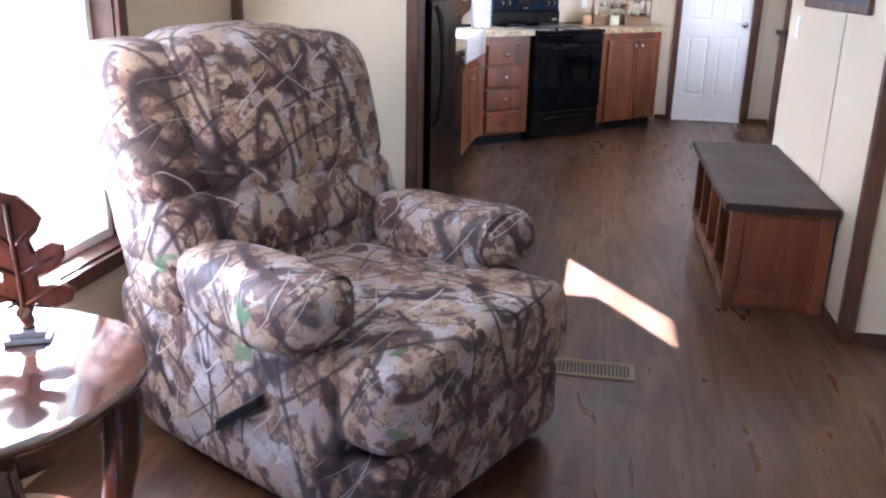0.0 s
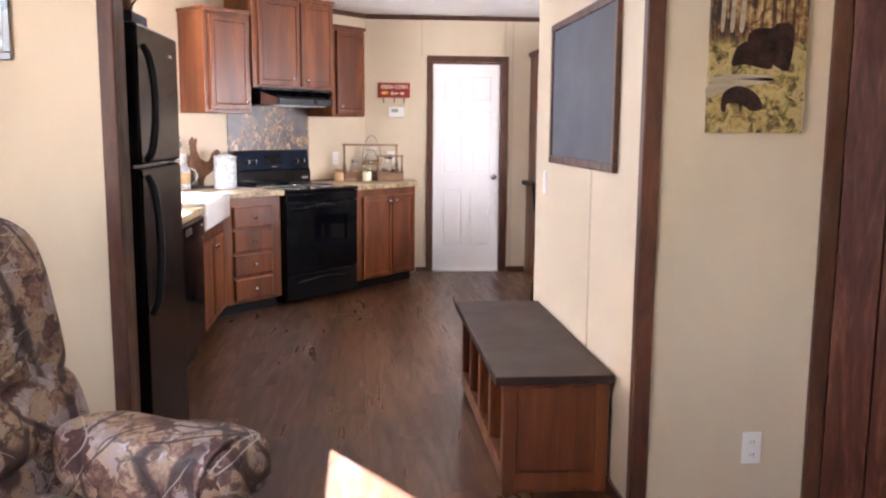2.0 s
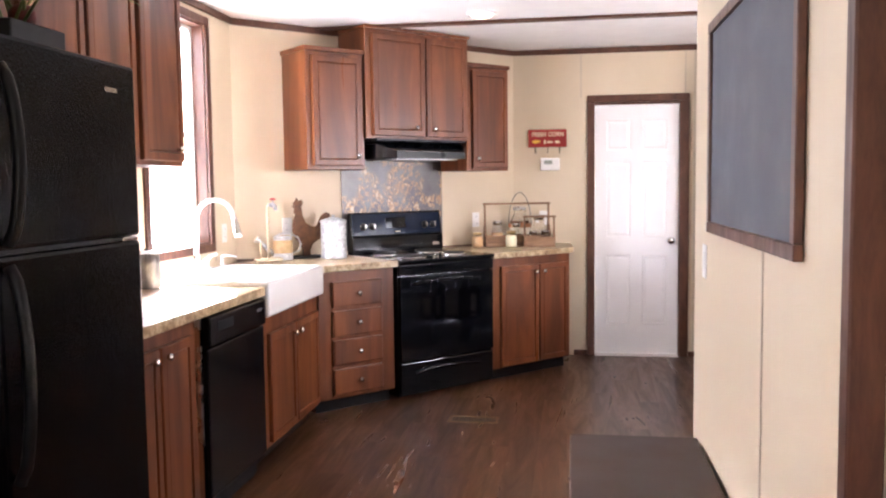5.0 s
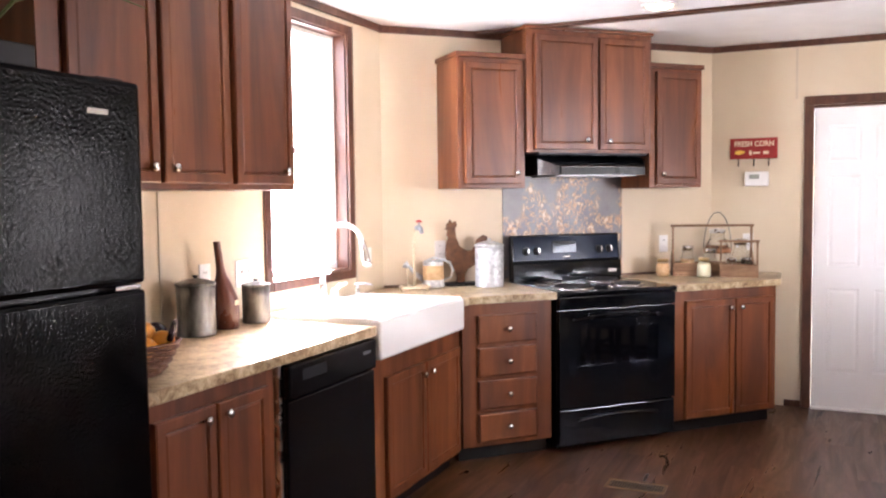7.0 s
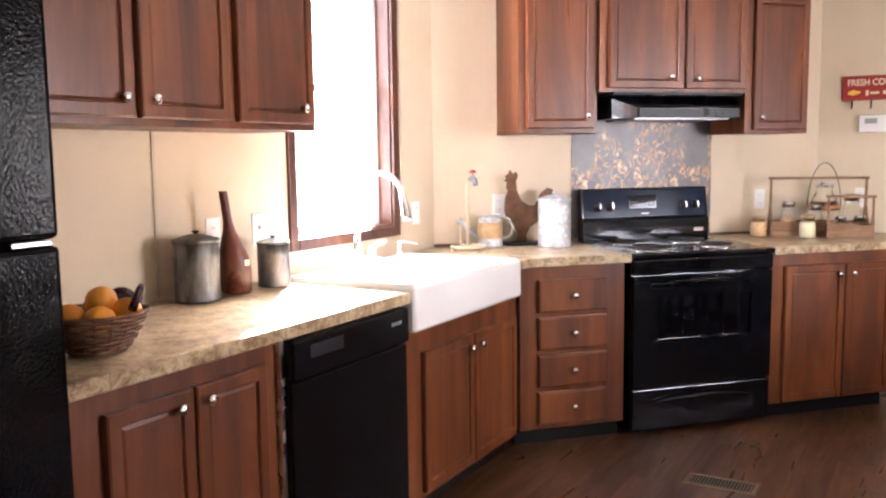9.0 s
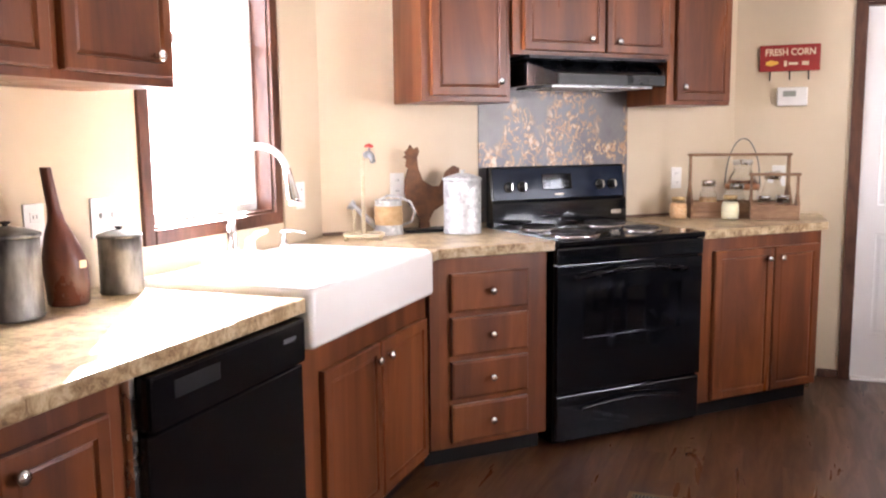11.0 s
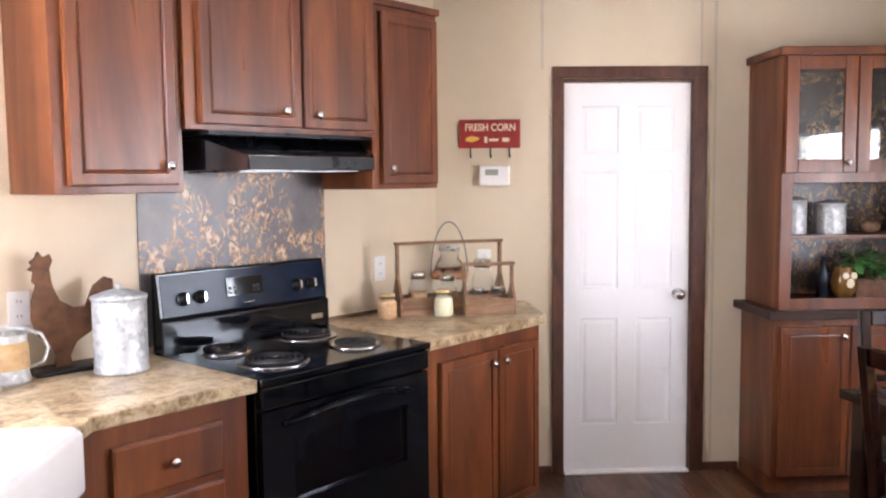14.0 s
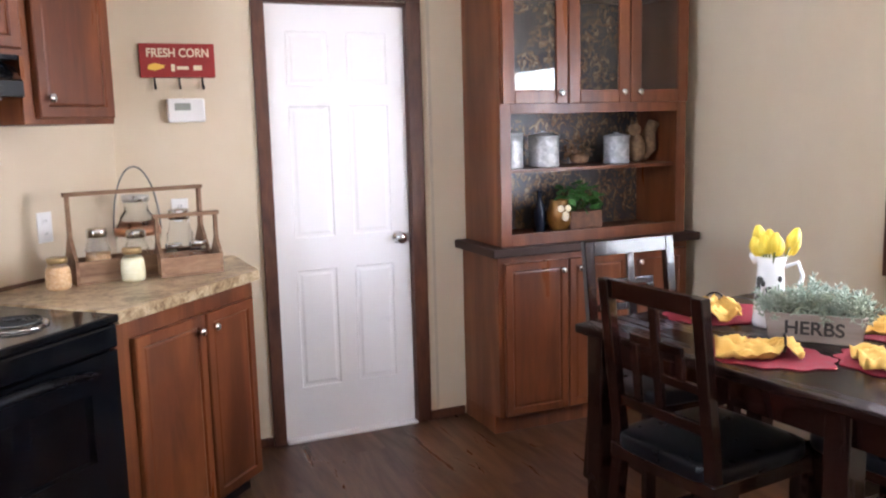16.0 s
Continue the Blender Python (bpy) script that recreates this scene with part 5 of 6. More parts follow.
# painting: woodland scene, the animals kept as plain dark shapes
def scenery():
    m, n, l, p = mat("woodland_painting")
    tc, sep = n.new("ShaderNodeTexCoord"), n.new("ShaderNodeSeparateXYZ")
    l.new(tc.outputs["Object"], sep.inputs[0])
    v = coords(n, l)
    a1, a2 = noise_tex(n, l, v, 26, 5, 0.65, 1.0), noise_tex(n, l, coords(n, l, (3.2, 1, 0.35)), 22, 4, 0.6)
    grass = ramp(n, [(0.36, (0.05, 0.035, 0.012)), (0.44, (0.20, 0.14, 0.04)), (0.53, (0.44, 0.33, 0.11)), (0.62, (0.48, 0.36, 0.18)), (0.7, (0.24, 0.09, 0.04))])
    l.new(a1, grass.inputs[0])
    trees = ramp(n, [(0.42, (0.02, 0.012, 0.008)), (0.50, (0.09, 0.04, 0.02)), (0.56, (0.30, 0.17, 0.05)), (0.64, (0.60, 0.46, 0.22))])
    l.new(math_node(n, l, "ADD", math_node(n, l, "MULTIPLY", a1, 0.4), math_node(n, l, "MULTIPLY", a2, 0.6)), trees.inputs[0])
    edge = math_node(n, l, "ADD", sep.outputs["Z"], math_node(n, l, "MULTIPLY", a1, 0.08))
    cut = ramp(n, [(0.325, (0, 0, 0)), (0.355, (1, 1, 1))])
    l.new(edge, cut.inputs[0])
    l.new(mix(n, l, grass.outputs[0], trees.outputs[0], cut.outputs[0]), p.inputs["Base Color"])
    p.inputs["Roughness"].default_value = 0.6
    return m


art = thing("painting", "canvas of a golden autumn wood with dark shapes", "painting", pose(1.808, PY0 - 0.001, 1.376))
aw, ah = 0.332, 0.46
part("canvas", boxes((0, aw, -0.022, -0.001, 0, ah), bevel=0.002), scenery(), art)
DARKPAINT = plain("dark_brown_paint", (0.010, 0.006, 0.005), (0.06, 0.03, 0.022), 0.7, scale=24, spec=0.15)
LOGPAINT = plain("pale_log_paint", (0.32, 0.25, 0.16), (0.5, 0.42, 0.3), 0.4, scale=30, stretch=(0.3, 1, 2))


def blob(name, pts, mat_, depth=0.0012):
    n_ = len(pts)
    sm = []
    for i in range(n_):
        p0, p1, p2, p3 = (Vector((*pts[(i + k_) % n_], 0)) for k_ in (-1, 0, 1, 2))
        for s in (0, 0.33, 0.67):
            q = 0.5 * ((2 * p1) + (p2 - p0) * s + (2 * p0 - 5 * p1 + 4 * p2 - p3) * s * s + (3 * p1 - p0 - 3 * p2 + p3) * s ** 3)
            sm.append((q.x, q.y))
    part(name, prism(sm, depth, at=-0.022 - depth), mat_, art)


for pts in ([(0.0, 0.115), (0.09, 0.15), (0.2, 0.165), (0.22, 0.18), (0.12, 0.18), (0.0, 0.16)], [(0.01, 0.165), (0.1, 0.175), (0.22, 0.172), (0.19, 0.19), (0.08, 0.192), (0.01, 0.18)]):
    blob("painted_log", pts, LOGPAINT, 0.0008)
blob("dark_shape", [(0.045, 0.075), (0.06, 0.07), (0.065, 0.095), (0.105, 0.095), (0.11, 0.07), (0.12, 0.09), (0.15, 0.072), (0.185, 0.08), (0.18, 0.11), (0.15, 0.14), (0.1, 0.155), (0.06, 0.14), (0.045, 0.115)], DARKPAINT)
blob("dark_shape", [(0.125, 0.25), (0.16, 0.255), (0.2, 0.235), (0.235, 0.215), (0.26, 0.205), (0.275, 0.22), (0.285, 0.30), (0.275, 0.355), (0.225, 0.36), (0.21, 0.345), (0.15, 0.34), (0.125, 0.315)], DARKPAINT)
blob("dark_shape", [(0.075, 0.22), (0.12, 0.225), (0.2, 0.21), (0.215, 0.23), (0.18, 0.28), (0.15, 0.305), (0.1, 0.29), (0.08, 0.26)], DARKPAINT, 0.0018)
for i in range(3):
    blob("painted_trunk", [(0.03 + i * 0.032, 0.34), (0.042 + i * 0.034, 0.34), (0.046 + i * 0.034, 0.455), (0.034 + i * 0.034, 0.455)], LOGPAINT, 0.0007)
part("hanging_cord", tube([(0.03, -0.008, ah), (0.166, -0.006, ah + 0.06), (0.30, -0.008, ah)], 0.002, 6), DARK_IRON, art)
part("top_rod", tube([(-0.012, -0.012, ah + 0.004), (aw + 0.012, -0.012, ah + 0.004)], 0.004, 8), DARK_IRON, art)

# floor registers
BRASS = plain("tan_register_metal", (0.21, 0.145, 0.075), (0.29, 0.21, 0.12), 0.4, 0.6)
def register(x, y, label):
    r_ = thing("floor_register", label, "vent", pose(x, y, 0), "floor registers")
    part("flange", boxes((0, 0.295, 0, 0.018, 0.0005, 0.006), (0, 0.295, 0.115, 0.133, 0.0005, 0.006), (0, 0.018, 0.0182, 0.1148, 0.0005, 0.006), (0.277, 0.295, 0.0182, 0.1148, 0.0005, 0.006), bevel=0.002), BRASS, r_)
    part("well", boxes((0.018, 0.277, 0.0185, 0.1145, 0.0004, 0.0012)), BLACK_PLASTIC, r_)
    for i in range(19):
        x_ = 0.022 + i * 0.0135
        part("louvre", boxes((x_, x_ + 0.004, 0.0185, 0.1145, 0.0013, 0.005)), BRASS, r_)
register(0.508, 3.405, "tan metal floor register in front of the recliner")
register(0.43, 7.315, "tan metal floor register in the kitchen floor")

# ceiling lamp
dome = thing("ceiling_light", "small flush frosted ceiling light, lit", "ceiling light", pose(0.60, 7.85, ZC))
part("rim", lathe([(0.075, 0), (0.095, 0), (0.095, -0.012), (0.075, -0.015), (0.075, 0)], 36), PLASTIC, dome)
GLOW, gn, gl, gp = mat("lit_frosted_glass")
gp.inputs["Base Color"].default_value = (0.9, 0.85, 0.75, 1)
gp.inputs["Emission Color"].default_value, gp.inputs["Emission Strength"].default_value = (1.0, 0.72, 0.4, 1), 0.35
part("diffuser", lathe([(0.074, -0.002), (0.072, -0.012), (0.05, -0.024), (0, -0.03)], 36), GLOW, dome)

# ---- range wall panel ----
SPLASH = bark_print("woodland_backsplash", (0.14, 0.125, 0.12), (0.07, 0.06, 0.058), (0.40, 0.21, 0.09), (0.58, 0.45, 0.30), 1.0, 0.56)
solid("backsplash_panel", boxes((0.787, 1.666, -0.006, -0.001, 0.93, 1.60)), SPLASH, "grey and tan woodland print panel behind the range", "backsplash", on_diag(0))

# ---- counter things ----
def galvanized():
    m, n, l, p = mat("galvanized_steel")
    v = coords(n, l)
    vo = n.new("ShaderNodeTexVoronoi")
    vo.inputs["Scale"].default_value = 60
    l.new(v, vo.inputs["Vector"])
    sepc = n.new("ShaderNodeSeparateColor")
    l.new(vo.outputs["Color"], sepc.inputs[0])
    big = noise_tex(n, l, v, 14, 4)
    r = ramp(n, [(0.2, (0.38, 0.40, 0.41)), (0.8, (0.68, 0.70, 0.70))])
    l.new(math_node(n, l, "ADD", math_node(n, l, "MULTIPLY", sepc.outputs[0], 0.5), math_node(n, l, "MULTIPLY", big, 0.5)), r.inputs[0])
    l.new(r.outputs[0], p.inputs["Base Color"])
    p.inputs["Metallic"].default_value, p.inputs["Roughness"].default_value = 0.5, 0.5
    bump(n, l, p, big, 0.1, 0.002)
    return m


ZINC = galvanized()
OLD_ZINC = plain("aged_galvanized", (0.055, 0.052, 0.048), (0.30, 0.30, 0.29), 0.5, 0.8, scale=26, stretch=(1, 1, 0.35), fine=90, strength=0.35)
RUST = plain("rusted_sheet_iron", (0.05, 0.02, 0.011), (0.20, 0.092, 0.042), 0.65, 0.3, scale=22)
ZTOP = ZT + 0.0015


def canister(x, y, z, r, h, material, label, group="metal canisters"):
    c_ = thing("canister", label, "canister", pose(x, y, z), group)
    part("drum", lathe([(0, 0), (r, 0), (r * 1.03, 0.004), (r, 0.01), (r, h * 0.62), (r * 1.012, h * 0.64), (r, h * 0.66), (r, h * 0.88), (r * 0.96, h * 0.88), (0, h * 0.88)], 36), material, c_)
    ld = part("lid", lathe([(r * 1.0, h * 0.84), (r * 1.05, h * 0.84), (r * 1.05, h * 0.875), (r * 0.98, h * 0.885), (r * 0.6, h * 0.925), (r * 0.25, h * 0.95), (0, h * 0.955)], 36), material, c_)
    part("lid_knob", lathe([(0, h * 0.95), (0.008, h * 0.955), (0.006, h * 0.97), (0.014, h * 0.985), (0.011, h), (0, h * 1.005)], 16), DARK_IRON if material is OLD_ZINC else ZINC, ld)
    return c_


canister(-0.85, 5.86, ZTOP, 0.076, 0.238, OLD_ZINC, "tall aged galvanized canister with lid by the wall")
canister(-0.842, 6.235, ZTOP, 0.06, 0.19, OLD_ZINC, "short aged galvanized canister with lid by the window")
canister(-0.412, 7.93, ZTOP, 0.085, 0.285, ZINC, "large bright galvanized canister beside the range")

BROWN = wood("dark_brown_turned_wood", (0.02, 0.007, 0.004), (0.05, 0.017, 0.009), (0.09, 0.035, 0.02), (8, 8, 2), 0.3)
BOTTLE_WOOD = wood("reddish_turned_wood", (0.045, 0.012, 0.008), (0.095, 0.027, 0.016), (0.16, 0.05, 0.028), (7, 7, 2), 0.3, relief=0.04)
bt = thing("wooden_bottle", "tall dark turned wooden bottle leaning slightly", "bottle", pose(-0.852, 6.045, ZTOP) @ Matrix.Shear("XY", 4, (0, 0)))
bm = lathe([(0, 0), (0.050, 0), (0.053, 0.006), (0.056, 0.06), (0.057, 0.11), (0.052, 0.135), (0.036, 0.19), (0.022, 0.225), (0.0165, 0.26), (0.0145, 0.36), (0.014, 0.365), (0, 0.365)], 32)
part("bottle_body", squash(bm, lambda c: Vector((c.x, c.y - 0.17 * max(0, c.z - 0.08), c.z))), BOTTLE_WOOD, bt)
part("small_tag", boxes((0.0555, 0.0575, -0.012, 0.012, 0.1, 0.12)), CREAM, bt)

# fruit basket
WICKER = plain("brown_wicker", (0.09, 0.035, 0.018), (0.2, 0.09, 0.045), 0.6, scale=30)
bk = thing("fruit_basket", "round wicker basket of oranges and dark fruit by the fridge", "basket", pose(-0.50, 5.19, ZTOP))
part("base", lathe([(0, 0), (0.07, 0), (0.07, 0.008), (0, 0.008)], 28), WICKER, bk)
for i in range(9):
    z_ = 0.012 + i * 0.011
    r_ = 0.072 + 0.05 * (i / 8) ** 0.8
    part("weave", tube([((r_ + 0.004 * math.sin(9 * a_ + i * math.pi)) * math.cos(a_), (r_ + 0.004 * math.sin(9 * a_ + i * math.pi)) * math.sin(a_), z_) for a_ in np.linspace(0, 2 * math.pi, 60, endpoint=False)], 0.0055, 6, closed=True), WICKER, bk)
for i in range(18):
    a_ = i * math.pi / 9
    part("stake", tube([(0.070 * math.cos(a_), 0.070 * math.sin(a_), 0.006), (0.105 * math.cos(a_), 0.105 * math.sin(a_), 0.06), (0.124 * math.cos(a_), 0.124 * math.sin(a_), 0.105)], 0.003, 5), WICKER, bk)
ORANGE = plain("orange_peel", (0.75, 0.26, 0.02), (0.85, 0.36, 0.03), 0.4, scale=10, fine=260, strength=0.3)
DARKFRUIT = plain("dark_plum", (0.02, 0.006, 0.008), (0.05, 0.015, 0.015), 0.25)
for x_, y_, z_, mt in ((0.01, 0.01, 0.128, ORANGE), (0.058, 0.045, 0.098, ORANGE), (-0.055, 0.04, 0.09, ORANGE), (-0.01, 0.085, 0.115, DARKFRUIT), (0.065, -0.04, 0.09, ORANGE), (-0.03, -0.055, 0.09, ORANGE)):
    f_ = solid("orange" if mt is ORANGE else "plum", puff(0, 0, 0, 0.039, 0.039, 0.036, 1.0, 24, 14), mt, "round orange in the basket" if mt is ORANGE else "dark plum in the basket", "fruit", pose(-0.50 + x_, 5.19 + y_, ZTOP + z_), "fruit in the basket")
vine = [(-0.50 + 0.11 * math.cos(a_), 5.19 + 0.11 * math.sin(a_), ZTOP + 0.11 + 0.05 * math.sin(3 * (a_ - 0.2))) for a_ in np.linspace(0.2, 1.9, 10)]
solid("basket_twig", tube(vine, [0.011 - 0.0008 * i for i in range(10)], 8), DARKFRUIT, "dark gnarled twig lying on the basket rim", "twig")

# faucet set on the sink deck
fc = thing("faucet", "white and chrome gooseneck pull-down faucet with lever handles", "faucet", pose(-0.835, 6.765, ZT + 0.0225))
part("deck_plate", squash(puff(0, 0, 0.008, 0.035, 0.15, 0.012, 0.5), lambda c: c), PORCELAIN, fc)
part("spout_base", lathe([(0, 0.01), (0.026, 0.012), (0.022, 0.04), (0.017, 0.09), (0.0145, 0.12), (0, 0.12)], 24), CHROME, fc)
neck = [(0, 0, 0.11), (0, 0.008, 0.22)] + [(0.09 - 0.09 * math.cos(a_), 0.012 + 0.022 * a_, 0.295 + 0.092 * math.sin(a_)) for a_ in np.linspace(0, math.pi * 0.95, 14)]
part("gooseneck", tube(neck, 0.0125, 14), PORCELAIN, fc)
head = Vector(neck[-1])
part("spray_head", tube([head, head + Vector((0.012, 0, -0.05)), head + Vector((0.022, 0, -0.10)), head + Vector((0.026, 0, -0.125))], [0.013, 0.016, 0.021, 0.022], 16), CHROME, fc)
for y_ in (-0.105, 0.105):
    h_ = part("handle_post", lathe([(0, 0.014), (0.022, 0.016), (0.019, 0.03), (0.016, 0.055), (0.01, 0.064), (0, 0.066)], 20, at=(0, y_, 0)), PORCELAIN, fc)
    part("lever", tube([(0, y_, 0.05), (0.02, y_ * 1.15, 0.075), (0.045, y_ * 1.45, 0.085)], [0.011, 0.01, 0.007], 10), PORCELAIN, h_)
sd = thing("soap_dispenser", "chrome soap dispenser beside the faucet", "dispenser", pose(-0.835, 7.09, ZT + 0.0225))
part("dispenser_post", lathe([(0, 0), (0.019, 0.0), (0.016, 0.02), (0.011, 0.03), (0.011, 0.055), (0.015, 0.06), (0, 0.07)], 18), CHROME, sd)
part("nozzle", tube([(0, 0, 0.062), (0.04, 0.02, 0.064), (0.075, 0.04, 0.055)], 0.006, 8), CHROME, sd)

# spigot towel holder
OLDWHITE = plain("distressed_cream_metal", (0.5, 0.42, 0.26), (0.66, 0.58, 0.42), 0.5, 0.2, scale=30)
th2 = thing("towel_holder", "cream metal paper towel holder shaped like a garden spigot", "holder", pose(-0.735, 7.575, ZTOP, 0, 0, -35))
part("base_ring", tube([(0.085 * math.cos(a_), 0.085 * math.sin(a_), 0.022) for a_ in np.linspace(0, 2 * math.pi, 36, endpoint=False)], 0.007, 8, closed=True), OLDWHITE, th2)
part("cross_bar", tube([(-0.085, 0, 0.022), (0.085, 0, 0.022)], 0.005, 8), OLDWHITE, th2)
for a_ in (0.5, 2.6, 4.7):
    part("foot", lathe([(0, 0), (0.009, 0), (0.007, 0.016), (0, 0.018)], 12, at=(0.085 * math.cos(a_), 0.085 * math.sin(a_), 0)), OLDWHITE, th2)
part("post", tube([(0, 0, 0.022), (0, 0, 0.325), (0.006, 0, 0.35), (0.022, 0, 0.362), (0.045, 0, 0.362)], 0.0085, 12), OLDWHITE, th2)
part("short_post", tube([(-0.083, 0, 0.022), (-0.083, 0, 0.125)], 0.0065, 10), OLDWHITE, th2)
sp = part("spigot", tube([(0.03, 0, 0.362), (0.06, 0, 0.364), (0.08, 0, 0.358), (0.092, 0, 0.332)], [0.014, 0.017, 0.014, 0.012], 14), GREY_METAL, th2)
part("valve_stem", tube([(0.06, 0, 0.37), (0.06, 0, 0.397)], 0.005, 8), GREY_METAL, sp)
part("red_handle", tube([(0.032, 0, 0.398), (0.06, 0, 0.402), (0.088, 0, 0.398)], [0.006, 0.008, 0.006], 10), RED, sp)

# watering can with a burlap band
BURLAP = plain("burlap_band", (0.42, 0.27, 0.12), (0.55, 0.38, 0.2), 0.9, scale=40, fine=400, strength=0.5)
wc = thing("watering_can", "small galvanized watering can with a burlap band", "watering can", pose(-0.715, 7.785, ZTOP, 0, 0, 28))
part("can_body", lathe([(0, 0), (0.066, 0), (0.068, 0.012), (0.062, 0.04), (0.06, 0.15), (0.063, 0.155), (0.057, 0.155), (0.055, 0.03), (0, 0.03)], 32), ZINC, wc)
part("can_band", lathe([(0.0635, 0.045), (0.0645, 0.05), (0.0625, 0.125), (0.061, 0.13)], 32), BURLAP, wc)
part("spout", tube([(-0.055, 0, 0.04), (-0.11, 0, 0.085), (-0.155, 0, 0.135)], [0.019, 0.013, 0.009], 12), ZINC, wc)
part("rose", lathe([(0.008, 0), (0.024, 0.03), (0.024, 0.034), (0, 0.036)], 18, m=Matrix.Translation((-0.145, 0, 0.12)) @ Matrix.Rotation(radians(-52), 4, "Y")), ZINC, wc)
part("handle", tube([(0.058, 0, 0.04), (0.105, 0, 0.055), (0.12, 0, 0.10), (0.10, 0, 0.145), (0.055, 0, 0.165), (0, 0, 0.175), (-0.045, 0, 0.155)], 0.006, 8), ZINC, wc)

# rooster silhouette
ro = thing("rooster_figure", "rusted sheet metal rooster on a black stand", "ornament", pose(-0.61, 7.93, ZTOP, 0, 0, 40) @ Matrix.Scale(1.1, 4))
part("stand", boxes((-0.085, 0.095, -0.05, 0.05, 0, 0.014), bevel=0.003), BLACK_PLASTIC, ro)
rp = [(-0.015, 0.014), (0.035, 0.014), (0.03, 0.045), (0.05, 0.085), (0.10, 0.115), (0.11, 0.13), (0.115, 0.16), (0.14, 0.19), (0.165, 0.235), (0.165, 0.265), (0.14, 0.275), (0.105, 0.25), (0.075, 0.19), (0.045, 0.19), (0.005, 0.215), (-0.015, 0.265), (-0.02, 0.31), (-0.01, 0.335), (-0.018, 0.355), (-0.035, 0.345), (-0.05, 0.365), (-0.06, 0.345), (-0.075, 0.335), (-0.068, 0.322), (-0.082, 0.312), (-0.066, 0.305), (-0.07, 0.275), (-0.06, 0.265), (-0.075, 0.22), (-0.078, 0.165), (-0.06, 0.115), (-0.03, 0.085), (-0.012, 0.05)]
part("rooster_plate", prism(rp, 0.012, at=-0.006, bevel=0.002), RUST, ro)

# crates with jars beside the range
def crate(m, L_, D_, h, top, label):
    c_ = thing("crate", label, "crate", m, "handled crates")
    part("floor_board", boxes((0, L_, -D_, 0, 0, 0.01)), CRATE, c_)
    for y0 in (-D_, -0.01):
        part("side_board", boxes((0.012, L_ - 0.012, y0, y0 + 0.01, 0.0105, h), bevel=0.001), CRATE, c_)
    for x0 in (0, L_ - 0.012):
        pts = [(-D_, 0.0105), (0, 0.0105), (0, h), (-D_ / 2 + 0.014, h + (top - h) * 0.35), (-D_ / 2 + 0.012, top - 0.015), (-D_ / 2 - 0.012, top - 0.015), (-D_ / 2 - 0.014, h + (top - h) * 0.35), (-D_, h)]
        part("end_board", prism(pts, 0.012, axis="x", at=x0), CRATE, c_)
    part("handle_bar", boxes((-0.008, L_ + 0.008, -D_ / 2 - 0.011, -D_ / 2 + 0.011, top - 0.0148, top), bevel=0.002), CRATE, c_)
    return c_


crate(pose(0.47, 9.02, ZTOP, 0, 0, 15), 0.51, 0.14, 0.085, 0.335, "long weathered wood crate with a tall handle")
crate(pose(0.785, 9.03, ZTOP, 0, 0, 6), 0.235, 0.135, 0.075, 0.235, "short weathered wood crate with a handle")
CORN = plain("orange_lentils", (0.58, 0.30, 0.11), (0.82, 0.58, 0.33), 0.8, scale=110, fine=200, strength=0.6)
CREAMY = plain("pale_yellow_beans", (0.78, 0.70, 0.42), (0.86, 0.80, 0.58), 0.7, scale=90, fine=200, strength=0.5)
BEANS = plain("brown_beans", (0.16, 0.06, 0.03), (0.45, 0.22, 0.1), 0.6, scale=60, fine=200, strength=0.6)


BRASS_LID = plain("brass_jar_lid", (0.45, 0.31, 0.14), (0.6, 0.44, 0.22), 0.35, 0.9)


def jar(x, y, z, r, h, fill, level, label, lid=NICKEL):
    j_ = thing("jar", label, "jar", pose(x, y, z), "glass jars")
    part("contents", lathe([(0, 0.004), (r * 0.76, 0.004), (r * 0.92, h * 0.09), (r * 0.95, h * 0.3), (r * 0.92, h * level * 0.9), (r * 0.8, h * level), (0, h * level)], 24), fill, j_)
    g_ = part("glass", lathe([(0, 0), (r * 0.8, 0), (r * 0.97, h * 0.07), (r, h * 0.3), (r * 0.97, h * 0.58), (r * 0.68, h * 0.8), (r * 0.7, h * 0.9)], 28), JAR_GLASS, j_)
    g_.visible_shadow = False
    part("lid", lathe([(r * 0.74, h * 0.83), (r * 0.8, h * 0.83), (r * 0.8, h * 0.985), (r * 0.72, h), (0, h)], 28), lid, j_, "metal screw lid")


jar(0.447, 8.855, ZTOP, 0.044, 0.115, CORN, 0.72, "small glass jar of orange lentils on the counter", BRASS_LID)
jar(0.70, 8.90, ZTOP, 0.044, 0.125, CREAMY, 0.7, "small glass jar of pale beans on the counter", BRASS_LID)
jar(0.585, 8.985, ZTOP + 0.0105, 0.045, 0.185, CORN, 0.5, "glass jar of lentils standing in the long crate")
jar(0.725, 9.025, ZTOP + 0.0105, 0.045, 0.165, CREAMY, 0.35, "glass jar of pale beans standing in the long crate")
jar(0.86, 9.0, ZTOP + 0.0105, 0.04, 0.105, BEANS, 0.6, "short glass jar in the small crate")
jar(0.95, 9.005, ZTOP + 0.0105, 0.04, 0.11, BEANS, 0.6, "short glass jar in the small crate")
jar(0.90, 9.15, ZTOP, 0.052, 0.235, CREAMY, 0.25, "tall glass jar behind the small crate")
lt = thing("glass_jug", "large glass milk jug with a wire bail and copper band", "jug", pose(0.745, 9.235, ZTOP))
g_ = part("jug_glass", lathe([(0, 0), (0.08, 0), (0.088, 0.015), (0.088, 0.15), (0.06, 0.215), (0.046, 0.235), (0.046, 0.275), (0.05, 0.285), (0.043, 0.285)], 36), JAR_GLASS, lt)
g_.visible_shadow = False
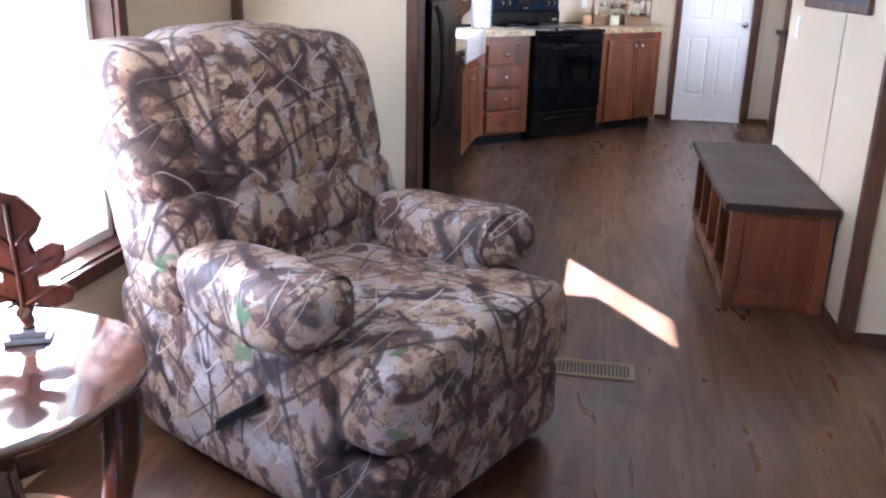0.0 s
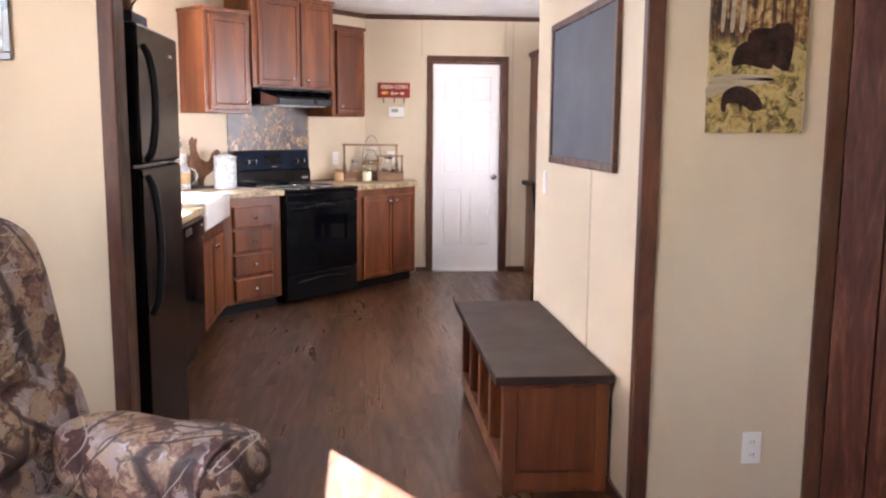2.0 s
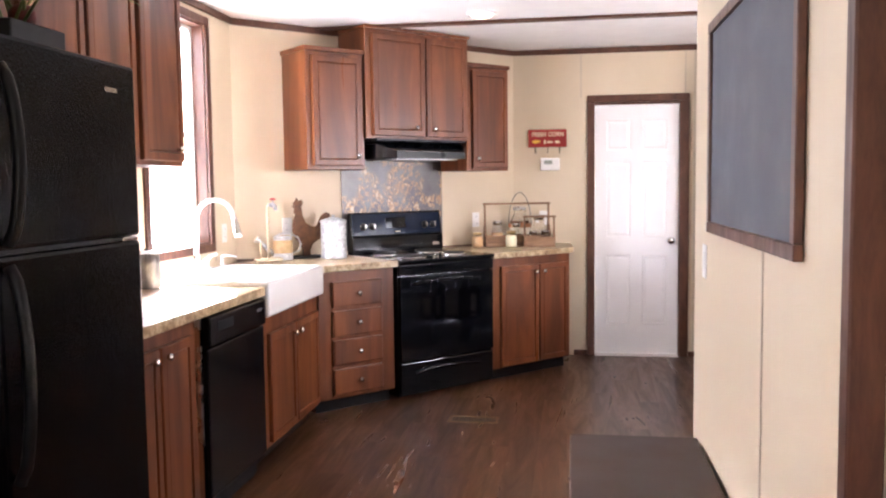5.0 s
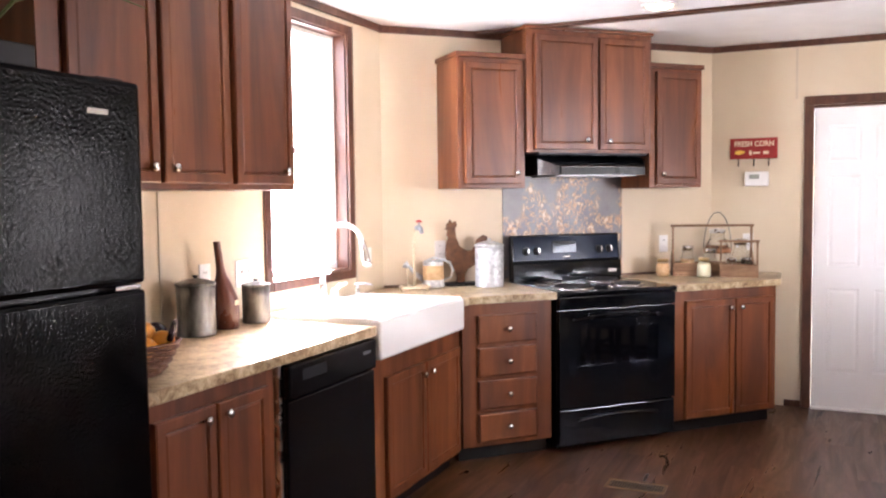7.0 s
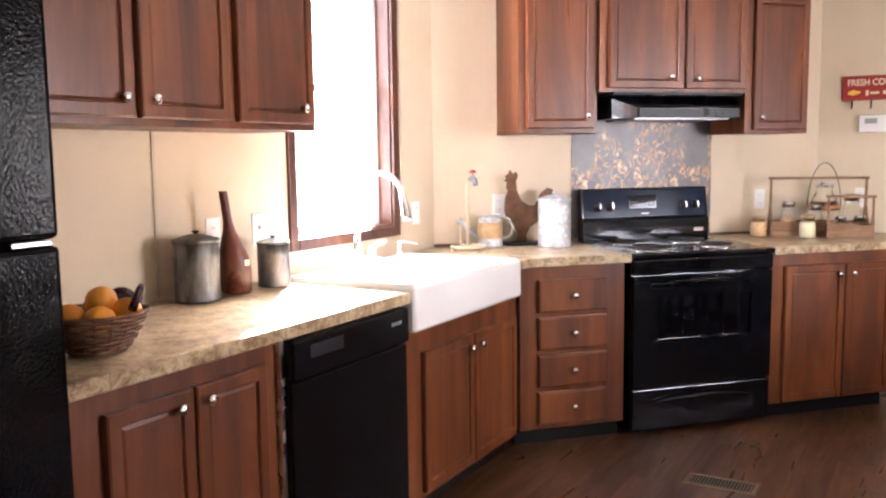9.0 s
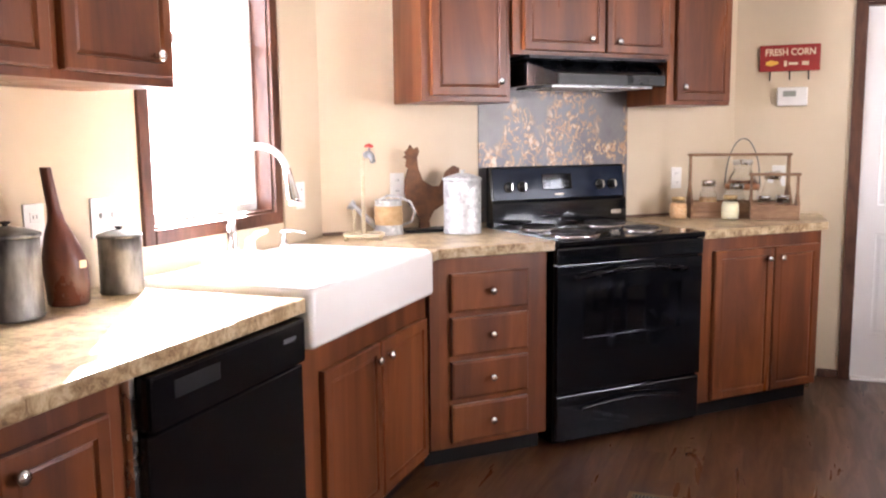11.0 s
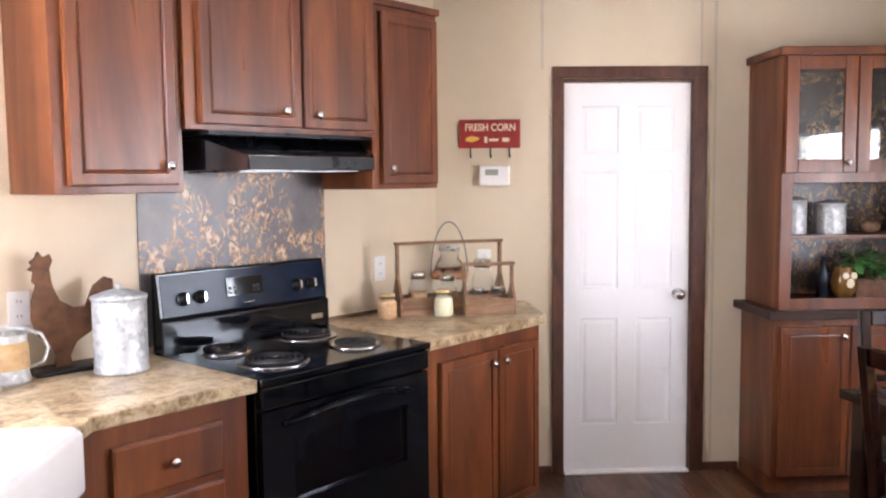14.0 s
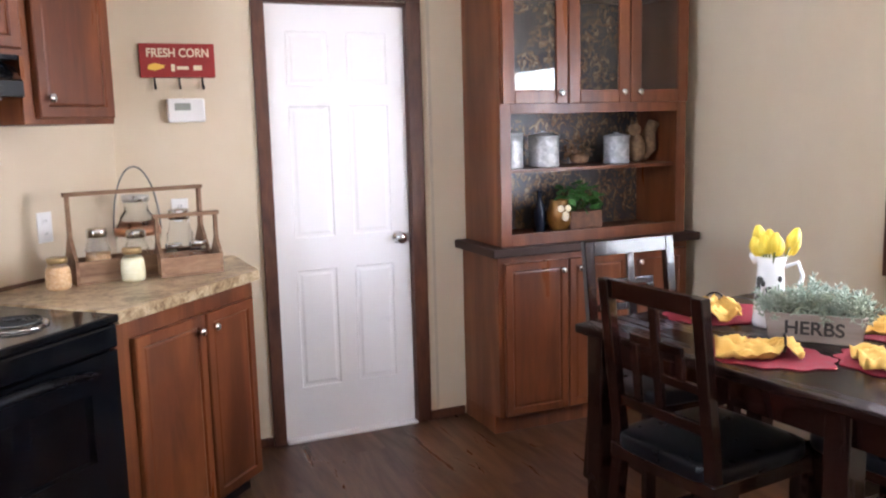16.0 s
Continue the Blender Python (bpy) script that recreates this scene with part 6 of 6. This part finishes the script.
part("jug_lid", lathe([(0.051, 0.27), (0.053, 0.27), (0.053, 0.295), (0, 0.30)], 28), NICKEL, lt)
part("copper_band", lathe([(0.0885, 0.135), (0.0905, 0.135), (0.0905, 0.165), (0.0865, 0.165)], 36), plain("copper_band", (0.45, 0.2, 0.1), (0.6, 0.3, 0.16), 0.35, 0.9), lt)
part("bail", tube([(0.09 * math.cos(a_), 0, 0.15 + 0.26 * math.sin(a_)) for a_ in np.linspace(0, math.pi, 24)], 0.0035, 8), OLD_ZINC, lt)

# ---- on the fridge ----
tray = thing("planter_box", "dark planter box with grass leaves on the fridge", "planter", pose(-0.29, 4.46, FT + 0.0015))
part("box", boxes((-0.14, 0.14, -0.11, 0.11, 0, 0.055), bevel=0.004), BLACK_PLASTIC, tray)
WOVEN_RED = plain("dark_red_weave", (0.05, 0.008, 0.006), (0.17, 0.03, 0.02), 0.7, scale=60)
GRASS = plain("olive_grass_leaf", (0.07, 0.10, 0.025), (0.16, 0.19, 0.06), 0.5, scale=20)
rg = random.Random(5)
for i in range(26):
    a_ = rg.uniform(0, 6.28)
    r_, h_ = rg.uniform(0.16, 0.42), rg.uniform(0.12, 0.28)
    s0 = Vector((rg.uniform(-0.09, 0.09), rg.uniform(-0.06, 0.06), 0.05))
    pts = [s0, s0 + Vector((r_ * 0.25 * math.cos(a_), r_ * 0.25 * math.sin(a_), h_ * 0.7)), s0 + Vector((r_ * 0.65 * math.cos(a_), r_ * 0.65 * math.sin(a_), h_)), s0 + Vector((r_ * math.cos(a_), r_ * math.sin(a_), h_ * 0.75))]
    part("grass_leaf", tube(pts, [0.004, 0.005, 0.004, 0.001], 5), GRASS, tray)
part("woven_ball", puff(0.07, 0.03, 0.085, 0.034, 0.034, 0.032, 1.0, 20, 14, wrinkle=0.2), WOVEN_RED, tray, "dark red woven ball")
part("flowers", puff(-0.02, -0.04, 0.14, 0.05, 0.05, 0.04, 0.9, 20, 14, wrinkle=0.3), YELLOW, tray, "yellow blossom cluster")

# ---- hutch things ----
SH = 1.2485
canister(2.425, YD - 0.20, SH, 0.068, 0.19, ZINC, "galvanized canister on the hutch shelf", "hutch canisters")
canister(2.615, YD - 0.20, SH, 0.074, 0.17, ZINC, "wide galvanized canister on the hutch shelf", "hutch canisters")
canister(3.035, YD - 0.20, SH, 0.064, 0.155, ZINC, "short galvanized canister on the hutch shelf", "hutch canisters")
FUR = plain("tan_carved_figure", (0.13, 0.075, 0.035), (0.30, 0.195, 0.10), 0.8, scale=40, fine=200, strength=0.5)
sq = puff(0, 0, 0.075, 0.042, 0.055, 0.075, 0.95, wrinkle=0.06)
puff(-0.02, -0.02, 0.165, 0.028, 0.034, 0.03, 0.95, bm=sq, wrinkle=0.05)
tube([(0.045, 0.0, 0.02), (0.085, 0.0, 0.07), (0.08, 0.0, 0.14), (0.105, 0.0, 0.19), (0.14, 0.0, 0.185)], [0.02, 0.036, 0.034, 0.03, 0.012], 14, bm=sq)
tube([(-0.03, -0.02, 0.185), (-0.034, -0.02, 0.212)], [0.01, 0.004], 8, bm=sq)
tube([(-0.012, -0.02, 0.185), (-0.008, -0.02, 0.212)], [0.01, 0.004], 8, bm=sq)
solid("animal_figurine", sq, FUR, "small tan carved woodland figurine on the hutch shelf", "figurine", pose(3.15, YD - 0.20, SH))
BL_ = 0.9305
owl = thing("vase", "gold-brown glazed vase with a pale face pattern", "vase", pose(2.685, YD - 0.22, BL_), )
part("vase_body", lathe([(0, 0), (0.04, 0), (0.06, 0.04), (0.064, 0.085), (0.052, 0.13), (0.044, 0.145), (0.048, 0.155), (0.04, 0.155), (0.036, 0.14)], 32), plain("gold_glaze", (0.13, 0.06, 0.015), (0.26, 0.13, 0.03), 0.15, 0.3, scale=20), owl)
for s in (-1, 1):
    part("pale_spot", puff(s * 0.02, -0.055, 0.115, 0.017, 0.006, 0.017, 1.0, 16, 10), CREAM, owl)
part("pale_patch", puff(0.002, -0.06, 0.078, 0.02, 0.006, 0.024, 1.0, 16, 10), CREAM, owl)
db = thing("dark_bottle", "dark blue glass bottle on the hutch", "bottle", pose(2.60, YD - 0.18, BL_))
part("bottle_glass", lathe([(0, 0), (0.03, 0), (0.032, 0.1), (0.012, 0.15), (0.012, 0.2), (0, 0.2)], 20), plain("dark_blue_glass", (0.01, 0.014, 0.025), (0.02, 0.03, 0.05), 0.08), db)
herb = thing("potted_plant", "leafy green plant in a brown basket on the hutch", "plant", pose(2.82, YD - 0.20, BL_))
part("pot", boxes((-0.095, 0.095, -0.06, 0.06, 0, 0.095), bevel=0.008), WICKER, herb)
LEAF = plain("fresh_green_leaf", (0.03, 0.11, 0.02), (0.08, 0.24, 0.045), 0.45, scale=20)
rg = random.Random(9)
lm = bmesh.new()
vs = [lm.verts.new(c_) for c_ in ((0, 0, 0), (0.016, 0.014, 0.004), (0.018, 0.03, 0.002), (0, 0.052, -0.006), (-0.018, 0.03, 0.002), (-0.016, 0.014, 0.004), (0, 0.026, -0.004))]
for a_, b_ in ((0, 1), (1, 2), (2, 3), (3, 4), (4, 5), (5, 0)):
    lm.faces.new((vs[a_], vs[b_], vs[6]))
leaf_me = bpy.data.meshes.new("leaf")
lm.to_mesh(leaf_me)
lm.free()
leaf_me.materials.append(LEAF)
for i in range(110):
    d_ = Vector((rg.gauss(0, 1), rg.gauss(0, 0.8), rg.uniform(0.0, 1.3))).normalized()
    r_ = rg.uniform(0.05, 0.115)
    c_ = Vector((d_.x * r_ * 1.15, d_.y * r_ * 0.9, 0.10 + d_.z * r_ * 1.35))
    part_at("leaf", leaf_me, herb, Matrix.Translation(c_) @ Euler((rg.uniform(-0.9, 0.5), rg.uniform(-0.6, 0.6), rg.uniform(0, 6.28))).to_matrix().to_4x4() @ Matrix.Scale(rg.uniform(0.7, 1.2), 4))
for i in range(8):
    a_ = rg.uniform(0, 6.28)
    part("stem", tube([(0, 0, 0.08), (0.03 * math.cos(a_), 0.03 * math.sin(a_), 0.15), (0.07 * math.cos(a_), 0.06 * math.sin(a_), 0.2)], 0.002, 5), GRASS, herb)

# dried seed heads between the canisters
DRIED = plain("dried_brown_seedhead", (0.09, 0.045, 0.022), (0.27, 0.16, 0.08), 0.8, scale=40)
dried_me = leaf_me.copy()
dried_me.materials.clear()
dried_me.materials.append(DRIED)
dry = thing("dried_arrangement", "small bunch of dried brown seed heads on the hutch shelf", "dried flowers", pose(2.83, YD - 0.17, SH))
part("bunch_base", puff(0, 0, 0.03, 0.05, 0.035, 0.03, 0.9, 20, 12, wrinkle=0.2), DRIED, dry)
rg = random.Random(21)
for i in range(70):
    d_ = Vector((rg.gauss(0, 1), rg.gauss(0, 0.6), rg.uniform(0.1, 1.3))).normalized()
    r_ = rg.uniform(0.04, 0.085)
    part_at("seed_head", dried_me, dry, Matrix.Translation((d_.x * r_ * 1.1, d_.y * r_ * 0.7, 0.03 + d_.z * r_ * 1.3)) @ Euler((rg.uniform(-1.2, 1.2), rg.uniform(-1.0, 1.0), rg.uniform(0, 6.28))).to_matrix().to_4x4() @ Matrix.Scale(rg.uniform(0.35, 0.7), 4))

# ---- table setting ----
TT = TZ + 0.0015
MAROON = plain("red_felt_placemat", (0.165, 0.003, 0.011), (0.24, 0.006, 0.018), 0.9, scale=40, fine=300, strength=0.4)
GOLD = plain("yellow_cloth_napkin", (0.68, 0.40, 0.075), (0.76, 0.50, 0.13), 0.85, scale=10, fine=400, strength=0.3)


def placemat(x, y, turn_, label):
    pts = []
    for i in range(72):
        a_ = 2 * math.pi * i / 72
        r_ = 1 + 0.13 * (2 * abs((a_ * 11 / (2 * math.pi)) % 1 - 0.5)) - 0.06 + 0.05 * math.sin(a_ * 3 + 1)
        pts.append((0.20 * r_ * math.cos(a_), 0.15 * r_ * math.sin(a_)))
    solid("placemat", prism(pts, 0.003, axis="z", at=0), MAROON, label, "placemat", pose(x, y, TT, 0, 0, turn_), "placemats")


def napkin(x, y, turn_, seed, label):
    bm_ = bmesh.new()
    n_ = 26
    grid = []
    for i in range(n_):
        row = []
        for k_ in range(n_):
            u_, v_ = i / (n_ - 1) - 0.5, k_ / (n_ - 1) - 0.5
            pinch = 1 - 0.62 * math.exp(-((u_ - 0.3) / 0.1) ** 2)
            z_ = 0.016 + 0.022 * noise.noise(Vector((u_ * 6 + seed, v_ * 9, seed))) + 0.026 * math.exp(-((u_ - 0.3) / 0.1) ** 2) + 0.02 * (0.5 - u_) * math.sin(v_ * 13 + seed) + 0.012 * noise.noise(Vector((u_ * 16, v_ * 18, seed + 4)))
            row.append(bm_.verts.new((u_ * 0.24, v_ * (0.17 - 0.05 * u_) * pinch + 0.02 * noise.noise(Vector((u_ * 7, seed, 2))), max(z_, 0.002))))
        grid.append(row)
    for i in range(n_ - 1):
        for k_ in range(n_ - 1):
            bm_.faces.new((grid[i][k_], grid[i + 1][k_], grid[i + 1][k_ + 1], grid[i][k_ + 1])).smooth = True
    t_ = thing("napkin", label, "napkin", pose(x, y, TT + 0.004, 0, 0, turn_), "napkins")
    cl = part("cloth", bm_, GOLD, t_)
    md = cl.modifiers.new("thickness", "SOLIDIFY")
    md.thickness = 0.003
    part("napkin_ring", tube([(0.072, 0.03 * math.cos(a_), 0.036 + 0.026 * math.sin(a_)) for a_ in np.linspace(0, 2 * math.pi, 24, endpoint=False)], 0.004, 6, closed=True), DARK_IRON, t_)


for i, (x, y, r_) in enumerate(((2.36, 7.46, -75), (2.60, 7.93, 10), (2.62, 7.18, -70), (2.88, 7.52, 100))):
    placemat(x, y, r_, "red scalloped felt placemat on the table")
    napkin(x - 0.02, y, r_ + 35, 3.0 + i * 5, "crumpled yellow cloth napkin in a dark ring")

hb = thing("herb_box", "whitewashed wooden herb box with lettering and grey-green sprigs", "planter", pose(2.625, 7.515, TT, 0, 0, -52))
HBOX = plain("whitewashed_wood", (0.24, 0.20, 0.165), (0.37, 0.325, 0.28), 0.75, scale=12, stretch=(0.4, 1, 3))
bw, bh = 0.285, 0.085
for y0, y1 in ((-0.055, -0.045), (0.045, 0.055)):
    part("side_board", squash(boxes((-bw / 2, bw / 2, y0, y1, 0, bh)), lambda c: Vector((c.x * (0.9 + 0.1 * c.z / bh), c.y, c.z))), HBOX, hb)
for x0 in (-1, 1):
    part("end_board", squash(boxes((x0 * bw / 2 - 0.005, x0 * bw / 2 + 0.005, -0.0448, 0.0448, 0, bh)), lambda c: Vector((c.x * (0.9 + 0.1 * c.z / bh), c.y, c.z))), HBOX, hb)
part("bottom_board", boxes((-bw * 0.43, bw * 0.43, -0.0445, 0.0445, 0.002, 0.05)), HBOX, hb)
lettering("lettering", "HERBS", 0.058, Matrix.Translation((0, -0.0555, 0.024)) @ UPR, plain("black_stencil", (0.02, 0.018, 0.016), (0.04, 0.035, 0.03), 0.7), hb, 1.05)
SAGE = plain("grey_green_sprig", (0.26, 0.33, 0.25), (0.42, 0.49, 0.38), 0.7, scale=30)
rg = random.Random(3)
nm = bmesh.new()
for i in range(7):
    tube([(0, 0, 0.006 * i), (0.011 * math.cos(i * 2.4), 0.011 * math.sin(i * 2.4), 0.006 * i + 0.009)], [0.0022, 0.0012], 5, bm=nm)
tube([(0, 0, 0), (0, 0, 0.05)], [0.0018, 0.001], 5, bm=nm)
for f in nm.faces:
    f.smooth = True
sprig_me = bpy.data.meshes.new("sprig")
nm.to_mesh(sprig_me)
nm.free()
sprig_me.materials.append(SAGE)
for i in range(240):
    x_, y_ = rg.uniform(-0.16, 0.16), rg.uniform(-0.06, 0.06)
    z_ = 0.06 + rg.uniform(0, 0.095) * (1 - abs(x_) / 0.3)
    part_at("sprig", sprig_me, hb, Matrix.Translation((x_, y_, z_)) @ Euler((rg.gauss(0, 0.6), rg.gauss(x_ * 4, 0.6), rg.uniform(0, 6.28))).to_matrix().to_4x4() @ Matrix.Scale(rg.uniform(0.9, 1.5), 4))

pt = thing("pitcher", "white enamel pitcher with a faint dark print holding tulips", "pitcher", pose(2.635, 7.72, TT, 0, 0, -40))
part("pitcher_body", lathe([(0, 0), (0.052, 0), (0.055, 0.01), (0.05, 0.08), (0.043, 0.17), (0.042, 0.2), (0.05, 0.235), (0.046, 0.236), (0.038, 0.2), (0.036, 0.05), (0, 0.05)], 36), PORCELAIN, pt)
part("pitcher_handle", tube([(0.044, 0, 0.2), (0.085, 0, 0.215), (0.1, 0, 0.17), (0.085, 0, 0.11), (0.05, 0, 0.08)], 0.007, 10), PORCELAIN, pt)
part("pitcher_lip", tube([(-0.04, 0, 0.22), (-0.06, 0, 0.238), (-0.068, 0, 0.24)], [0.02, 0.013, 0.006], 12), PORCELAIN, pt)
rg = random.Random(12)
INK = plain("dark_print", (0.05, 0.05, 0.045), (0.13, 0.12, 0.1), 0.5)
for i in range(16):
    a_, z_ = rg.uniform(-2.6, -0.9), rg.uniform(0.05, 0.17)
    r_ = 0.0515 - 0.055 * (z_ - 0.05)
    part("printed_motif", puff(r_ * math.cos(a_), r_ * math.sin(a_), z_, 0.008, 0.008, 0.011, 1.0, 10, 6), INK, pt)
TULIP = plain("yellow_tulip", (0.78, 0.55, 0.02), (0.88, 0.7, 0.08), 0.5, scale=20)
for i in range(9):
    a_ = i * 2.4
    r_ = 0.012 + 0.034 * (i % 3) / 2
    top = Vector((r_ * 1.5 * math.cos(a_), r_ * 1.5 * math.sin(a_), 0.245 + 0.035 * ((i * 7) % 4) / 3))
    tl = solid("tulip", tube([(0.2 * top.x, 0.2 * top.y, 0.06), (0.5 * top.x, 0.5 * top.y, 0.2), tuple(top)], 0.003, 6), GRASS, "yellow tulip standing in the pitcher", "flower", pose(2.635, 7.72, TT, 0, 0, -40), "tulips")
    for k_ in range(5):
        b_ = k_ * 1.2566 + i
        off = Vector((0.010 * math.cos(b_), 0.010 * math.sin(b_), 0.026))
        z0_ = top.z + off.z
        part("petal", squash(puff(top.x + off.x, top.y + off.y, z0_ - 0.004, 0.0135, 0.0135, 0.033, 0.95, 12, 10), lambda c: Vector((top.x + (c.x - top.x) * (1 - 0.55 * max(0, (c.z - z0_) / 0.03)) + 0.25 * top.x * (c.z - top.z) / 0.05, top.y + (c.y - top.y) * (1 - 0.55 * max(0, (c.z - z0_) / 0.03)), c.z))), TULIP, tl)

# ---- floor planks ----
PW, PLEN = 0.152, 1.22
plank_meshes = {}


def plank(length):
    key = round(length, 3)
    if key not in plank_meshes:
        bm_ = boxes((0, PW, 0, key, -0.0078, 0))
        me = bpy.data.meshes.new("plank")
        bm_.to_mesh(me)
        bm_.free()
        me.materials.append(FLOORING)
        plank_meshes[key] = me
    return plank_meshes[key]


col_n = math.ceil((XR - XL + 0.04) / PW)
for i in range(col_n):
    x = XL - 0.02 + i * PW
    y = YB - 0.05
    step = PLEN * (0.33, 0.83, 0.58, 1.0)[i % 4]
    while y < YD + 0.05 - 0.01:
        length = min(step, YD + 0.06 - y)
        part_at("plank", plank(length), floor, Matrix.Translation((x, y, 0)))
        y += length
        step = PLEN
